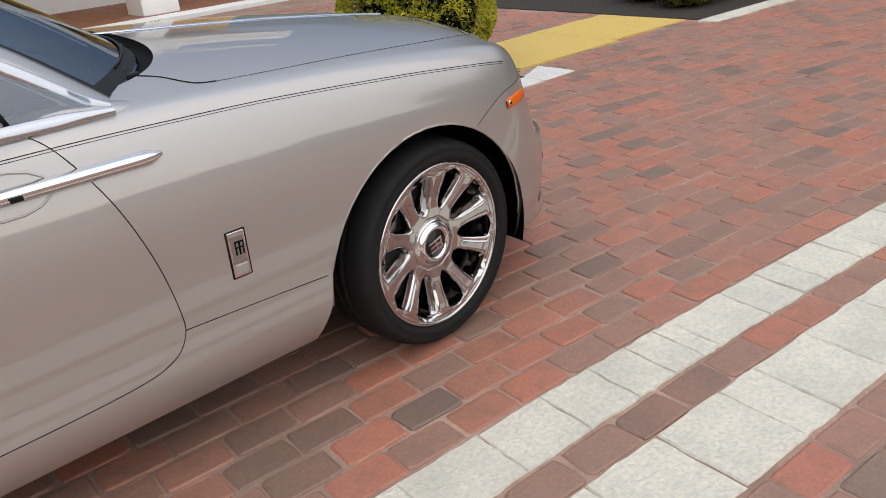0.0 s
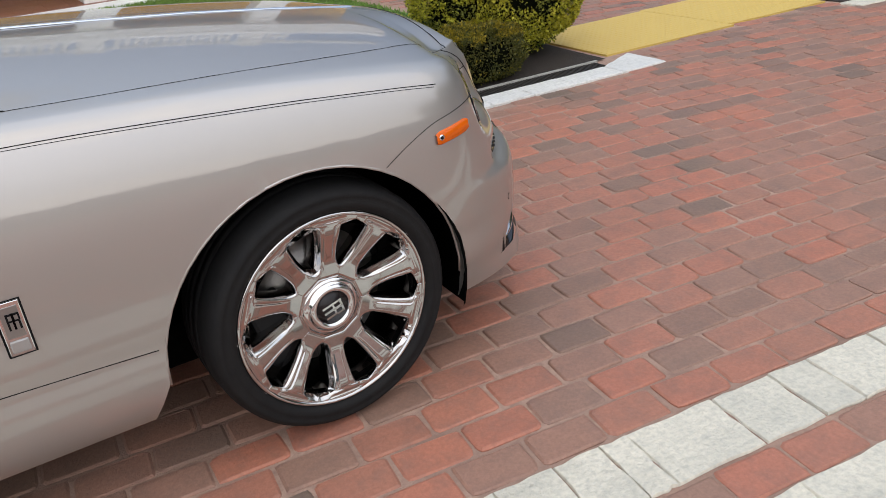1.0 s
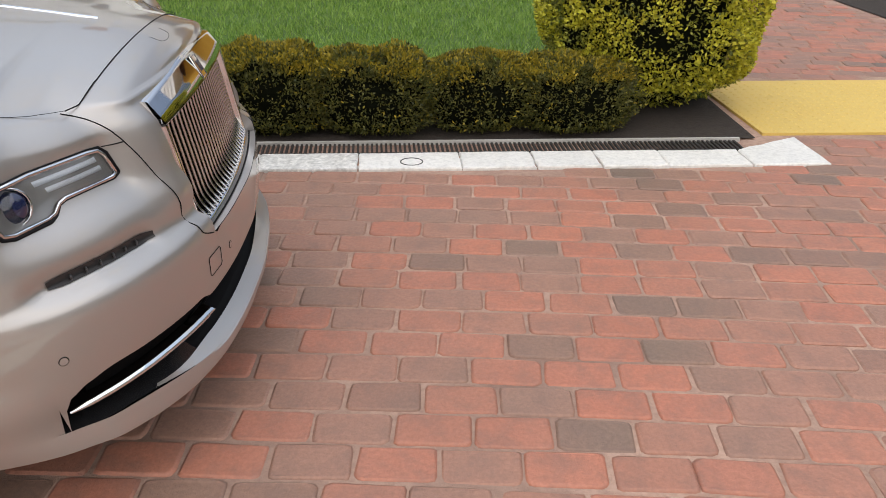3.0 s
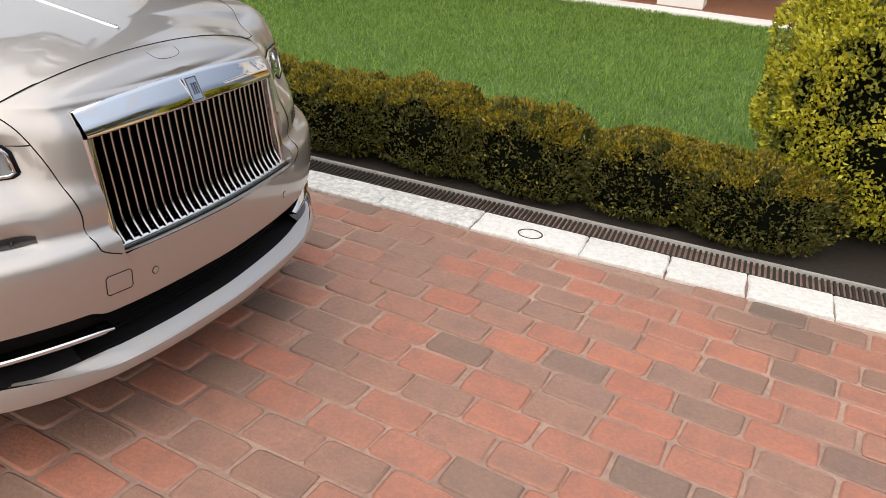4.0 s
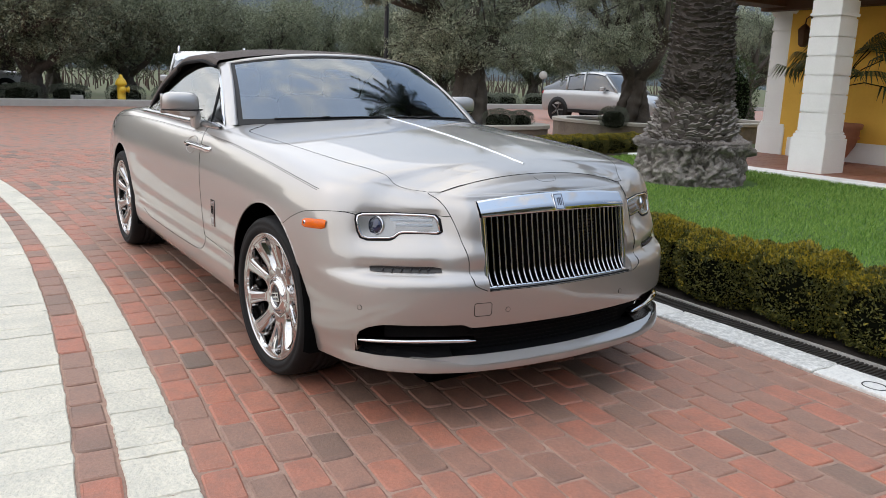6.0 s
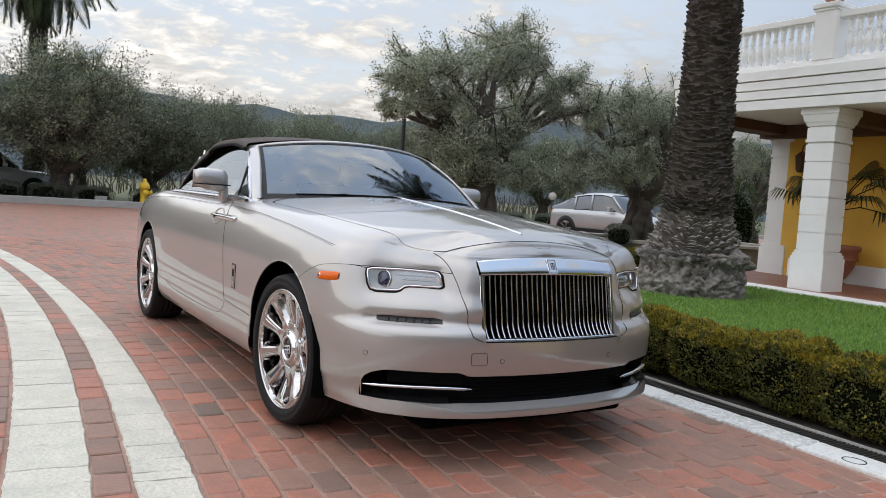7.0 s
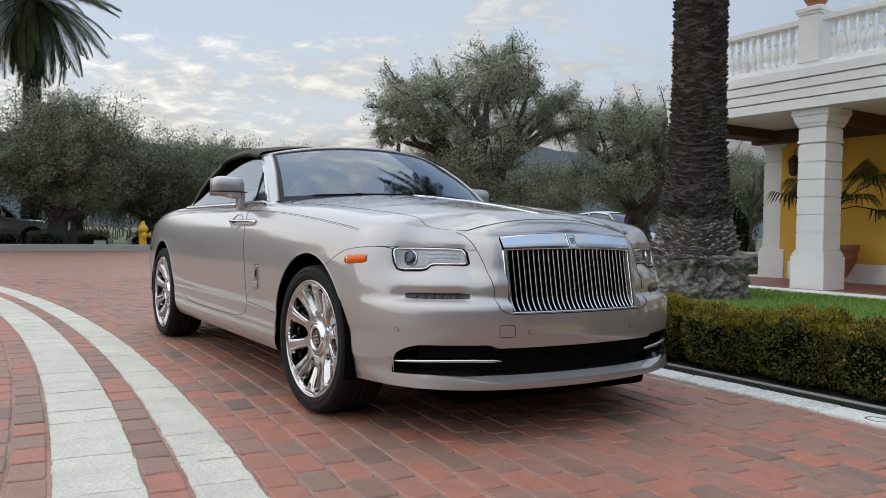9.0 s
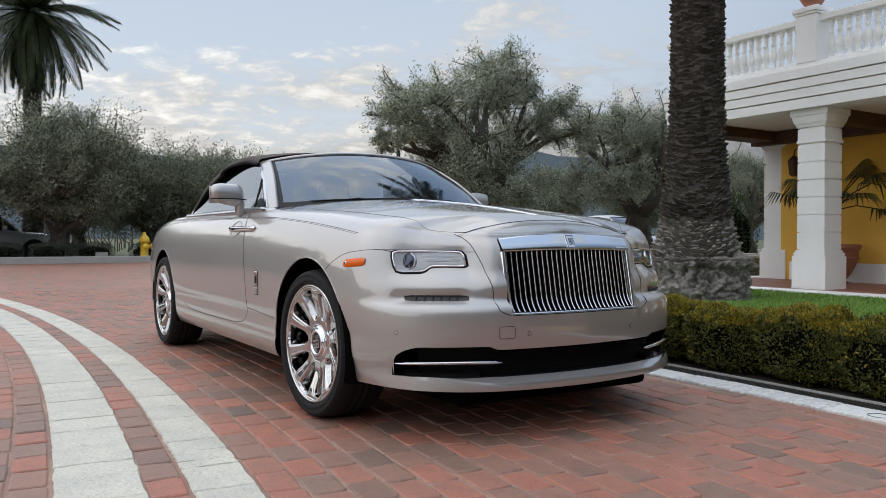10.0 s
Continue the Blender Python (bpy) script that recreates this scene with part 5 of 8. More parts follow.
stone_planter(-10.95, 7.7, 1.75, 1.25, 0.9, 0, "low stone planter with pale cap round an olive tree")
stone_planter(-11.1, 14.2, 1.75, 3.15, 1.4, -4, "long curved stone planter with pale cap round an olive tree")
ball = shrub_meshes(60, 0.40, 0.40, 0.55, 5200, 500, 0.034, 0.010, (LAVENDER, LAVENDER), 0.7, 0.06)
rng = random.Random(4)
for x, y, z, s in ((-9.75, 7.6, 0.33, 0.75), (-9.85, 8.25, 0.33, 0.7), (-10.1, 11.2, 0.33, 0.85), (-9.75, 14.6, 0.33, 0.95), (-9.7, 12.6, 0.33, 0.8), (-11.6, 6.9, 0.33, 0.8)):
    place_shrub("round_shrub", ball, pose(x, y, z, 0, 0, rng.uniform(0, 360)) @ Matrix.Scale(s, 4), "grey-green clipped round shrub in the stone planter", "shrub", "planter shrubs")
for i in range(26):
    y = -11 + 1.62 * i + rng.uniform(-0.3, 0.3)
    place_shrub("round_shrub", ball, pose(-27.3 + rng.uniform(-0.2, 0.2), y, 0.05, 0, 0, rng.uniform(0, 360)) @ Matrix.Diagonal((1.5, 1.7, 1.15, 1)), "grey-green mounded shrub behind the far kerb", "shrub", "far kerb shrubs")
tagged(box("kerb", -26.6, -26.3, -26, 40, -0.05, 0.22, CONCRETE, None, 0.03), "pale concrete kerb at the far edge of the drive", "kerb", kind="structure")

cone = shrub_meshes(70, 0.95, 0.95, 2.3, 5200, 200, 0.075, 0.03, (DARK_LEAF, DARK_LEAF), 0.9, 0.12)
place_shrub("dark_shrub", cone, pose(-12.6, 18.2, 0.0), "dense dark green upright shrub beyond the planter", "shrub")
place_shrub("dark_shrub", cone, pose(-14.6, 20.2, 0.0, 0, 0, 70) @ Matrix.Scale(0.9, 4), "dense dark green upright shrub beyond the planter", "shrub")

# yellow fire hydrant
HYD = mat("yellow_hydrant_paint", (0.75, 0.48, 0.03), 0.45, vary=0.3, scale=20, color2=(0.55, 0.33, 0.03))
hyd = thing("fire_hydrant", "yellow painted fire hydrant behind the far kerb", "hydrant", pose(-26.72, 3.55, 0.0) @ Matrix.Scale(1.28, 4))
lathe("barrel", [(0.17, 0.0), (0.17, 0.06), (0.11, 0.07), (0.11, 0.55), (0.15, 0.56), (0.15, 0.62), (0.12, 0.70), (0.05, 0.77), (0.05, 0.84), (0.0, 0.85)], HYD, hyd, 20)
for a in (0, 90, 180):
    m = Matrix.Rotation(radians(a), 4, "Z") @ Matrix.Translation((0.09, 0, 0.44)) @ Matrix.Rotation(math.pi / 2, 4, "Y")
    lathe("outlet_cap", [(0.06, 0.0), (0.06, 0.08), (0.085, 0.085), (0.085, 0.12), (0.0, 0.13)], HYD, hyd, 12, m)
# small pale service box
tagged(box("service_box", -26.95, -26.75, 1.9, 2.3, 0.05, 0.35, CONCRETE, None, 0.02), "small pale concrete service box behind the kerb", "service box")

# street lamps
for x, y, h in ((-18.0, 9.45, 4.75),):
    lamp = thing("street_lamp", "dark post lamp with a flat shaded head on an arm", "street lamp", pose(x, y, 0))
    lathe("lamp_post", [(0.10, 0.0), (0.10, 0.3), (0.07, 0.4), (0.062, h - 0.1), (0.03, h)], WROUGHT, lamp, 10)
    tube("lamp_arm", [(0, 0, h - 0.1), (-0.05, -0.45, h + 0.02), (-0.1, -0.86, h)], 0.02, WROUGHT, lamp, 6)
    lathe("lamp_head", [(0.20, h - 0.03), (0.12, h + 0.04), (0.03, h + 0.09)], WROUGHT, lamp, 16, Matrix.Translation((-0.1, -0.88, -0.02)))


# small round reflector on a post beyond the drive
disc = thing("round_reflector", "small pale round reflector disc on a thin post", "reflector", pose(-27.0, 23.1, 0, 0, 0, -40))
lathe("post", [(0.03, -0.05), (0.03, 1.45), (0.001, 1.46)], WROUGHT, disc, 8)
lathe("disc", [(0.001, -0.02), (0.19, -0.015), (0.20, 0.0), (0.19, 0.015), (0.001, 0.03)], CONCRETE, disc, 24, Matrix.Translation((0.04, 0, 1.6)) @ Matrix.Rotation(math.pi / 2, 4, "Y"))

# vineyard rows
POST = mat("weathered_post", (0.13, 0.10, 0.08), 0.95, vary=0.5, scale=6)
VINE = mat("bare_vine", (0.085, 0.055, 0.04), 0.95, vary=0.5, scale=8)
for r in range(7):
    row = thing("vine_row", "bare brown winter vines on wires and posts", "vineyard row", pose(-47 - 3.0 * r, 0, 0), "vineyard")
    pv, pf, vv, vf = [], [], [], []
    rng = random.Random(100 + r)
    y = -30.0
    while y < 60:
        v, f = tube_data([(0, y, 0), (0, y, 1.7)], 0.045, 5)
        b = len(pv); pv += v; pf += [tuple(b + i for i in q) for q in f]
        for k in range(3):
            yy = y + 0.6 + 1.2 * k
            pts = [(0, yy, 0), (rng.uniform(-0.1, 0.1), yy + rng.uniform(-0.1, 0.1), 0.5), (rng.uniform(-0.15, 0.15), yy + rng.uniform(-0.5, 0.5), 0.95), (rng.uniform(-0.2, 0.2), yy + rng.uniform(-0.6, 0.6), 1.5)]
            v, f = tube_data(pts, [0.05, 0.045, 0.03, 0.015], 4)
            b = len(vv); vv += v; vf += [tuple(b + i for i in q) for q in f]
        y += 3.6
    tagged(add_mesh("trellis", pv, pf, POST, row), kind="stuff")
    tagged(add_mesh("vine_growth", vv, vf, VINE, row), kind="stuff")

# wooded hills all round, the blue of distance haze mixed into their colour
hm = mat("hazed_wooded_hill", (0.055, 0.075, 0.085), 0.95, vary=0.7, scale=0.03, vary2=0.6, scale2=0.2, color2=(0.035, 0.05, 0.055))
for nm, rad, hgt, sd in (("backdrop_hills", 620, 52, 1.0), ("backdrop_hills", 950, 116, 4.0)):
    v, f = [], []
    n = 240
    for k in range(n):
        a = 2 * math.pi * k / n
        hh = hgt * (0.75 + 0.55 * noise.noise(Vector((math.cos(a) * 2.2, math.sin(a) * 2.2, sd))) + 0.12 * noise.noise(Vector((math.cos(a) * 14, math.sin(a) * 14, sd))) + 0.035 * noise.noise(Vector((math.cos(a) * 70, math.sin(a) * 70, sd))))
        c, s = math.cos(a), math.sin(a)
        for rr, z in ((rad * 0.8, -1.0), (rad * 0.9, hh * 0.45), (rad, max(hh, 4)), (rad * 1.1, hh * 0.7)):
            v.append((rr * c, rr * s, z))
    f = [(k * 4 + j, ((k + 1) % n) * 4 + j, ((k + 1) % n) * 4 + j + 1, k * 4 + j + 1) for k in range(n) for j in range(3)]
    tagged(add_mesh(nm, v, f, hm, None, "", True), "wooded hills along the horizon, blue distance haze in their colour", "hills", kind="structure")


# ---- parked vehicles in the distance ----
def parked_car(name, m, material, label, length=4.9, width=1.95, roof=1.68, slope=0.0, rails=False, truck=False):
    ob = thing(name, label, "car", m)
    L, W = length / 2, width / 2
    # side outline along x: bottom, belt and roof heights
    bottom, belt = 0.32, 1.02 * roof / 1.62
    zt = spline([(-L, 0.92), (-L * 0.96, belt - 0.05), (-L * 0.8, belt), (L * 0.30, belt + 0.01), (L * 0.45, belt - 0.05), (L * 0.86, belt - 0.17), (L * 0.97, 0.72), (L, 0.55)])
    hw = spline([(-L, W * 0.72), (-L * 0.93, W * 0.92), (-L * 0.7, W), (L * 0.7, W), (L * 0.92, W * 0.9), (L, W * 0.66)])
    v = []
    nx, prof = 41, ((0.86, 0.0), (0.97, 0.12), (1.0, 0.45), (1.0, 0.75), (0.96, 0.93), (0.86, 1.0), (0.0, 1.03))
    for i in range(nx):
        x = -L + 2 * L * i / (nx - 1)
        row = [(a, h, -1) for a, h in prof] + [(a, h, 1) for a, h in prof[-2::-1]]
        for a, h, s in row:
            v.append((x, s * a * hw(x), bottom + (zt(x) - bottom) * h))
    nv = 2 * len(prof) - 1
    add_mesh("body", v, grid_faces(nx, nv) + [tuple(range(nv)), tuple(range((nx - 1) * nv, nx * nv))[::-1]], material, ob, "", True)
    # cabin
    xa, xb = (L * 0.42, -L * 0.93) if not truck else (L * 0.42, -L * 0.15)
    rt = spline([(xb, belt + (0.12 if slope else 0.35)), (xb + 0.35, roof - 0.06 - slope), (xb + 0.9, roof - slope * 0.4), (xa - 1.25, roof), (xa - 0.75, roof - 0.06), (xa, belt - 0.02)])
    gv = []
    n = 25
    for i in range(n):
        x = xb + (xa - xb) * i / (n - 1)
        z1 = max(rt(x), belt - 0.02)
        for s in (-1, 1):
            for a, z in (((W * 0.90, belt - 0.03), (W * (0.90 - 0.18 * min(1, (z1 - belt) / 0.5)), z1 - 0.05), (W * 0.62, z1)) if s < 0 else ((W * 0.62, z1), (W * (0.90 - 0.18 * min(1, (z1 - belt) / 0.5)), z1 - 0.05), (W * 0.90, belt - 0.03))):
                gv.append((x, s * a, z))
    add_mesh("glass_house", gv, grid_faces(n, 6), GLASS_DARK, ob, "dark tinted windows", True)
    rv = []
    for i in range(n):
        x = xb + 0.15 + (xa - 0.72 - xb - 0.15) * i / (n - 1)
        z1 = max(rt(x), belt)
        for a, dz in ((-W * 0.74, -0.06), (-W * 0.62, 0.008), (0, 0.03), (W * 0.62, 0.008), (W * 0.74, -0.06)):
            rv.append((x, a, z1 + dz))
    add_mesh("roof", rv, grid_faces(n, 5), material, ob, "", True)
    for s in (-1, 1):
        for px in (xa - 0.02, xa - 1.45, xb + 1.1):
            x2 = px - 0.62 if px == xa - 0.02 else px - 0.08
            tube("window_pillar", [(px, s * W * 0.905, belt - 0.03), (x2, s * W * 0.735, max(rt(x2), belt) - 0.04)], 0.035, material, ob, 6)
        box("door_mirror", xa - 0.62, xa - 0.45, s * W * 1.02 - 0.09, s * W * 1.02 + 0.09, belt, belt + 0.14, material, ob, 0.03)
        box("sill_trim", -L * 0.45, L * 0.45, s * W * 0.98 - 0.02, s * W * 0.98 + 0.02, 0.30, 0.42, BLACK, ob, 0.01)
        tube("head_lamp", [(L * 0.96, s * W * 0.55, 0.74), (L * 0.90, s * W * 0.82, 0.76)], 0.06, CHROME, ob, 6)
        tube("tail_lamp", [(-L * 0.985, s * W * 0.50, 0.95), (-L * 0.93, s * W * 0.88, 0.95)], 0.06, TAIL, ob, 6)
        if rails:
            tube("roof_rail", [(xa - 1.2, s * W * 0.66, roof + 0.02), (xa - 1.35, s * W * 0.66, roof + 0.10), (xb + 0.75, s * W * 0.66, roof + 0.09), (xb + 0.6, s * W * 0.66, roof - 0.02)], 0.022, CHROME, ob, 6)
        for wx in (-L * 0.60, L * 0.60):
            mm = Matrix.Translation((wx, s * (W - 0.10), 0.375)) @ Matrix.Rotation(-s * math.pi / 2, 4, "X")
            w = lathe("wheel", [(0.30, -0.12), (0.37, -0.11), (0.372, 0.08), (0.35, 0.12), (0.28, 0.12), (0.265, 0.09), (0.10, 0.085), (0.0, 0.10)], RUBBER, ob, 28, mm)
            for k in range(5):
                a = 2 * math.pi * k / 5
                tube("spoke", [mm @ Vector((0.04 * math.cos(a), 0.04 * math.sin(a), 0.10)), mm @ Vector((0.27 * math.cos(a), 0.27 * math.sin(a), 0.105))], 0.028, IRON, w, 5)
            lathe("wheel_arch", [(0.445, -0.2), (0.445, 0.106), (0.30, 0.110)], BLACK, ob, 28, mm)
    return ob


GLASS_DARK = mat("dark_car_glass", (0.012, 0.014, 0.016), 0.04, coat=1.0)
TAIL = mat("red_lens", (0.35, 0.01, 0.01), 0.2, coat=1.0)
WHITE = mat("white_car_paint", (0.38, 0.385, 0.385), 0.3, 0.3, coat=1.0, vary=0.1, scale=2)
SILVER = mat("silver_car_paint", (0.52, 0.53, 0.54), 0.35, 0.6, coat=1.0, vary=0.1, scale=2)
parked_car("parked_suv", pose(-16.9, 17.7, 0, 0, 0, 8), WHITE, "white coupe-backed sport utility car parked on the drive", 4.9, 1.99, 1.70, 0.34)
parked_car("parked_suv", pose(-14.6, 3.15, 0, 0, 0, 165), SILVER, "silver sport utility car with roof rails parked behind", 4.8, 1.95, 1.70, 0.0, True)
parked_car("parked_pickup", pose(-31.2, -1.6, 0, 0, 0, 100), SILVER, "silver pickup truck parked under the olive trees", 5.6, 2.0, 1.85, 0.0, False, True)

# ---- the convertible ----
car = thing("convertible_car", "champagne silver luxury convertible with closed brown fabric top on brick", "car")
OUTLINE = [(0.955, 0.0), (0.95, 0.12), (0.94, 0.25), (0.923, 0.37), (0.898, 0.48), (0.852, 0.60), (0.785, 0.72), (0.70, 0.82), (0.60, 0.888), (0.47, 0.933), (0.30, 0.958),
           (0.05, 0.968), (-0.4, 0.97), (-1.0, 0.971), (-1.6, 0.972), (-2.2, 0.974), (-2.8, 0.975), (-3.3, 0.965), (-3.7, 0.935), (-4.0, 0.885), (-4.2, 0.79),
           (-4.29, 0.65), (-4.33, 0.45), (-4.345, 0.2), (-4.35, 0.0)]


def catmull(pts, per):
    out = []
    P = [Vector((*p, 0)) for p in pts]
    P = [2 * P[0] - P[1]] + P + [2 * P[-1] - P[-2]]
    P[0] = Vector((P[2].x, -P[2].y, 0))
    P[-1] = Vector((P[-3].x, -P[-3].y, 0))
    for i in range(1, len(P) - 2):
        a, b, c, d = P[i - 1], P[i], P[i + 1], P[i + 2]
        for k in range(per):
            t = k / per
            out.append(0.5 * ((2 * b) + (c - a) * t + (2 * a - 5 * b + 4 * c - d) * t * t + (3 * b - a - 3 * c + d) * t ** 3))
    out.append(P[-2])
    return out


def even(pts, step):
    """Points at even steps along a line; step may be a function of the place."""
    cum = [0.0]
    for a, b in zip(pts, pts[1:]):
        cum.append(cum[-1] + (b - a).length)
    out, s = [], 0.0
    i = 0
    while s < cum[-1] - 1e-6:
        while cum[i + 1] < s:
            i += 1
        t = (s - cum[i]) / max(cum[i + 1] - cum[i], 1e-9)
        p = pts[i].lerp(pts[i + 1], t)
        out.append(p)
        s += step(p)
    out.append(pts[-1])
    return out


RING = even(catmull(OUTLINE, 24), lambda p: 0.013 if p.x > -0.65 else 0.022)
RING_N = []
for i, p in enumerate(RING):
    d = RING[min(i + 1, len(RING) - 1)] - RING[max(i - 1, 0)]
    n = Vector((d.y, -d.x, 0)).normalized()      # points outwards in the half plan with y counted from the axis
    if n.dot(Vector((p.x + 1.7, p.y, 0))) < 0:
        n = -n
    RING_N.append(n)
RING_N[0], RING_N[-1] = Vector((1, 0, 0)), Vector((-1, 0, 0))

FRONT_END = next(i for i, p in enumerate(RING) if p.x < -0.3)

z_shoulder = spline([(-4.4, 0.93), (-4.0, 0.985), (-3.5, 1.035), (-3.0, 1.06), (-2.4, 1.063), (-1.6, 1.055), (-0.9, 1.06), (-0.5, 1.048), (-0.1, 1.025), (0.2, 0.998), (0.45, 0.968), (0.6, 0.945), (0.70, 0.925), (0.80, 0.912)])
z_centre = spline([(-4.4, 0.94), (-4.0, 1.02), (-3.4, 1.09), (-2.7, 1.12), (-1.2, 1.14), (-0.8, 1.138), (-0.4, 1.113), (0.0, 1.079), (0.3, 1.045), (0.6, 1.003), (0.70, 0.980), (0.76, 0.957), (0.79, 0.934), (0.80, 0.929)])
z_bottom = spline([(-4.4, 0.30), (-3.8, 0.25), (-0.6, 0.235), (0.3, 0.237), (0.5, 0.242), (0.75, 0.238), (1.0, 0.226)])
inset_front = spline([(0.18, 0.04), (0.215, 0.000), (0.230, -0.012), (0.243, -0.018), (0.256, -0.018), (0.270, -0.010), (0.284, 0.001), (0.295, 0.012), (0.36, 0.012), (0.43, 0.002), (0.48, 0.0), (0.55, 0.002), (0.580, 0.007), (0.597, 0.018),
                      (0.610, 0.042), (0.63, 0.054), (0.655, 0.056), (0.68, 0.064), (0.71, 0.084), (0.735, 0.104), (0.80, 0.132), (0.85, 0.150), (0.89, 0.172), (0.95, 0.2)])
inset_side = spline([(0.18, 0.11), (0.20, 0.085), (0.235, 0.052), (0.27, 0.030), (0.31, 0.017), (0.36, 0.011), (0.40, 0.009), (0.455, 0.011), (0.50, 0.004), (0.62, 0.0), (0.80, 0.0), (0.9, 0.004), (1.0, 0.012)])
roll_side = spline([(0.0, 0.140), (0.006, 0.113), (0.016, 0.090), (0.03, 0.072), (0.05, 0.056), (0.075, 0.043), (0.11, 0.031), (0.16, 0.019), (0.22, 0.010), (0.30, 0.003), (0.37, 0.0), (0.7, 0.0)])
roll_front = spline([(0.0, 0.055), (0.006, 0.036), (0.016, 0.022), (0.03, 0.010), (0.05, 0.003), (0.08, 0.0), (0.5, 0.0)])
inset_rear = spline([(0.2, 0.09), (0.3, 0.03), (0.5, 0.0), (0.62, 0.01), (0.8, 0.03), (1.0, 0.06)])


nose_lift = spline([(0.58, 0.0), (0.62, 0.006), (0.70, 0.027), (0.80, 0.050), (0.86, 0.053), (0.885, 0.055), (0.90, 0.070), (0.912, 0.088), (1.0, 0.09)])


def skin_i(i, z, side=-1):
    """The body's side at ring place i and height z; side -1 is the car's right."""
    p, n = RING[i], RING_N[i]
    zs = z_shoulder(p.x - 0.1 * max(n.x, 0))
    wf, wr = step(0.15, 0.85, n.x), step(0.2, 0.9, -n.x)
    d = wf * (inset_front(z) + roll_front(zs - z)) + wr * (inset_rear(z) + roll_side(zs - z)) + (1 - wf - wr) * (inset_side(z) * (1 - 0.3 * step(0.25, 0.45, p.x)) + roll_side(zs - z))
    # hollow round the headlamp, slot under it, crease round the corner of the bumper
    a = p.y - n.y * d
    d += wf * 0.013 * step(0.480, 0.52, a) * step(0.84, 0.79, a) * step(0.725, 0.745, z) * step(0.858, 0.838, z)
    d += wf * 0.016 * step(0.535, 0.58, a) * step(0.845, 0.80, a) * step(0.604, 0.618, z) * step(0.652, 0.640, z)
    d += 0.012 * step(0.352, 0.330, z) * step(0.78, 0.84, a) * step(0.28, 0.45, p.x)
    d += 0.015 * wf * step(0.60, 0.82, a) * step(0.292, 0.268, z)
    # the raised nose that carries the grille
    q = p - n * d
    q.x += nose_lift(z) * step(0.535, 0.415, abs(q.y)) * wf
    return Vector((q.x, side * q.y, z))


LEVELS = [0.0, 0.02, 0.04]          # above the bottom edge
ZFIX = [0.29, 0.315, 0.34, 0.365, 0.39, 0.406, 0.42, 0.44, 0.455, 0.47, 0.49, 0.51, 0.53, 0.552, 0.57, 0.585, 0.597, 0.607, 0.617, 0.628, 0.64, 0.66, 0.68, 0.70, 0.72, 0.74, 0.76, 0.78, 0.80, 0.82, 0.84, 0.86]
TOPS = [0.055, 0.045, 0.036, 0.028, 0.021, 0.015, 0.010, 0.006, 0.003, 0.0]      # below the shoulder


def column(i):
    p, n = RING[i], RING_N[i]
    zb, zs = z_bottom(p.x), z_shoulder(p.x - 0.1 * max(n.x, 0))
    zs2 = []
    for h in LEVELS:
        zs2.append(zb + h)
    k0 = 0.86
    top0 = zs - 0.065
    for z in ZFIX:
        # below 0.7 fixed heights, above that spread up to the shoulder
        zz = z if z <= 0.70 else 0.70 + (z - 0.70) * (top0 - 0.70) / (k0 - 0.70)
        zs2.append(max(zz, zb + 0.045))
    for h in TOPS:
        zs2.append(zs - h)
    return zs2


AX_F, AX_R, AX_Z = -0.02, -3.130, 0.350
ARCH = 0.444


def arch_edge(x, z, xc):
    """Signed: below 0 inside the wheel opening; and the nearest place on its edge."""
    dx, dz = x - xc, z - AX_Z
    if dz >= 0:
        r = math.hypot(dx, dz)
        return r - ARCH, (xc + dx * ARCH / max(r, 1e-6), AX_Z + dz * ARCH / max(r, 1e-6))
    flare = 0.055 * min(-dz / 0.11, 1.0) if dx < 0 else 0.0
    e = ARCH + flare
    return abs(dx) - e, (xc + math.copysign(e, dx), z)


def inlet_top(a):
    """Upper edge of the air opening: stepped up outside, its far corner rounded."""
    z = 0.407 + 0.016 * step(0.445, 0.50, a)
    if a > 0.745:
        z -= 0.062 * (1 - math.sqrt(max(1 - ((a - 0.745) / 0.094) ** 2, 0)))
    return z


def inlet_foot(a):
    return 0.296 - 0.033 * step(0.74, 0.42, a)


def inlet(y, z):
    """Inside the lower air opening of the front."""
    a = abs(y)
    return 0.272 < z < inlet_top(a) and a < 0.838


def top_at(x, y, out=0.0):
    """The place on the bonnet or deck at x, y."""
    best = None
    for i in range(len(RING)):
        z = z_shoulder(RING[i].x - 0.1 * max(RING_N[i].x, 0))
        q = skin_i(i, z, -1)
        if q.x <= x:
            best = q
            break
    t = min(abs(y) / max(abs(best.y), 1e-6), 1)
    zc = max(z_centre(x), best.z)
    return Vector((x, y, best.z + (zc - best.z) * (1 - t ** 2.2) + out))


def grille_top(y):
    return 0.885 + 0.023 * (1 - (y / 0.39) ** 2)


def cowl_scale(x, y):
    """Below 1 inside the opening for windscreen and cabin, whose front edge is a flat oval."""
    return ((max(x + 1.15, 0) / 0.562) ** 3 + (abs(y) / 0.735) ** 3) ** (1 / 3)


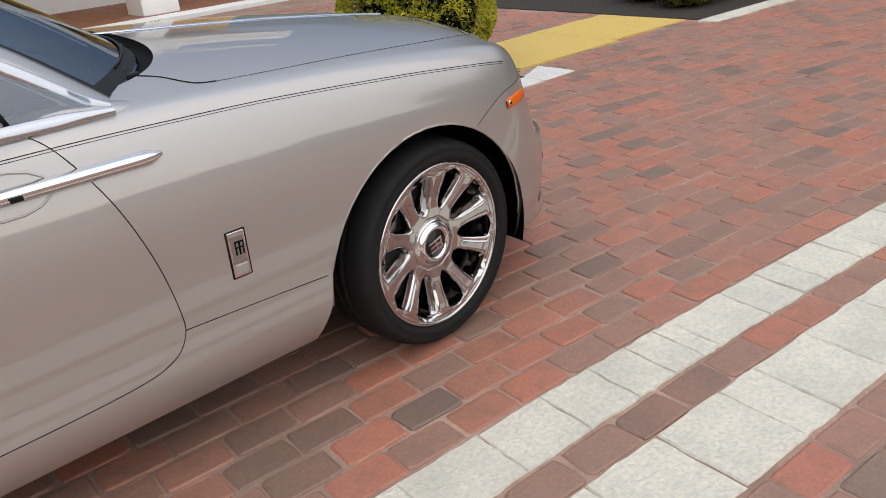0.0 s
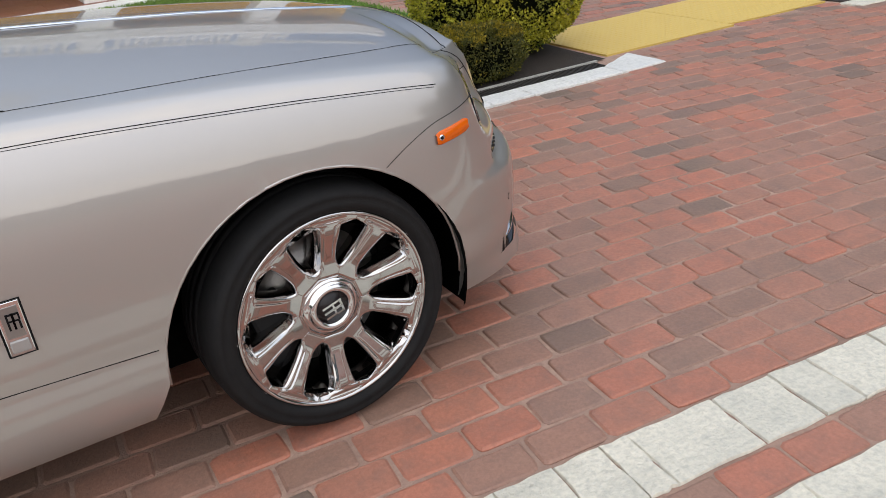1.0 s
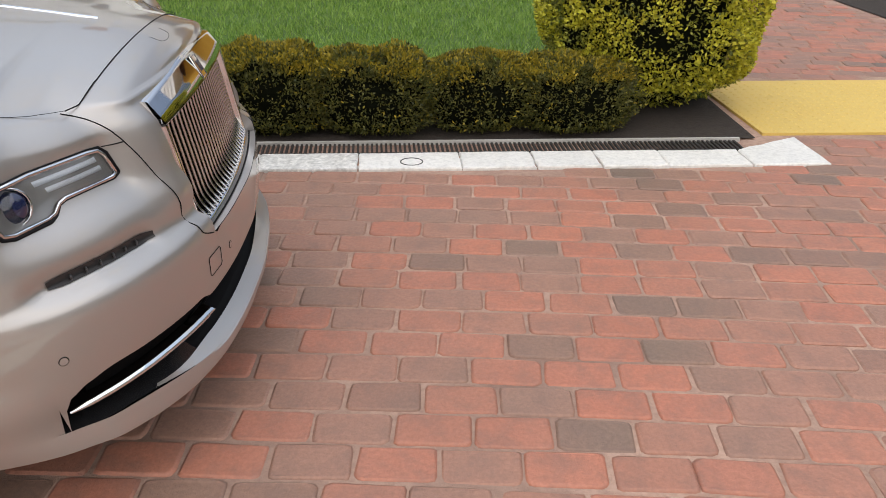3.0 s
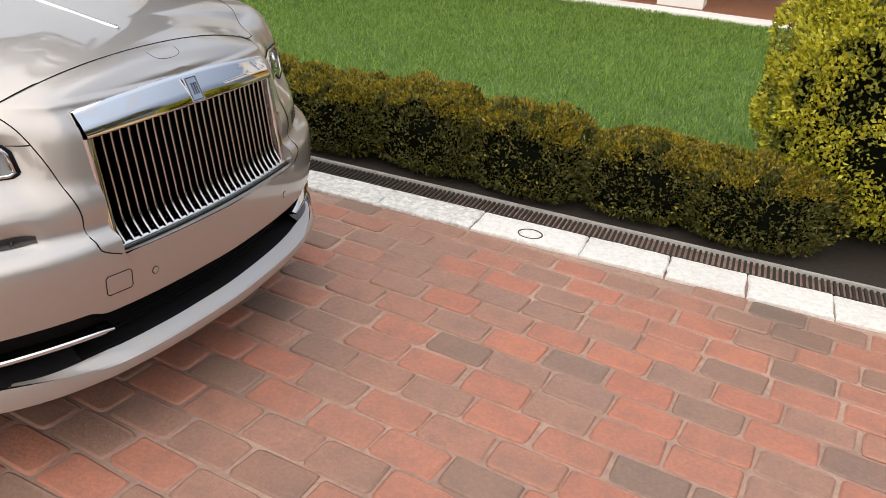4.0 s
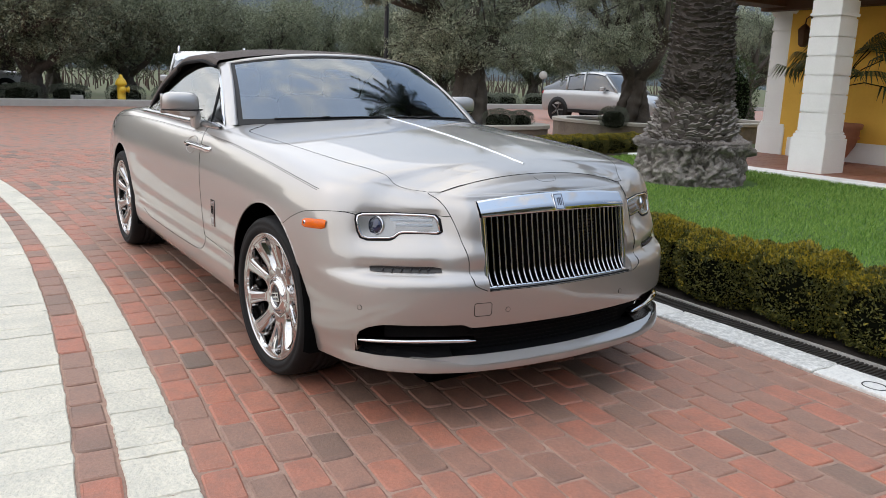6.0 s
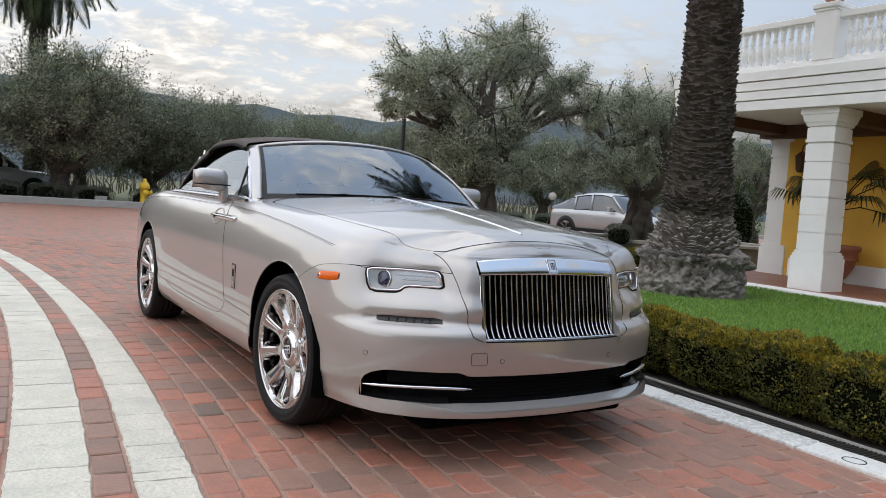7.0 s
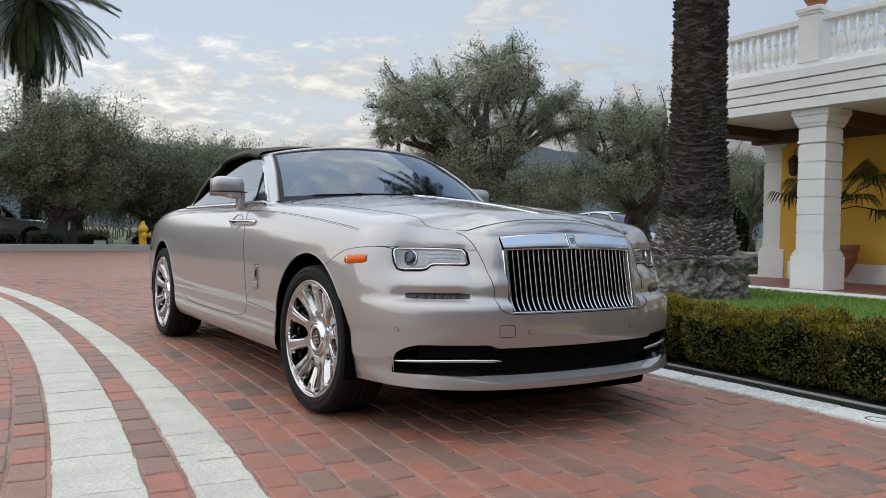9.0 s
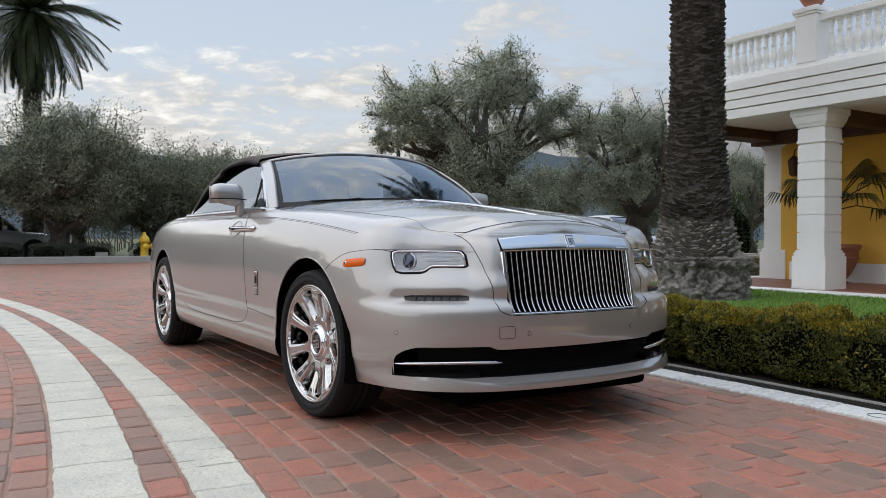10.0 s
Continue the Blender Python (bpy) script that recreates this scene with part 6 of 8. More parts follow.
def build_shell():
    verts, faces, gone = [], [], []
    nv = len(LEVELS) + len(ZFIX) + len(TOPS)
    rings = {}
    cols = [column(i) for i in range(len(RING))]
    for side in (-1, 1):
        idx = []
        for i in range(len(RING)):
            if side == 1 and i == 0:
                idx.append(rings[-1][0])
                continue
            row = []
            for z in cols[i]:
                row.append(len(verts))
                verts.append(skin_i(i, z, side))
            idx.append(row)
        rings[side] = idx
        for i in range(len(RING) - 1):
            for j in range(nv - 1):
                q = (idx[i][j], idx[i + 1][j], idx[i + 1][j + 1], idx[i][j + 1])
                c = sum((Vector(verts[k]) for k in q), Vector()) / 4
                kind = ""
                if RING_N[i].x > 0.28 and inlet(c.y, c.z):
                    kind = "inlet"
                elif c.x > 0.7 and abs(c.y) < 0.388 and 0.553 < c.z < grille_top(c.y):
                    kind = "grille"
                elif abs(RING_N[i].x) < 0.6 and arch_edge(c.x, c.z, AX_F)[0] < 0:
                    kind = "front"
                elif abs(RING_N[i].x) < 0.6 and arch_edge(c.x, c.z, AX_R)[0] < 0:
                    kind = "rear"
                if kind:
                    gone.append((kind, q))
                else:
                    faces.append(q if side == -1 else q[::-1])
    # top skin across from shoulder to shoulder
    NT = 44
    top = []
    for i in range(len(RING)):
        a, b = verts[rings[-1][i][-1]], verts[rings[1][i][-1]]
        row = [rings[-1][i][-1]]
        zc = max(z_centre(a.x), a.z)
        for k in range(1, NT):
            t = k / NT * 2 - 1
            row.append(len(verts))
            verts.append(Vector((a.x, t * abs(a.y), a.z + (zc - a.z) * (1 - abs(t) ** 2.2))))
        row.append(rings[1][i][-1])
        top.append(row)
    for i in range(len(RING) - 1):
        for k in range(NT):
            q = (top[i][k], top[i][k + 1], top[i + 1][k + 1], top[i + 1][k])
            c = sum((Vector(verts[n]) for n in q), Vector()) / 4
            if -2.45 < c.x < -1.15 and abs(c.y) < 0.735:
                continue
            if c.x >= -1.15 and cowl_scale(c.x, c.y) < 1.0:
                gone.append(("cowl", q))
                continue
            faces.append(q[::-1])
    # even out the surface, its open edges held
    co = np.array([tuple(v) for v in verts])
    count = {}
    for f in faces:
        for a, b in zip(f, f[1:] + f[:1]):
            count[(min(a, b), max(a, b))] = count.get((min(a, b), max(a, b)), 0) + 1
    hold = {k for e, n in count.items() if n == 1 for k in e}
    E = np.array(list(count))
    inner = np.array([k for k in range(len(verts)) if k not in hold])
    deg = np.zeros(len(verts))
    np.add.at(deg, E[:, 0], 1); np.add.at(deg, E[:, 1], 1)
    for _ in range(1):
        s = np.zeros_like(co)
        np.add.at(s, E[:, 0], co[E[:, 1]]); np.add.at(s, E[:, 1], co[E[:, 0]])
        ok = inner[deg[inner] > 0]
        co[ok] = 0.5 * co[ok] + 0.5 * s[ok] / deg[ok, None]
    verts = [Vector(c) for c in co]
    # draw the edges of the openings on to clean curves
    used = {k for f in faces for k in f}
    for kind, q in gone:
        for k in q:
            if k not in used:
                continue
            v = verts[k]
            if kind in ("front", "rear"):
                d, (ex, ez) = arch_edge(v.x, v.z, AX_F if kind == "front" else AX_R)
                verts[k] = Vector((ex, v.y, max(ez, z_bottom(ex))))
            elif kind == "inlet":
                a = abs(v.y)
                top, foot = inlet_top(a), inlet_foot(a)
                verts[k] = Vector((v.x, v.y, top if abs(v.z - top) < abs(v.z - foot) else foot))
            elif kind == "cowl":
                c = cowl_scale(v.x, v.y)
                w = top_at(-1.15 + (v.x + 1.15) / c, v.y / c)
                verts[k] = Vector((w.x, w.y, w.z - 0.001))
            elif kind == "grille" and v.z > 0.862 and abs(v.y) < 0.38:
                verts[k] = Vector((v.x, v.y, grille_top(v.y)))
            elif kind == "grille" and abs(abs(v.y) - 0.388) < 0.03:
                verts[k] = Vector((v.x, math.copysign(0.388, v.y), v.z))
    used = sorted(used)
    remap = {k: n for n, k in enumerate(used)}
    return [verts[k] for k in used], [tuple(remap[k] for k in f) for f in faces]


sv, sf = build_shell()
body = add_mesh("body", sv, sf, PAINT, car, smooth=True)


def front_at(y, z, out=0.0):
    """The place on the nose at a given y and height."""
    side = -1 if y < 0 else 1
    lo, hi = 0, FRONT_END
    while hi - lo > 1:
        mid = (lo + hi) // 2
        if abs(skin_i(mid, z, side).y) < abs(y):
            lo = mid
        else:
            hi = mid
    p, q = skin_i(lo, z, side), skin_i(hi, z, side)
    t = min(max((abs(y) - abs(p.y)) / max(abs(q.y) - abs(p.y), 1e-6), 0), 1)
    n = RING_N[hi]
    return p.lerp(q, t) + out * Vector((n.x, side * n.y, 0.25 if z > 0.62 else 0.0)).normalized()


def side_at(x, z, out=0.0, side=-1):
    """The place on the flank at a given x and height."""
    lo, hi = 0, len(RING) - 1
    while hi - lo > 1:
        mid = (lo + hi) // 2
        if skin_i(mid, z, side).x > x:
            lo = mid
        else:
            hi = mid
    p, q = skin_i(lo, z, side), skin_i(hi, z, side)
    t = min(max((p.x - x) / max(p.x - q.x, 1e-6), 0), 1)
    n = RING_N[hi]
    return p.lerp(q, t) + out * Vector((n.x, side * n.y, 0))


def line_pts(keys, n):
    """Even points on a smooth open curve through keys."""
    P = [Vector(k) for k in keys]
    P = [2 * P[0] - P[1]] + P + [2 * P[-1] - P[-2]]
    out = []
    for i in range(1, len(P) - 2):
        a, b, c, d = P[i - 1], P[i], P[i + 1], P[i + 2]
        for k in range(n):
            t = k / n
            out.append(0.5 * ((2 * b) + (c - a) * t + (2 * a - 5 * b + 4 * c - d) * t * t + (3 * b - a - 3 * c + d) * t ** 3))
    out.append(P[-2])
    return out


def seam(name, keys, on, r=0.0021, n=10, material=None, out=0.0):
    pts = [on(p[0], p[1], out) for p in [(q.x, q.y) for q in line_pts([(k[0], k[1], 0) for k in keys], n)]]
    return tube(name, pts, r, material or SEAM, body, n=5)


for side in (-1, 1):
    def flank(x, z, out, side=side):
        return side_at(x, z, out, side)

    def bonnet(x, y, out, side=side):
        return top_at(x, side * y, out)

    def nose(y, z, out, side=side):
        return front_at(side * y, z, out)

    seam("door_seam", [(-1.20, 1.062), (-1.13, 1.04), (-1.075, 0.97), (-1.015, 0.85), (-0.963, 0.69), (-0.933, 0.53), (-0.936, 0.454), (-0.985, 0.401), (-1.105, 0.374), (-1.42, 0.364), (-1.9, 0.362), (-2.25, 0.370), (-2.4, 0.40)], flank, 0.0015)
    seam("wing_seam", [(0.206, 0.743), (0.28, 0.783), (0.37, 0.818), (0.45, 0.831), (0.52, 0.838), (0.60, 0.838)], flank, 0.0011)
    seam("sill_seam", [(-0.93, 0.475), (-0.7, 0.463), (-0.47, 0.450)], flank, 0.0016)
    seam("coach_line", [(-3.6, 0.973), (-3.0, 1.006), (-2.4, 1.018), (-1.6, 1.016), (-1.1, 1.016), (-0.8, 1.010), (-0.5, 0.998), (-0.1, 0.970), (0.1, 0.952), (0.3, 0.930), (0.42, 0.913)], flank, 0.0013, 14)
    seam("coach_line", [(-3.6, 0.967), (-3.0, 1.000), (-2.4, 1.012), (-1.6, 1.010), (-1.1, 1.010), (-0.8, 1.004), (-0.5, 0.992), (-0.1, 0.964), (0.1, 0.946), (0.3, 0.924), (0.41, 0.908)], flank, 0.0009, 14)
    seam("bonnet_seam", [(0.672, 0.53), (0.53, 0.632), (0.34, 0.705), (0.12, 0.75), (-0.1, 0.775), (-0.4, 0.797), (-0.62, 0.80)], bonnet, 0.0007)
    seam("cowl_seam", [(-0.62, 0.80), (-0.67, 0.79), (-0.70, 0.755), (-0.73, 0.70), (-0.775, 0.655)], bonnet, 0.0022)
    seam("nose_seam", [(0.524, 0.908), (0.503, 0.885), (0.486, 0.838), (0.466, 0.757), (0.453, 0.673), (0.448, 0.61), (0.447, 0.582), (0.430, 0.568), (0.397, 0.554)], nose, 0.0017)
    seam("lamp_seam", [(0.86, 0.839), (0.83, 0.836), (0.803, 0.829)], nose, 0.0016)
    seam("lamp_seam", [(0.515, 0.829), (0.50, 0.828), (0.485, 0.829)], nose, 0.0016)
seam("bonnet_front_seam", [(0.672, 0.53), (0.684, 0.49), (0.694, 0.40), (0.704, 0.28), (0.71, 0.15), (0.712, 0.0), (0.71, -0.15), (0.704, -0.28), (0.694, -0.40), (0.684, -0.49), (0.672, -0.53)], top_at, 0.0016)
seam("emblem_flap_seam", [(0.74, 0.055), (0.765, 0.045), (0.772, 0.0), (0.765, -0.045), (0.74, -0.055)], top_at, 0.0007)

# bright spear along the bonnet
sp = [top_at(x, 0, 0.001) for x in (0.60, 0.59, 0.3, 0.0, -0.3, -0.6, -0.64)]
sv2 = []
for i, p in enumerate(sp):
    w = 0.004 if i in (0, len(sp) - 1) else 0.011
    for dy, dz in ((-w, 0.0), (-w * 0.6, 0.0035), (0, 0.005), (w * 0.6, 0.0035), (w, 0.0)):
        sv2.append((p.x, dy, p.z + dz))
add_mesh("bonnet_spear", sv2, grid_faces(len(sp), 5), CHROME, car, "bright metal spear along the bonnet", True)

# wheel housings and the dark space behind the front
for xc in (AX_F, AX_R):
    for side in (-1, 1):
        lv, lf = [], []
        angs = [-15 + 196 * k / 28 for k in range(29)]
        for y in (0.965, 0.945, 0.60, 0.48):
            for a in angs:
                r = ARCH + (0.0 if y > 0.95 else 0.02)
                lv.append((xc + r * math.cos(radians(a)), side * (y - 0.01), AX_Z + r * math.sin(radians(a))))
        lf = grid_faces(4, 29)
        nb = len(lv)
        for a in angs:
            lv.append((xc + 0.03 * math.cos(radians(a)), side * 0.47, AX_Z + 0.03 * math.sin(radians(a))))
        for k in range(28):
            lf.append((3 * 29 + k, 3 * 29 + k + 1, nb + k + 1, nb + k))
        add_mesh("wheel_housing", lv, lf, VOID, body, "black inner wheel housing", True)
        # rolled lip of the opening
        lip = []
        for a in angs[2:]:
            ca, sa = math.cos(radians(a)), math.sin(radians(a))
            x, z = xc + ARCH * ca, AX_Z + ARCH * sa
            lip.append(side_at(x, max(z, 0.27), -0.003, side))
        tube("arch_lip", lip, 0.0045, PAINT, body, n=6)

GLOSS = mat("gloss_dark_panel", (0.012, 0.012, 0.013), 0.12, spec=0.5)
LAMP_GREY = mat("lamp_reflector", (0.24, 0.26, 0.29), 0.2, 0.8, vary=0.4, scale=60, color2=(0.08, 0.085, 0.095))
SMOKED = mat("smoked_lens", (0.022, 0.021, 0.021), 0.25, spec=0.4)
CELL = mat("dark_lamp_cell", (0.06, 0.06, 0.063), 0.3, 0.3)

# underside, lowered and widened out of view to block light below the car
box("underbody", -4.1, 0.78, -0.58, 0.58, 0.145, 0.30, VOID, body, 0.03)
for side in (-1, 1):
    box("underbody", -2.62, -0.56, side * 0.80 if side < 0 else 0.5, side * 0.5 if side < 0 else 0.80, 0.175, 0.27, VOID, body, 0.02)

# unseen tray added behind the bumper lip to deepen the shade under it
box("undertray", 0.44, 0.62, -0.56, 0.56, 0.18, 0.222, VOID, body, 0.02)
# lower air opening: dark recess, mesh, bright blades
rv = []
ys = [-0.835 + 1.67 * k / 60 for k in range(61)]
for y in ys:
    q0, q1 = front_at(y, inlet_foot(abs(y)) - 0.012, -0.006), front_at(y, 0.425 if abs(y) > 0.47 else 0.395, -0.004)
    b = front_at(y * 0.93, 0.36, -0.10)
    for p in (q0, (q0.x - 0.07, q0.y * 0.97, 0.275), (b.x, b.y, 0.28), (b.x, b.y, 0.42), (q1.x - 0.05, q1.y * 0.97, q1.z - 0.004), q1):
        rv.append(p)
inlet_ob = add_mesh("lower_air_inlet", rv, grid_faces(61, 6), SEAM, body, "black lower air inlet")
shelf = []
for y in [-0.68 + 1.36 * k / 60 for k in range(61)]:
    q = front_at(y, inlet_foot(abs(y)) - 0.003, -0.002)
    d = 0.042 * (0.04 + 0.96 * step(0.68, 0.44, abs(y)))
    shelf += [q, Vector((q.x - 0.4 * d, q.y * 0.99, q.z + 0.2 * d)), Vector((q.x - d, q.y * 0.975, q.z + 0.62 * d))]
add_mesh("inlet_shelf", shelf, grid_faces(61, 3), PAINT, inlet_ob, "painted shelf of the bumper lip", True)
for k in range(7):
    z = 0.30 + 0.0165 * k
    tube("inlet_mesh_bar", [front_at(y, z, -0.075) for y in [-0.44 + 0.88 * i / 16 for i in range(17)]], 0.0024, SEAM, inlet_ob, n=4)
for side in (-1, 1):
    pts = [front_at(side * y, 0.350 + 0.004 * math.sin(i * 0.3), -0.004) for i, y in enumerate([0.432 + 0.402 * k / 12 for k in range(13)])]
    bv, bf = [], []
    for i, p in enumerate(pts):
        d = 0.03
        f = 0.3 if i in (0, 12) else 1.0
        n = Vector((p.x + 0.3, p.y * 0.9, 0)).normalized()
        for out, z in ((-d, -0.007), (0.004, -0.006 * f), (0.007, 0.0), (0.004, 0.007 * f), (-d, 0.010)):
            bv.append((p.x + n.x * out, p.y + n.y * out, p.z + z))
    add_mesh("chrome_blade", bv, grid_faces(13, 5), CHROME, inlet_ob, "bright chrome blade", True)
    # glossy dark slope from the bumper lip up to the blade
    gp = []
    for k in range(21):
        y = 0.52 + 0.311 * k / 20
        lo, hi2 = front_at(side * y, inlet_foot(y) - 0.003, -0.002), front_at(side * y, 0.312, -0.065)
        for t in range(6):
            p = lo.lerp(hi2, t / 5)
            gp.append(p + Vector((-0.004, 0, -0.003)) * math.sin(math.pi * t / 5))
    add_mesh("inlet_slope", gp, grid_faces(21, 6), GLOSS, inlet_ob, "glossy dark slope under the blade", True)
    # daytime lamp slot under the headlamp
    dv = []
    dy = [0.548 + 0.232 * k / 20 for k in range(21)]
    for k, y in enumerate(dy):
        h = min(1.0, (k + 0.15) / 2.5, (20.15 - k) / 2.5)
        for z, o in ((0.637 + 0.003 * h, 0.004), (0.633 + 0.003 * h, 0.004), (0.628, 0.004), (0.624 - 0.002 * h, 0.005), (0.622 - 0.003 * h, 0.006)):
            dv.append(front_at(side * y, z, o))
    slot = add_mesh("lamp_slot", dv, grid_faces(21, 5), SMOKED, body, "smoked lamp slot", True)
    for k in range(6):
        y = 0.585 + 0.03 * k
        p = front_at(side * y, 0.629, 0.003)
        bm = bmesh.new()
        box_bm(bm, -0.002, 0.002, -0.0125, 0.0125, -0.0045, 0.0045, 0.001, Matrix.Translation(p) @ Matrix.Rotation(-side * 0.5, 4, "Z"))
        part("lamp_cell", bm, CELL, slot, "small dark lamp cell")
    # parking sensors
    for y, z in ((0.307, 0.473), (0.835, 0.484)):
        p = front_at(side * y, z, 0.0005)
        nn = (front_at(side * y, z, 0.01) - p).normalized()
        tm = Matrix.Translation(p) @ nn.to_track_quat("Z", "Y").to_matrix().to_4x4()
        lathe("parking_sensor", [(0.0105, -0.002), (0.0105, 0.0006), (0.0092, 0.0008)], SEAM, body, 16, tm)
        lathe("parking_sensor", [(0.0088, -0.002), (0.0088, 0.0010), (0.0001, 0.0011)], PAINT, body, 16, tm, smooth=False)
# tow hook cover
tw = [front_at(-0.414 + dx, 0.481 + dz, 0.0006) for dx, dz in ((-0.036, -0.02), (-0.036, 0.02), (-0.03, 0.026), (0.03, 0.026), (0.036, 0.02), (0.036, -0.02), (0.03, -0.026), (-0.03, -0.026), (-0.036, -0.02))]
tube("tow_cover_seam", tw, 0.0012, SEAM, body, 5)


# ---- grille ----
def grille_pt(y, z):
    """Face of the radiator grille: leans back, and the top band more so, with a gentle bow."""
    z_band = 0.829
    if z <= z_band:
        x = 0.884 - (z - 0.556) * (0.884 - 0.834) / (z_band - 0.556)
    else:
        x = 0.834 - (z - z_band) * 0.5
    return Vector((x + 0.028 * (1 - (y / 0.39) ** 2), y, z))


def top_edge(y):
    return 0.886 + 0.023 * (1 - (y / 0.39) ** 2)


def band_edge(y):
    return 0.829 + 0.008 * (1 - (y / 0.39) ** 2)


gv, gf = [], []
ys = [-0.385 + 0.77 * k / 40 for k in range(41)]
for y in ys:
    t, b = top_edge(y), band_edge(y)
    for z, ox, oz in ((t, -0.03, 0.004), (t, -0.004, 0.002), (t, 0, -0.004), (t - (t - b) * 0.5, 0.004, 0), (b, 0.004, 0.006), (b, 0.001, 0.0), (b, -0.02, -0.002)):
        p = grille_pt(y, z)
        gv.append((p.x + ox, p.y, p.z + oz))
grille = add_mesh("grille_band", gv, grid_faces(41, 7), CHROME, car, "mirror-polished chrome grille head", True)
for side in (-1, 1):
    fv = []
    zs3 = [0.552 + (0.83 - 0.552) * k / 8 for k in range(9)]
    for z in zs3:
        p = grille_pt(side * 0.385, z)
        for oy, ox in ((0.006, -0.03), (0.005, -0.002), (0.0, 0.003), (-0.012, 0.003), (-0.016, -0.002), (-0.017, -0.06)):
            fv.append((p.x + ox, p.y + side * oy, z))
    add_mesh("grille_frame_side", fv, grid_faces(9, 6), CHROME, grille, "", True)
bv = []
for y in ys:
    p = grille_pt(y, 0.556)
    for oz, ox in ((-0.008, -0.03), (-0.007, 0.0), (-0.003, 0.005), (0.003, 0.004), (0.006, -0.004), (0.007, -0.05)):
        bv.append((p.x + ox, y, p.z + oz))
add_mesh("grille_frame_foot", bv, grid_faces(41, 6), CHROME, grille, "", True)
box("grille_back", 0.70, 0.72, -0.385, 0.385, 0.54, 0.86, BLACK, grille, 0.004, "black radiator behind the vanes")
for k in range(4):
    for j in range(9):
        y, z = 0.10 + 0.028 * k, 0.66 + 0.016 * j
        box("sensor_slot", 0.795, 0.80, y - 0.007, y + 0.007, z, z + 0.007, mat("sensor_grey", (0.05, 0.05, 0.05), 0.4) if (k, j) == (0, 0) else bpy.data.materials["sensor_grey"], grille, 0.0)
NV = 27
for k in range(NV):
    y = -0.357 + 0.714 * k / (NV - 1)
    vv = []
    zz = [0.565, 0.569, 0.575, 0.582, 0.592, 0.602, 0.613, 0.625, 0.65, 0.72, 0.80, 0.84]
    for i, z in enumerate(zz):
        p = grille_pt(y, min(z, 0.829))
        curl = 0.0 if z > 0.625 else 0.022 * (1 - (z - 0.565) / 0.06) ** 2
        back = -0.016
        for oy, ox in ((-0.0024, -0.034), (-0.0039, -0.008), (-0.0037, -0.004), (-0.0029, -0.0013), (-0.0011, 0.0), (0.0011, 0.0), (0.0029, -0.0013), (0.0037, -0.004), (0.0039, -0.008), (0.0024, -0.034)):
            vv.append((p.x + back + ox + curl, y + oy, z))
    add_mesh("grille_vane", vv, grid_faces(len(zz), 10), VANE, grille, "", True)
# painted cheeks from the nose in to the grille
for side in (-1, 1):
    cv = []
    for k in range(25):
        z = 0.545 + 0.345 * k / 24
        q, g = front_at(side * 0.389, z, -0.0015), grille_pt(side * 0.385, z)
        cv += [Vector((max(q.x, g.x - 0.004) if z < 0.60 else q.x, side * 0.3895, z)), Vector((g.x - 0.006, side * 0.389, z)), Vector((g.x - 0.07, side * 0.389, z))]
    add_mesh("grille_cheek", cv, grid_faces(25, 3), PAINT, body, "", True)
# painted ledge from the bumper in to the grille foot
lv = []
for y in ys:
    q, g = front_at(y, 0.5535, -0.001), grille_pt(y, 0.548)
    lv += [q, Vector((min(q.x, g.x + 0.012), y, 0.549)), Vector((g.x - 0.02, y, 0.545))]
add_mesh("bumper_ledge", lv, grid_faces(41, 3), PAINT, body, "", True)
tube("grille_foot_seam", [(min(front_at(y, 0.5535).x, grille_pt(y, 0.548).x + 0.012), y, 0.5505) for y in [-0.395 + 0.79 * k / 20 for k in range(21)]], 0.0028, SEAM, body, 5)
# badge plate on the grille head
bm = bmesh.new()
pm = grille_pt(0, 0.872)
tilt = Matrix.Translation(pm + Vector((0.004, 0, 0.002))) @ Matrix.Rotation(radians(-27), 4, "Y")
box_bm(bm, -0.002, 0.002, -0.026, 0.026, -0.036, 0.036, 0.0015, tilt)
badge = part("grille_badge", bm, CHROME, grille, "small bright badge plate")
BLUE = mat("badge_enamel", (0.02, 0.025, 0.06), 0.3, coat=1.0)


def badge_bars(parent, m, s=1.0, material=None):
    """Two interlaced upright marks with a crossbar, as plain strokes."""
    for y0 in (-0.006, 0.003):
        bm = bmesh.new()
        box_bm(bm, 0.0015, 0.0032, y0 * s - 0.0017 * s, y0 * s + 0.0017 * s, -0.016 * s, 0.016 * s, 0, m)
        box_bm(bm, 0.0015, 0.0032, y0 * s, (y0 + 0.010) * s, 0.012 * s, 0.0155 * s, 0, m)
        box_bm(bm, 0.0015, 0.0032, (y0 + 0.0085) * s, (y0 + 0.0115) * s, 0.002 * s, 0.0155 * s, 0, m)
        box_bm(bm, 0.0015, 0.0032, y0 * s, (y0 + 0.010) * s, -0.0005 * s, 0.0025 * s, 0, m)
        box_bm(bm, 0.0015, 0.0032, (y0 + 0.007) * s, (y0 + 0.0105) * s, -0.016 * s, 0.0 * s, 0, m)
        part("badge_mark", bm, material or BLUE, parent)


badge_bars(badge, tilt)
for z in (-0.031, 0.031):
    bm = bmesh.new(); box_bm(bm, 0.0015, 0.003, -0.021, 0.021, z - 0.0012, z + 0.0012, 0, tilt); part("badge_edge", bm, BLUE, badge)
for y in (-0.021, 0.021):
    bm = bmesh.new(); box_bm(bm, 0.0015, 0.003, y - 0.001, y + 0.001, -0.031, 0.031, 0, tilt); part("badge_edge", bm, BLUE, badge)

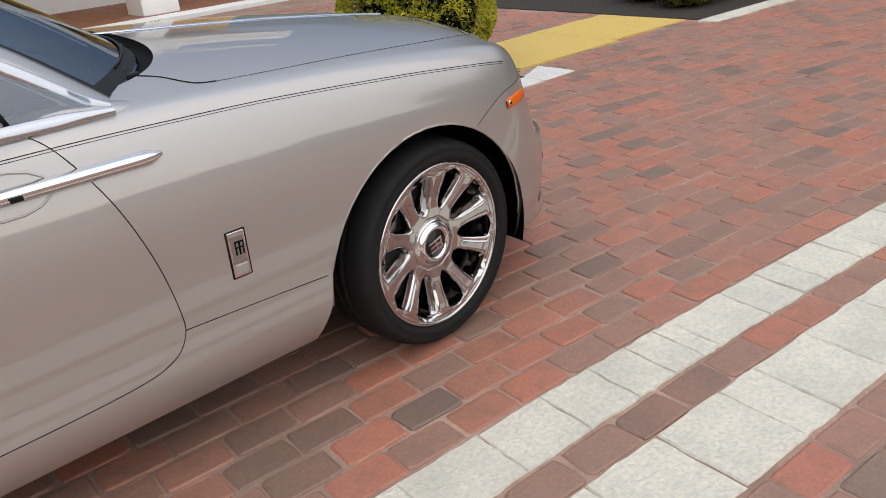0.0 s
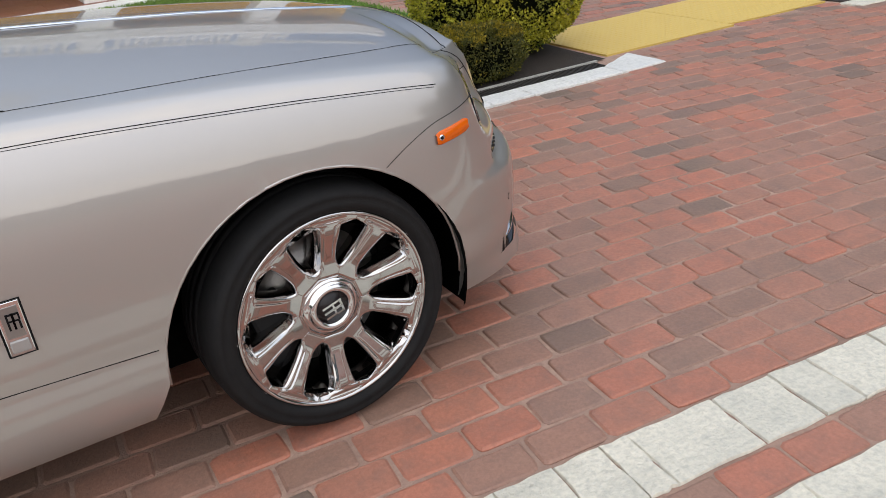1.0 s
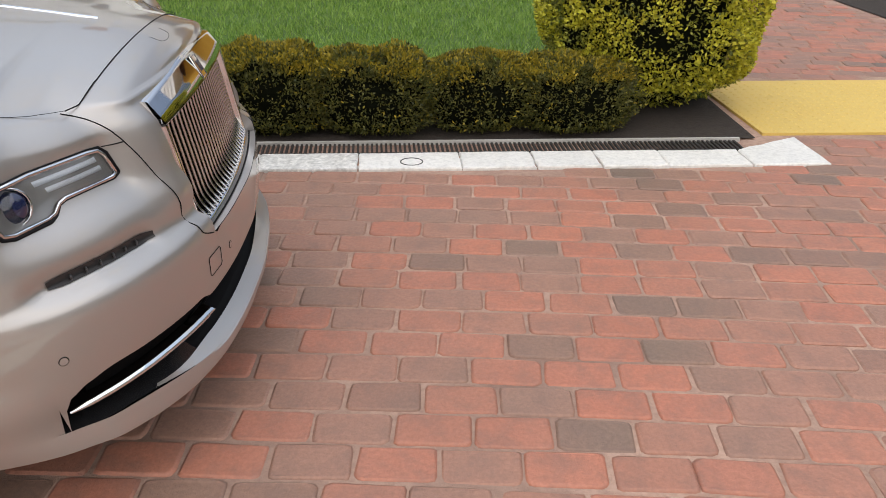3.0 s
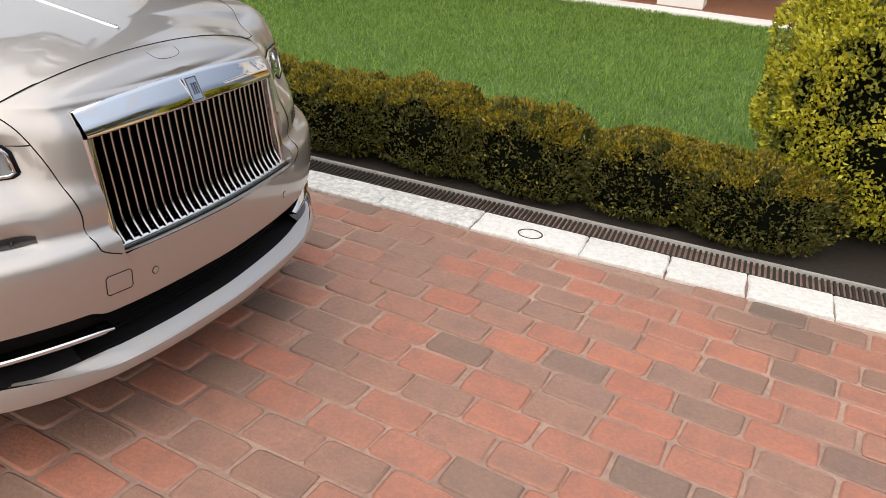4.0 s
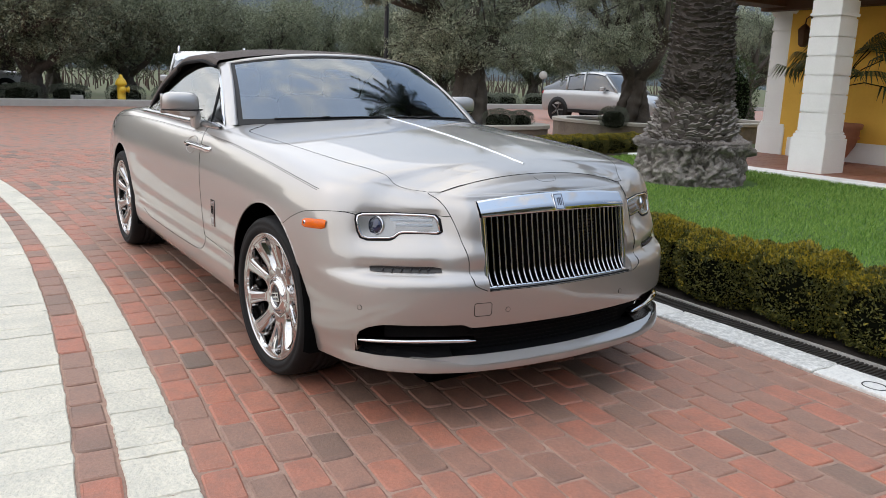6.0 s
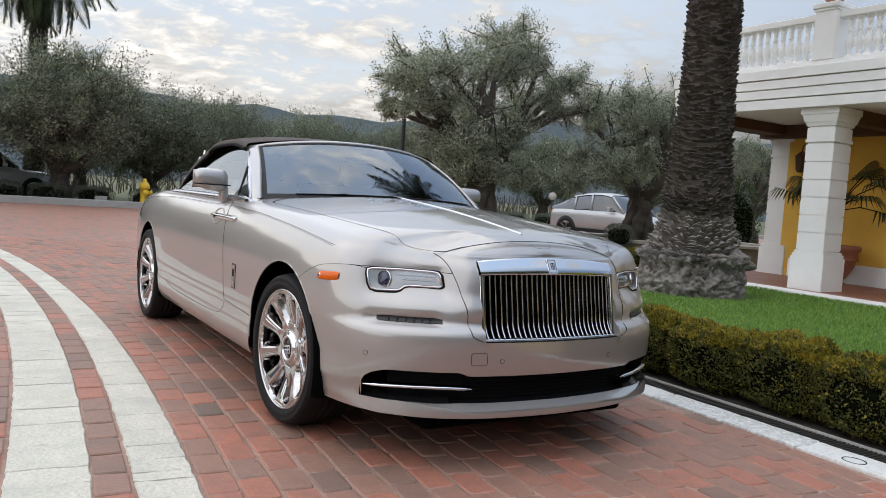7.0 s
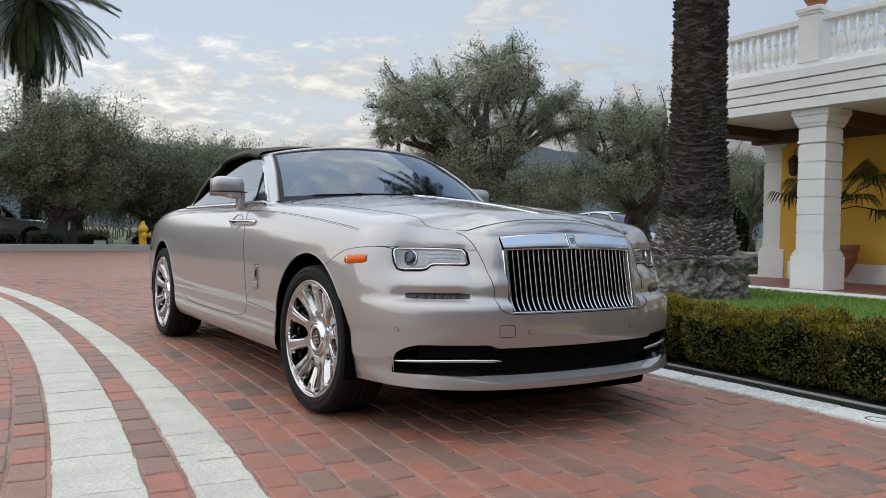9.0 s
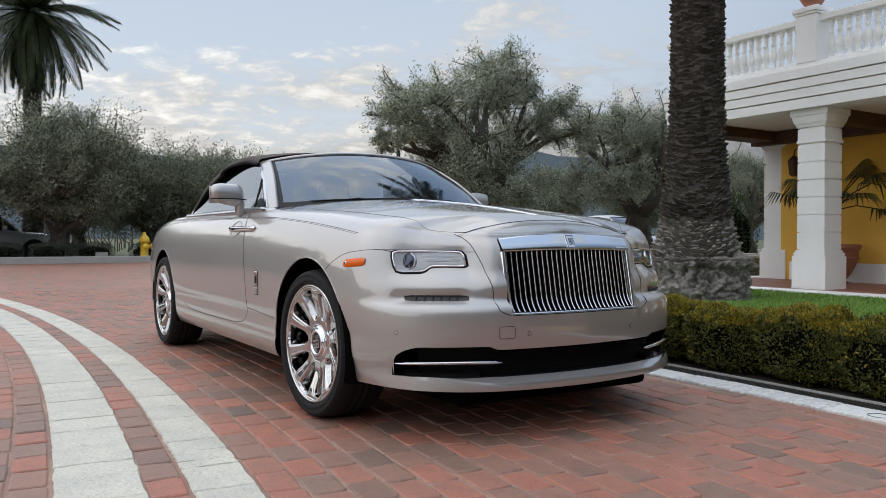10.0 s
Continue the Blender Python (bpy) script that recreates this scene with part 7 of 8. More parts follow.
# ---- headlamps ----
LENS_BLUE = mat("projector_lens", (0.01, 0.015, 0.05), 0.03, coat=1.0)
for side in (-1, 1):
    # outline in (distance from the axis, height)
    shape = [(0.512, 0.768), (0.513, 0.815), (0.522, 0.829), (0.55, 0.832), (0.68, 0.834), (0.785, 0.833), (0.802, 0.827), (0.806, 0.81), (0.803, 0.765), (0.795, 0.742), (0.775, 0.735), (0.70, 0.736), (0.682, 0.741), (0.662, 0.757), (0.645, 0.762), (0.525, 0.761)]
    cy, cz = 0.66, 0.79
    nP = len(shape)
    rings_l = []
    for s, o in ((1.0, 0.003), (0.93, 0.001), (0.90, -0.014), (0.0, -0.02)):
        rings_l.append([front_at(side * (cy + (y - cy) * s), cz + (z - cz) * s, o) for y, z in shape])
    hv = [p for r in rings_l for p in r]
    hf = []
    for j in range(3):
        for k in range(nP):
            k2 = (k + 1) % nP
            hf.append((j * nP + k, j * nP + k2, (j + 1) * nP + k2, (j + 1) * nP + k))
    lamp = add_mesh("headlamp", hv, hf, LAMP_GREY, car, "clear headlamp with a dark blue projector lens")
    tube("headlamp_gap", [front_at(side * y, z, 0.0025) for y, z in shape + shape[:1]], 0.0042, SEAM, lamp, 5)
    tube("headlamp_rim", [front_at(side * (cy + (y - cy) * 0.95), cz + (z - cz) * 0.9, 0.004) for y, z in shape + shape[:1]], 0.0055, CHROME, lamp, 6)
    cv = [front_at(side * (cy + (y - cy) * s), cz + (z - cz) * s, o) for s, o in ((0.98, 0.005), (0.7, 0.009), (0.35, 0.011), (0.0, 0.012)) for y, z in shape]
    add_mesh("headlamp_cover", cv, hf if side < 0 else [q[::-1] for q in hf], CLEAR, lamp, "clear lens cover", True)
    p = front_at(side * 0.745, 0.787, -0.004)
    nn = (front_at(side * 0.745, 0.787, 0.02) - p).normalized()
    lm = Matrix.Translation(p) @ nn.to_track_quat("Z", "Y").to_matrix().to_4x4()
    lathe("projector_lens", [(0.034, -0.01), (0.034, 0.002), (0.030, 0.008), (0.018, 0.012), (0.0001, 0.013)], LENS_BLUE, lamp, 20, lm)
    lathe("projector_ring", [(0.043, -0.012), (0.043, 0.0), (0.041, 0.004), (0.037, 0.002), (0.035, -0.004)], CHROME, lamp, 20, lm)
    for z0, z1, y0, y1 in ((0.803, 0.816, 0.54, 0.68), (0.785, 0.797, 0.54, 0.665)):
        vv = []
        for k in range(9):
            y = y0 + (y1 - y0) * k / 8
            for z, o in ((z0, -0.008), (z0 + 0.001, 0.001), (z1 - 0.001, 0.001), (z1, -0.008)):
                vv.append(front_at(side * y, z, o))
        add_mesh("light_guide", vv, grid_faces(9, 4), mat("frosted_guide", (0.75, 0.77, 0.8), 0.25) if "frosted_guide" not in bpy.data.materials else bpy.data.materials["frosted_guide"], lamp, "", True)
    # side marker
    av = []
    for k in range(9):
        x = 0.376 + 0.130 * k / 8
        f = 1.0 if 0 < k < 8 else 0.72
        for z, o in ((0.774 - 0.019 * f + 0.010 * k / 8, 0.0005), (0.774 - 0.015 * f + 0.010 * k / 8, 0.006), (0.774 + 0.015 * f + 0.010 * k / 8, 0.006), (0.774 + 0.019 * f + 0.010 * k / 8, 0.0005)):
            av.append(side_at(x, z, o, side))
    marker = add_mesh("side_marker", av, grid_faces(9, 4), AMBER, car, "amber side marker lamp", True)
    p = side_at(0.393, 0.777, 0.005, side)
    mm = Matrix.Translation(p) @ Matrix.Rotation(-side * math.pi / 2, 4, "X")
    lathe("sensor_eye", [(0.0085, -0.002), (0.0085, 0.0025), (0.005, 0.003)], CHROME, marker, 14, mm)
    lathe("sensor_eye", [(0.005, 0.001), (0.005, 0.0032), (0.0001, 0.0034)], SEAM, marker, 14, mm)
    # wing plaque
    bm = bmesh.new()
    q = side_at(-0.742, 0.632, 0.001, side)
    pm2 = Matrix.Translation(q)
    box_bm(bm, -0.026, 0.026, -0.003, 0.003, -0.066, 0.066, 0.0025, pm2)
    plaque = part("wing_plaque", bm, CHROME, car, "chrome plaque on the front wing")
    rim_pts = [side_at(-0.742 + dx, 0.632 + dz, 0.0015, side) for dx, dz in ((-0.028, -0.068), (0.028, -0.068), (0.028, 0.068), (-0.028, 0.068), (-0.028, -0.068))]
    tube("plaque_gap", rim_pts, 0.0022, SEAM, plaque, 5)
    bm = bmesh.new(); box_bm(bm, -0.019, 0.019, -0.0045, 0.0045, -0.022, 0.055, 0.001, pm2); part("plaque_field", bm, mat("plaque_metal", (0.30, 0.29, 0.28), 0.3, 0.8) if "plaque_metal" not in bpy.data.materials else bpy.data.materials["plaque_metal"], plaque, "grey metal field")
    bm = bmesh.new(); box_bm(bm, -0.020, 0.020, -0.006, 0.006, -0.060, -0.028, 0.004, pm2); part("plaque_lamp", bm, mat("plaque_lens", (0.36, 0.35, 0.34), 0.2, 0.4) if "plaque_lens" not in bpy.data.materials else bpy.data.materials["plaque_lens"], plaque, "small pale lamp lens")
    badge_bars(plaque, pm2 @ Matrix.Translation((0, side * 0.0028, 0.018)) @ Matrix.Rotation(side * math.pi / 2, 4, "Z"), 1.25, SEAM)
    # door handle: recess, bar and its run on to the wing
    hv = []
    for k in range(15):
        x = -1.345 + 0.475 * k / 14
        taper = min(1.0, (k + 0.4) / 1.2, (14.4 - k) / 1.2)
        for z, o in ((-0.020, 0.0), (-0.017, 0.013), (0.003, 0.028), (0.011, 0.023), (0.015, 0.0)):
            hv.append(side_at(x, 0.948 + z * taper, o * taper + 0.0005, side))
    handle = add_mesh("door_handle", hv, grid_faces(15, 5), CHROME, car, "long chrome door handle bar", True)
    rv = []
    for k in range(15):
        a = 2 * math.pi * k / 14
        rv.append(side_at(-1.235 + 0.10 * math.cos(a), 0.945 + 0.048 * math.sin(a), 0.001, side))
    tube("handle_recess_edge", rv, 0.003, PAINT, handle, 6)
    bm = bmesh.new(); box_bm(bm, -0.014, 0.014, -0.003, 0.003, -0.005, 0.005, 0.001, Matrix.Translation(side_at(-1.22, 0.942, 0.028, side))); part("handle_button", bm, SEAM, handle)


# ---- wheels ----
def build_wheel(name):
    prof = [(0.293, 0.124), (0.290, 0.1285), (0.285, 0.1290), (0.281, 0.125), (0.273, 0.100), (0.267, 0.03), (0.258, -0.09)]
    w = lathe(name, prof, ALLOY, car, 56, label="polished ten-spoke alloy wheel")
    lathe("tyre", [(0.280, -0.10), (0.30, -0.122), (0.34, -0.128), (0.357, -0.115), (0.365, -0.088), (0.3665, -0.05), (0.3665, -0.044), (0.360, -0.042), (0.360, -0.036), (0.3668, -0.034), (0.368, -0.004), (0.361, -0.003), (0.361, 0.003),
                   (0.368, 0.004), (0.3668, 0.034), (0.360, 0.036), (0.360, 0.042), (0.3665, 0.044), (0.3665, 0.05), (0.365, 0.088), (0.358, 0.120), (0.347, 0.134), (0.337, 0.1385), (0.335, 0.1372), (0.320, 0.1385), (0.318, 0.1395), (0.306, 0.137), (0.298, 0.130), (0.292, 0.122)], RUBBER, w, 72, label="black low-profile tyre")
    lathe("brake_disc", [(0.20, -0.02), (0.20, 0.005), (0.06, 0.005)], IRON, w, 40, label="iron brake disc")
    lathe("wheel_back", [(0.255, -0.085), (0.03, -0.085)], BLACK, w, 40)
    bm = bmesh.new(); box_bm(bm, -0.21, -0.10, -0.11, 0.11, -0.03, 0.04, 0.012); part("brake_caliper", bm, BLACK, w, "black brake caliper")
    # ten spokes in five pairs; the opening within a pair has a bevelled edge
    pitch = math.pi / 10
    bar = spline([(0.08, 0.030), (0.13, 0.0285), (0.15, 0.0275), (0.17, 0.0275), (0.20, 0.0300), (0.235, 0.0355), (0.27, 0.044)])

    def gap(r):
        """Half the width of the opening at radius r; 0 where the face is closed."""
        g = r * math.tan(pitch) - bar(r)
        if r <= 0.120 or r >= 0.2555:
            return 0.0
        return g * math.sqrt(max(1 - (max(0.148 - r, 0) / 0.028) ** 2.4, 0)) * (1 - (max(r - 0.247, 0) / 0.0085) ** 3) ** 0.5

    rs = [0.084, 0.0895, 0.0905, 0.0915, 0.098, 0.104, 0.110, 0.115, 0.1185, 0.1205, 0.1225, 0.126, 0.131, 0.137, 0.144, 0.152, 0.165, 0.18, 0.20, 0.22, 0.235, 0.243, 0.248, 0.251, 0.2532, 0.2546, 0.2553, 0.2557, 0.260, 0.2655, 0.2685, 0.2715, 0.280]
    rim = [(r, r * math.tan(pitch) - gap(r)) for r in rs if gap(r) > 0]
    ht = spline([(0.06, 0.086), (0.125, 0.0875), (0.18, 0.100), (0.24, 0.118), (0.281, 0.1245)])
    cols = [-1.0, -0.97, -0.90, -0.80, -0.70, -0.62, -0.57, -0.52, -0.30, 0.0, 0.30, 0.52, 0.57, 0.62, 0.70, 0.80, 0.90, 0.97, 1.0]
    vv = []
    for r in rs:
        h = r * math.tan(pitch) - gap(r)
        z0 = ht(r)
        row = []
        for c in cols:
            y = c * h
            z = z0 - (0.0022 if 0.0895 < r < 0.0915 else 0.0)
            near = min(math.hypot(r - q, y - e) for q, e in rim)
            z -= 0.020 * step(0.0145, 0.0, near) + 0.004 * step(0.003, 0.0, near)
            near = min(math.hypot(r - q, y + e) for q, e in rim)
            z -= 0.006 * step(0.004, 0.0, near)
            fade = step(0.135, 0.17, r)
            if (abs(abs(c) - 0.57) < 0.02 and r < 0.2687) or (0.268 < r < 0.269 and abs(c) < 0.58):
                z -= 0.0026 * fade
            elif abs(c) < 0.55 and r < 0.267:
                z += 0.0012 * fade
            row.append((r, y, z))
        wall = 0.055 if gap(r) > 0 else 0.002
        vv += [(r, row[0][1], row[0][2] - wall)] + row + [(r, row[-1][1], row[-1][2] - wall)]
    lathe("rim_step", [(0.2555, 0.117), (0.2575, 0.088), (0.270, 0.070)], ALLOY, w, 72)
    lathe("hub_wall", [(0.1200, 0.082), (0.118, 0.045), (0.118, 0.0)], ALLOY, w, 56)
    sp_me = None
    for k in range(10):
        a = math.pi / 5 * k
        if sp_me is None:
            sp = add_mesh("spoke", vv, grid_faces(len(rs), len(cols) + 2), ALLOY, w, "", True)
            sp_me = sp.data
            flip = bpy.data.meshes.new("spoke")
            flip.from_pydata([(p[0], -p[1], p[2]) for p in vv], [], [q[::-1] for q in grid_faces(len(rs), len(cols) + 2)])
            flip.polygons.foreach_set("use_smooth", [True] * len(flip.polygons))
            flip.materials.append(ALLOY)
        else:
            sp = new("spoke", flip if k % 2 else sp_me)
            sp.parent = w
        sp.matrix_local = Matrix.Rotation(a, 4, "Z")
    hub = lathe("hub", [(0.086, 0.070), (0.0855, 0.0868), (0.076, 0.0870), (0.072, 0.0890), (0.069, 0.0960), (0.064, 0.1010), (0.058, 0.1020), (0.052, 0.0990), (0.0485, 0.0940), (0.0475, 0.088)], CHROME, w, 56, label="chrome wheel hub")
    lathe("hub_cap", [(0.0478, 0.086), (0.0478, 0.0945), (0.0001, 0.0965)], mat("hub_enamel", (0.012, 0.009, 0.010), 0.2, spec=0.3) if "hub_enamel" not in bpy.data.materials else bpy.data.materials["hub_enamel"], w, 32, label="dark enamel hub cap")
    badge_bars(w, Matrix.Translation((0, 0, 0.0945)) @ Matrix.Rotation(-math.pi / 2, 4, "Y") @ Matrix.Rotation(math.pi, 4, "X"), 1.9, CHROME)
    return w


WX_F, WX_R = 0.0, -3.112
STEER = radians(3.5)
w0 = build_wheel("wheel")
w0.matrix_local = Matrix.Translation((WX_F, -0.822, 0.368)) @ Matrix.Rotation(STEER, 4, "Z") @ Matrix.Rotation(math.pi / 2, 4, "X") @ Matrix.Rotation(radians(14), 4, "Z")


def wheel_copy(m):
    ob = copy_thing(w0, m)
    ob.parent = car
    ob.matrix_local = m
    return ob


wheel_copy(Matrix.Translation((WX_F, 0.822, 0.368)) @ Matrix.Rotation(STEER, 4, "Z") @ Matrix.Rotation(-math.pi / 2, 4, "X"))
wheel_copy(Matrix.Translation((WX_R, -0.835, 0.368)) @ Matrix.Rotation(math.pi / 2, 4, "X") @ Matrix.Rotation(radians(20), 4, "Z"))
wheel_copy(Matrix.Translation((WX_R, 0.835, 0.368)) @ Matrix.Rotation(-math.pi / 2, 4, "X"))


# ---- windscreen and its frame ----
def screen_pt(u, w, out=0.0):
    """u from -1 (right) to 1 (left), w from the foot 0 to the head 1."""
    a = abs(u)
    foot = Vector((-0.64 - 0.30 * a ** 2.4, u * 0.765, 1.126 - 0.03 * a ** 2))
    head = Vector((-1.245 - 0.165 * a ** 2.4, u * 0.645, 1.462 - 0.062 * a ** 2.2))
    p = foot.lerp(head, w)
    bulge = 0.022 * math.sin(math.pi * w)
    return p + Vector((0.5, 0, 0.87)) * (bulge + out)


UU = [-1 + 2 * k / 36 for k in range(37)]
gv = [screen_pt(u, -0.07 + 1.07 * w / 12) for u in UU for w in range(13)]
screen = add_mesh("windscreen", gv, grid_faces(37, 13), SCREEN, car, "tinted windscreen mirroring clouds and palm fronds", True)
# black edge band, then painted frame round foot, pillars and head
loop = [(-1, -0.07 + 1.07 * k / 14) for k in range(0, 14)] + [(u, 1) for u in UU] + [(1, 1 - 1.07 * k / 14) for k in range(1, 15)]
bandv, framev = [], []
for u, w in loop:
    p = screen_pt(u, w, 0.002)
    ui, wi = u * (1 - 0.03), min(w, 0.965)
    q = screen_pt(ui, wi, 0.002)
    bandv += [p, q]
    # outward way in the frame: sideways on the pillars, back on the head
    if abs(u) >= 0.999:
        c = step(0.82, 1.0, w)
        o = Vector((-0.02 - 0.05 * c, math.copysign(1, u) * (0.075 - 0.015 * w), -0.028 + 0.02 * c))
    else:
        c = step(0.86, 1.0, abs(u))
        o = Vector((-0.055, math.copysign(0.058, u) * c, 0.012 - 0.02 * c))
    framev += [screen_pt(u, w, -0.012), screen_pt(u, w, 0.008), p + o * 0.3 + Vector((0.004, 0, 0.010)), p + o * 0.7 + Vector((0, 0, 0.008)), p + o, p + o * 0.95 + Vector((-0.015, 0, -0.03))]
add_mesh("windscreen_band", bandv, grid_faces(len(loop), 2), BLACK, screen, "black edge band")
add_mesh("windscreen_frame", framev, grid_faces(len(loop), 6), PAINT, car, "painted windscreen frame", True)
footband = [screen_pt(u, w, 0.002) for u in UU for w in (-0.06, 0.012)]
add_mesh("windscreen_band", footband, grid_faces(37, 2), BLACK, screen)
cw = []
for f, dz in ((1.012, -0.004), (1.012, -0.03), (0.90, -0.045), (0.72, -0.05)):
    for k in range(41):
        t = math.pi * (k / 40 - 0.5)
        e = lambda q: math.copysign(abs(q) ** (2 / 3), q)
        x, y = 0.562 * e(math.cos(t)) * f, 0.735 * e(math.sin(t)) * f
        p = top_at(-1.15 + x, y)
        cw.append((p.x, p.y, p.z + dz))
add_mesh("cowl_grille", cw, grid_faces(4, 41), SEAM, car, "black cowl below the windscreen", True)
for y0, y1 in ((-0.60, -0.02), (0.04, 0.62)):
    pts = [screen_pt((y0 + (y1 - y0) * k / 11) / 0.76, 0.004 + 0.004 * k / 11, 0.006) for k in range(12)]
    wiper = tube("wiper", pts, 0.004, BLACK, car, 6, "black wiper blade")
    base = screen_pt(y0 / 0.76, -0.05, 0.0)
    tube("wiper_arm", [base + Vector((0.02, 0.0, -0.006)), base + Vector((0.0, 0.02, 0.008)), pts[5] + Vector((0.004, 0, 0.004))], 0.005, BLACK, wiper, 6)
    bm = bmesh.new(); box_bm(bm, -0.02, 0.02, -0.014, 0.014, -0.02, 0.008, 0.005, Matrix.Translation(base + Vector((0.015, 0, -0.004)))); part("wiper_pivot", bm, BLACK, wiper)

# ---- fabric top ----
e_x, e_z, e_y = spline([(0, -1.46), (1, -2.78)]), spline([(0, 1.418), (0.2, 1.452), (0.42, 1.440), (0.62, 1.365), (0.78, 1.265), (0.9, 1.155), (1, 1.06)]), spline([(0, 0.695), (0.3, 0.71), (0.6, 0.745), (0.85, 0.80), (1, 0.83)])
c_x, c_z = spline([(0, -1.30), (0.3, -1.75), (0.6, -2.25), (0.8, -2.65), (1, -3.05)]), spline([(0, 1.474), (0.15, 1.497), (0.35, 1.508), (0.55, 1.485), (0.75, 1.40), (0.9, 1.25), (1, 1.09)])
NK, NA = 30, 32
tv = []
for i in range(NK + 1):
    k = i / NK
    for j in range(NA + 1):
        t = -1 + 2 * j / NA
        a = abs(t) ** 2.5
        y = math.copysign(abs(t) ** 0.92, t) * e_y(k)
        sag = -0.006 * math.sin(k * math.pi * 4) ** 2 * (1 - a)
        tv.append((e_x(k) * a + c_x(k) * (1 - a), y, e_z(k) * a + c_z(k) * (1 - a) + sag))
top_faces = grid_faces(NK + 1, NA + 1)
soft = add_mesh("fabric_top", tv, top_faces, FABRIC, car, "closed brown canvas folding top", True)
for side in (-1, 1):
    # hem that hangs below the roof edge, with its seal
    hv = []
    for i in range(NK + 1):
        k = i / NK
        e = Vector((e_x(k), side * e_y(k), e_z(k)))
        inward = Vector((0.012, side * 0.020, -0.032)) if k < 0.55 else Vector((0.045, side * 0.014, -0.03))
        hv += [e, e + inward * 0.5 + Vector((0, side * 0.006, 0)), e + inward * 1.15, e + inward * 1.3 - Vector((0, side * 0.02, 0))]
    add_mesh("top_hem", hv, grid_faces(NK + 1, 4), FABRIC, soft, "", True)
    tube("window_seal", [Vector((e_x(k / NK), side * e_y(k / NK), e_z(k / NK))) + (Vector((0.014, side * 0.022, -0.040)) if k / NK < 0.55 else Vector((0.055, side * 0.014, -0.04))) for k in range(NK + 1)], 0.011, SEAM, soft, 6)
    # side glass
    gv = []
    n = 24
    for i in range(n + 1):
        x = -0.97 - (2.70 - 0.97) * i / n
        zp = 1.07 + (-(x + 0.93)) * (1.40 - 1.07) / 0.51
        k = (x + 1.46) / (-2.78 + 1.46)
        zt = min(zp, (e_z(min(max(k, 0), 1)) - 0.035) if k > 0 else 9)
        zt = max(zt, 1.066)
        for j in range(5):
            z = 1.05 + (zt - 1.05) * j / 4
            gv.append((x, side * (0.852 - 0.16 * (z - 1.05) / 0.37), z))
    glass = add_mesh("side_window", gv, [q[::-1] for q in grid_faces(n + 1, 5)] if side < 0 else grid_faces(n + 1, 5), SIDE_GLASS, car, "tinted side window", True)
    wt = []
    for k in range(15):
        x = -0.93 - 1.82 * k / 14
        z = 1.063 - 0.003 * (x + 1.7) ** 2
        h = 0.3 if k == 0 else 1.0
        for oy, oz in ((0.0, -0.020), (0.008, -0.017 * h), (0.006, 0.0), (-0.004, 0.015 * h), (-0.012, 0.016 * h)):
            wt.append((x, side * (0.862 + oy), z + oz))
    add_mesh("window_trim", wt, grid_faces(15, 5), SATIN, glass, "satin silver waist trim", True)
    pt = []
    for k in range(11):
        w = -0.035 + 1.0 * k / 10
        p = screen_pt(side * 1.0, w, 0.0)
        f = 0.25 if k == 0 else 1.0
        for ox, oy, oz in ((-0.012, 0.066, -0.020), (-0.016, 0.073, -0.021), (-0.030, 0.079, -0.034), (-0.044, 0.081, -0.048), (-0.046, 0.073, -0.052)):
            pt.append((p.x + 0.5 * ox * f - 0.02 * w, p.y + side * (0.068 + (oy - 0.068) * f - 0.014 * w), p.z + oz * (0.4 + 0.6 * f)))
    add_mesh("pillar_trim", pt, grid_faces(11, 5), SATIN, glass, "satin silver pillar trim", True)
    tube("quarter_bar", [(-1.16, side * 0.842, 1.06), (-1.20, side * 0.80, 1.17), (-1.235, side * 0.765, 1.262)], 0.008, BLACK, glass, 6)
    # painted foot of the pillar, let into the scuttle
    bm = bmesh.new()
    bmesh.ops.create_uvsphere(bm, u_segments=24, v_segments=12, radius=1.0)
    for v in bm.verts:
        v.co = Vector((-0.985 + v.co.x * 0.17, side * (0.805 + v.co.y * 0.055), 1.050 + v.co.z * 0.034 - 0.12 * v.co.x * 0.17))
    part("pillar_foot", bm, PAINT, body, "", True)
    # door mirror
    mx, my, mz = -1.325, (-0.965 if side < 0 else 0.93), 1.165
    bm = bmesh.new()
    bmesh.ops.create_uvsphere(bm, u_segments=28, v_segments=18, radius=1.0)
    for v in bm.verts:
        c = v.co
        c2 = Vector([math.copysign(abs(q) ** 0.55, q) for q in c])
        fx = c2.x
        v.co = Vector((mx + fx * (0.075 if fx > 0 else 0.045) * (1 - 0.15 * abs(c2.z)), my + c2.y * 0.105 + 0.015 * fx * side, mz + c2.z * 0.068 * (1 - 0.12 * side * c2.y) + 0.01 * side * c2.y))
    mirror = part("door_mirror", bm, PAINT, car, "painted door mirror housing", True)
    bm = bmesh.new()
    box_bm(bm, mx - 0.05, mx - 0.046, my - 0.10, my + 0.10, mz - 0.055, mz + 0.055, 0.001)
    part("mirror_glass", bm, CHROME, mirror, "mirror glass")
    bm = bmesh.new()
    box_bm(bm, mx - 0.035, mx + 0.045, side * 0.885 - 0.022, side * 0.885 + 0.022, 1.03, 1.13, 0.012)
    part("mirror_foot", bm, PAINT, mirror, "", True)
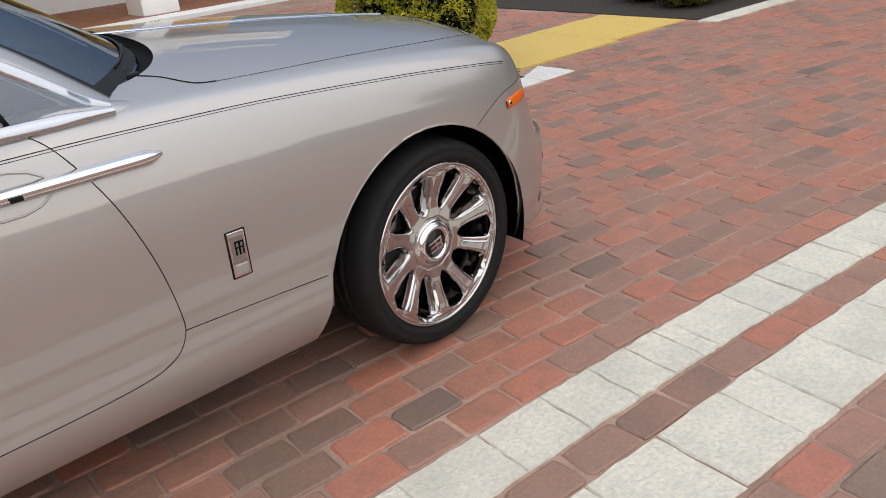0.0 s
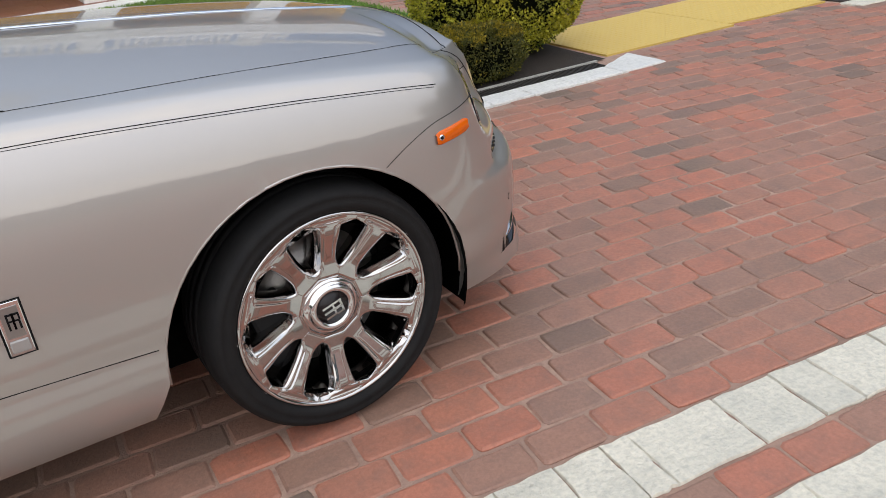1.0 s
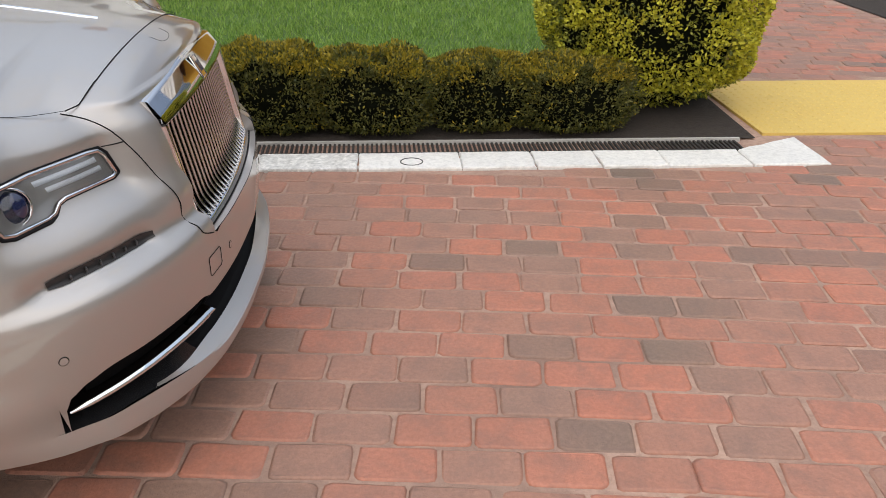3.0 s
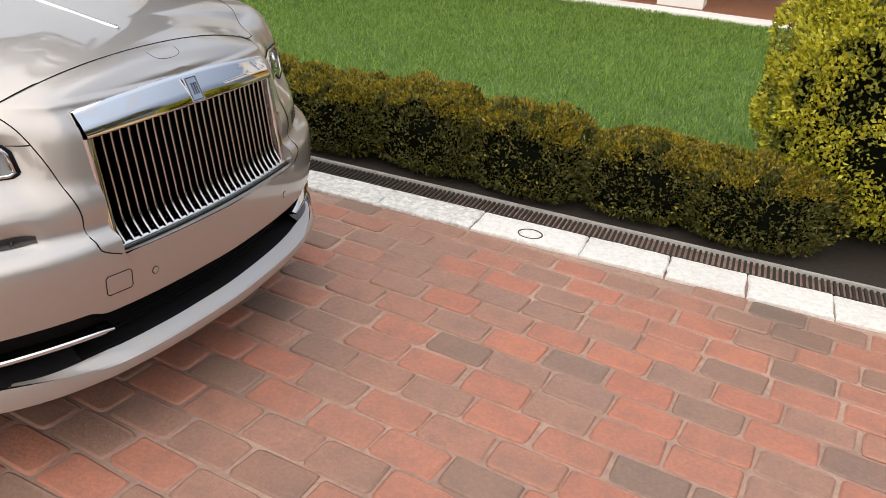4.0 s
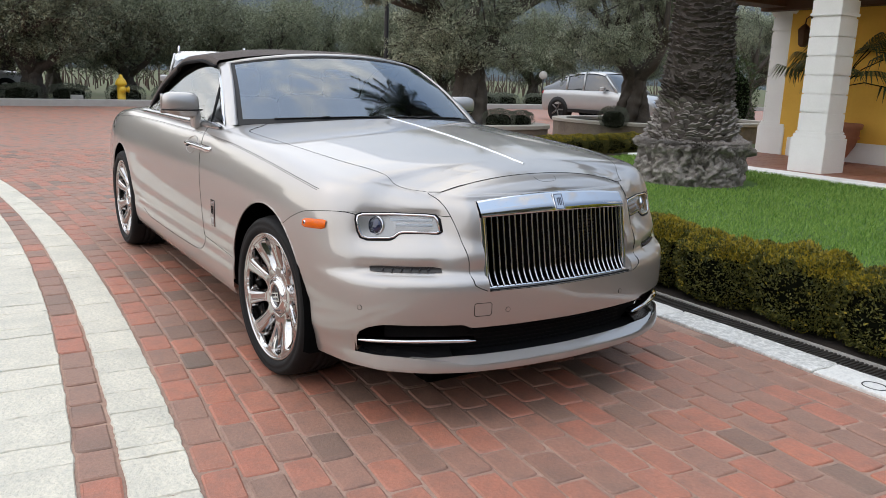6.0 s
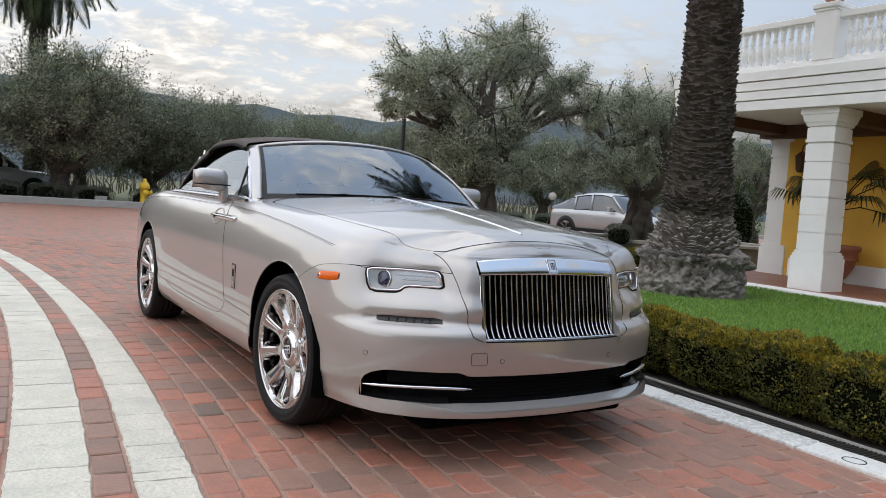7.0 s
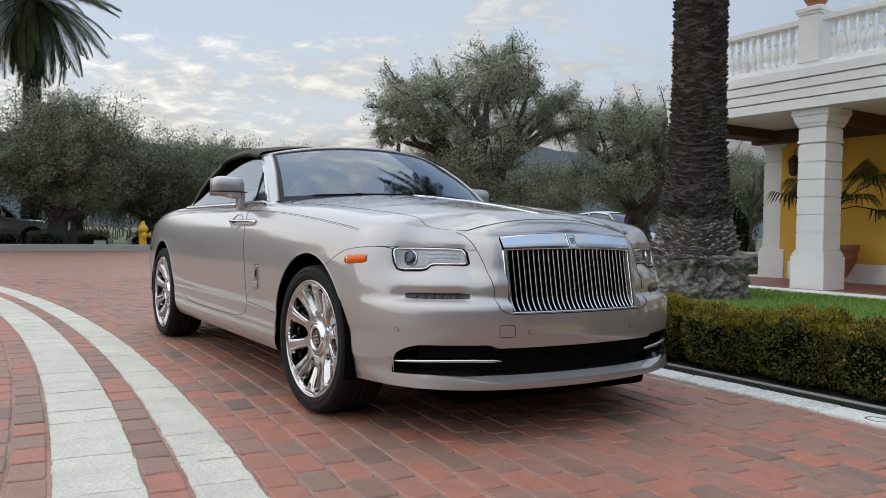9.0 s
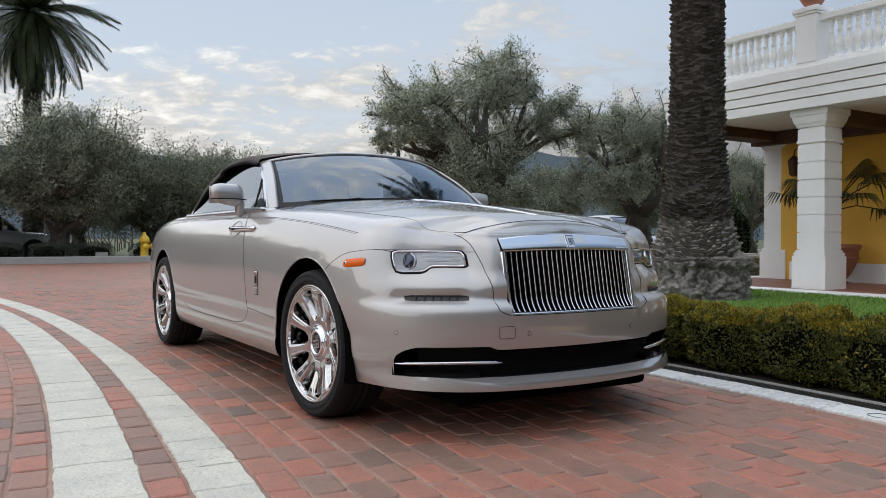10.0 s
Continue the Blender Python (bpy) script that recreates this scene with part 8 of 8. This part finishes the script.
    tube("mirror_strip", [(mx + 0.083 - 0.05 * abs(k / 6 - 1) ** 3, my + 0.112 * (k / 6 - 1), mz - 0.030) for k in range(13)], 0.004, BLACK, mirror, 5)

# ---- cabin ----
bm = bmesh.new()
box_bm(bm, -2.7, -0.8, -0.8, 0.8, 0.30, 0.34, 0.01)
for x0, x1, y0, y1 in ((-2.72, -2.68, -0.8, 0.8), (-0.84, -0.80, -0.8, 0.8), (-2.7, -0.8, -0.82, -0.79), (-2.7, -0.8, 0.79, 0.82)):
    box_bm(bm, x0, x1, y0, y1, 0.32, 1.04, 0.0)
cabin = part("cabin_lining", bm, DASH, car, "dark cabin lining")
bm = bmesh.new(); box_bm(bm, -1.22, -0.72, -0.77, 0.77, 0.80, 1.075, 0.06); part("dashboard", bm, DASH, cabin, "dark leather dashboard", True)


def seat(y, x=-1.85):
    bm = bmesh.new()
    box_bm(bm, x - 0.02, x + 0.52, y - 0.26, y + 0.26, 0.5, 0.68, 0.06)
    s = part("seat", bm, LEATHER, cabin, "pale leather seat", True)
    bm = bmesh.new()
    box_bm(bm, -0.08, 0.08, -0.25, 0.25, 0.0, 0.58, 0.06, Matrix.Translation((x - 0.02, y, 0.62)) @ Matrix.Rotation(radians(-14), 4, "Y"))
    part("seat_back", bm, LEATHER, s, "", True)
    bm = bmesh.new()
    box_bm(bm, -0.05, 0.05, -0.14, 0.14, 0.0, 0.19, 0.04, Matrix.Translation((x - 0.18, y, 1.19)) @ Matrix.Rotation(radians(-8), 4, "Y"))
    part("head_rest", bm, LEATHER, s, "", True)


for y in (-0.38, 0.38):
    seat(y)
    seat(y, -2.5)
pts = [(-1.33 + 0.07 * math.sin(a), 0.38 + 0.185 * math.cos(a), 1.0 + 0.17 * math.sin(a)) for a in [2 * math.pi * k / 24 for k in range(25)]]
tube("steering_wheel", pts, 0.014, DASH, cabin, 8, "dark steering wheel")
tube("rear_view_mirror", [(-1.24, -0.11, 1.36), (-1.23, 0.0, 1.365), (-1.24, 0.11, 1.36)], [0.02, 0.032, 0.02], BLACK, screen, 10)
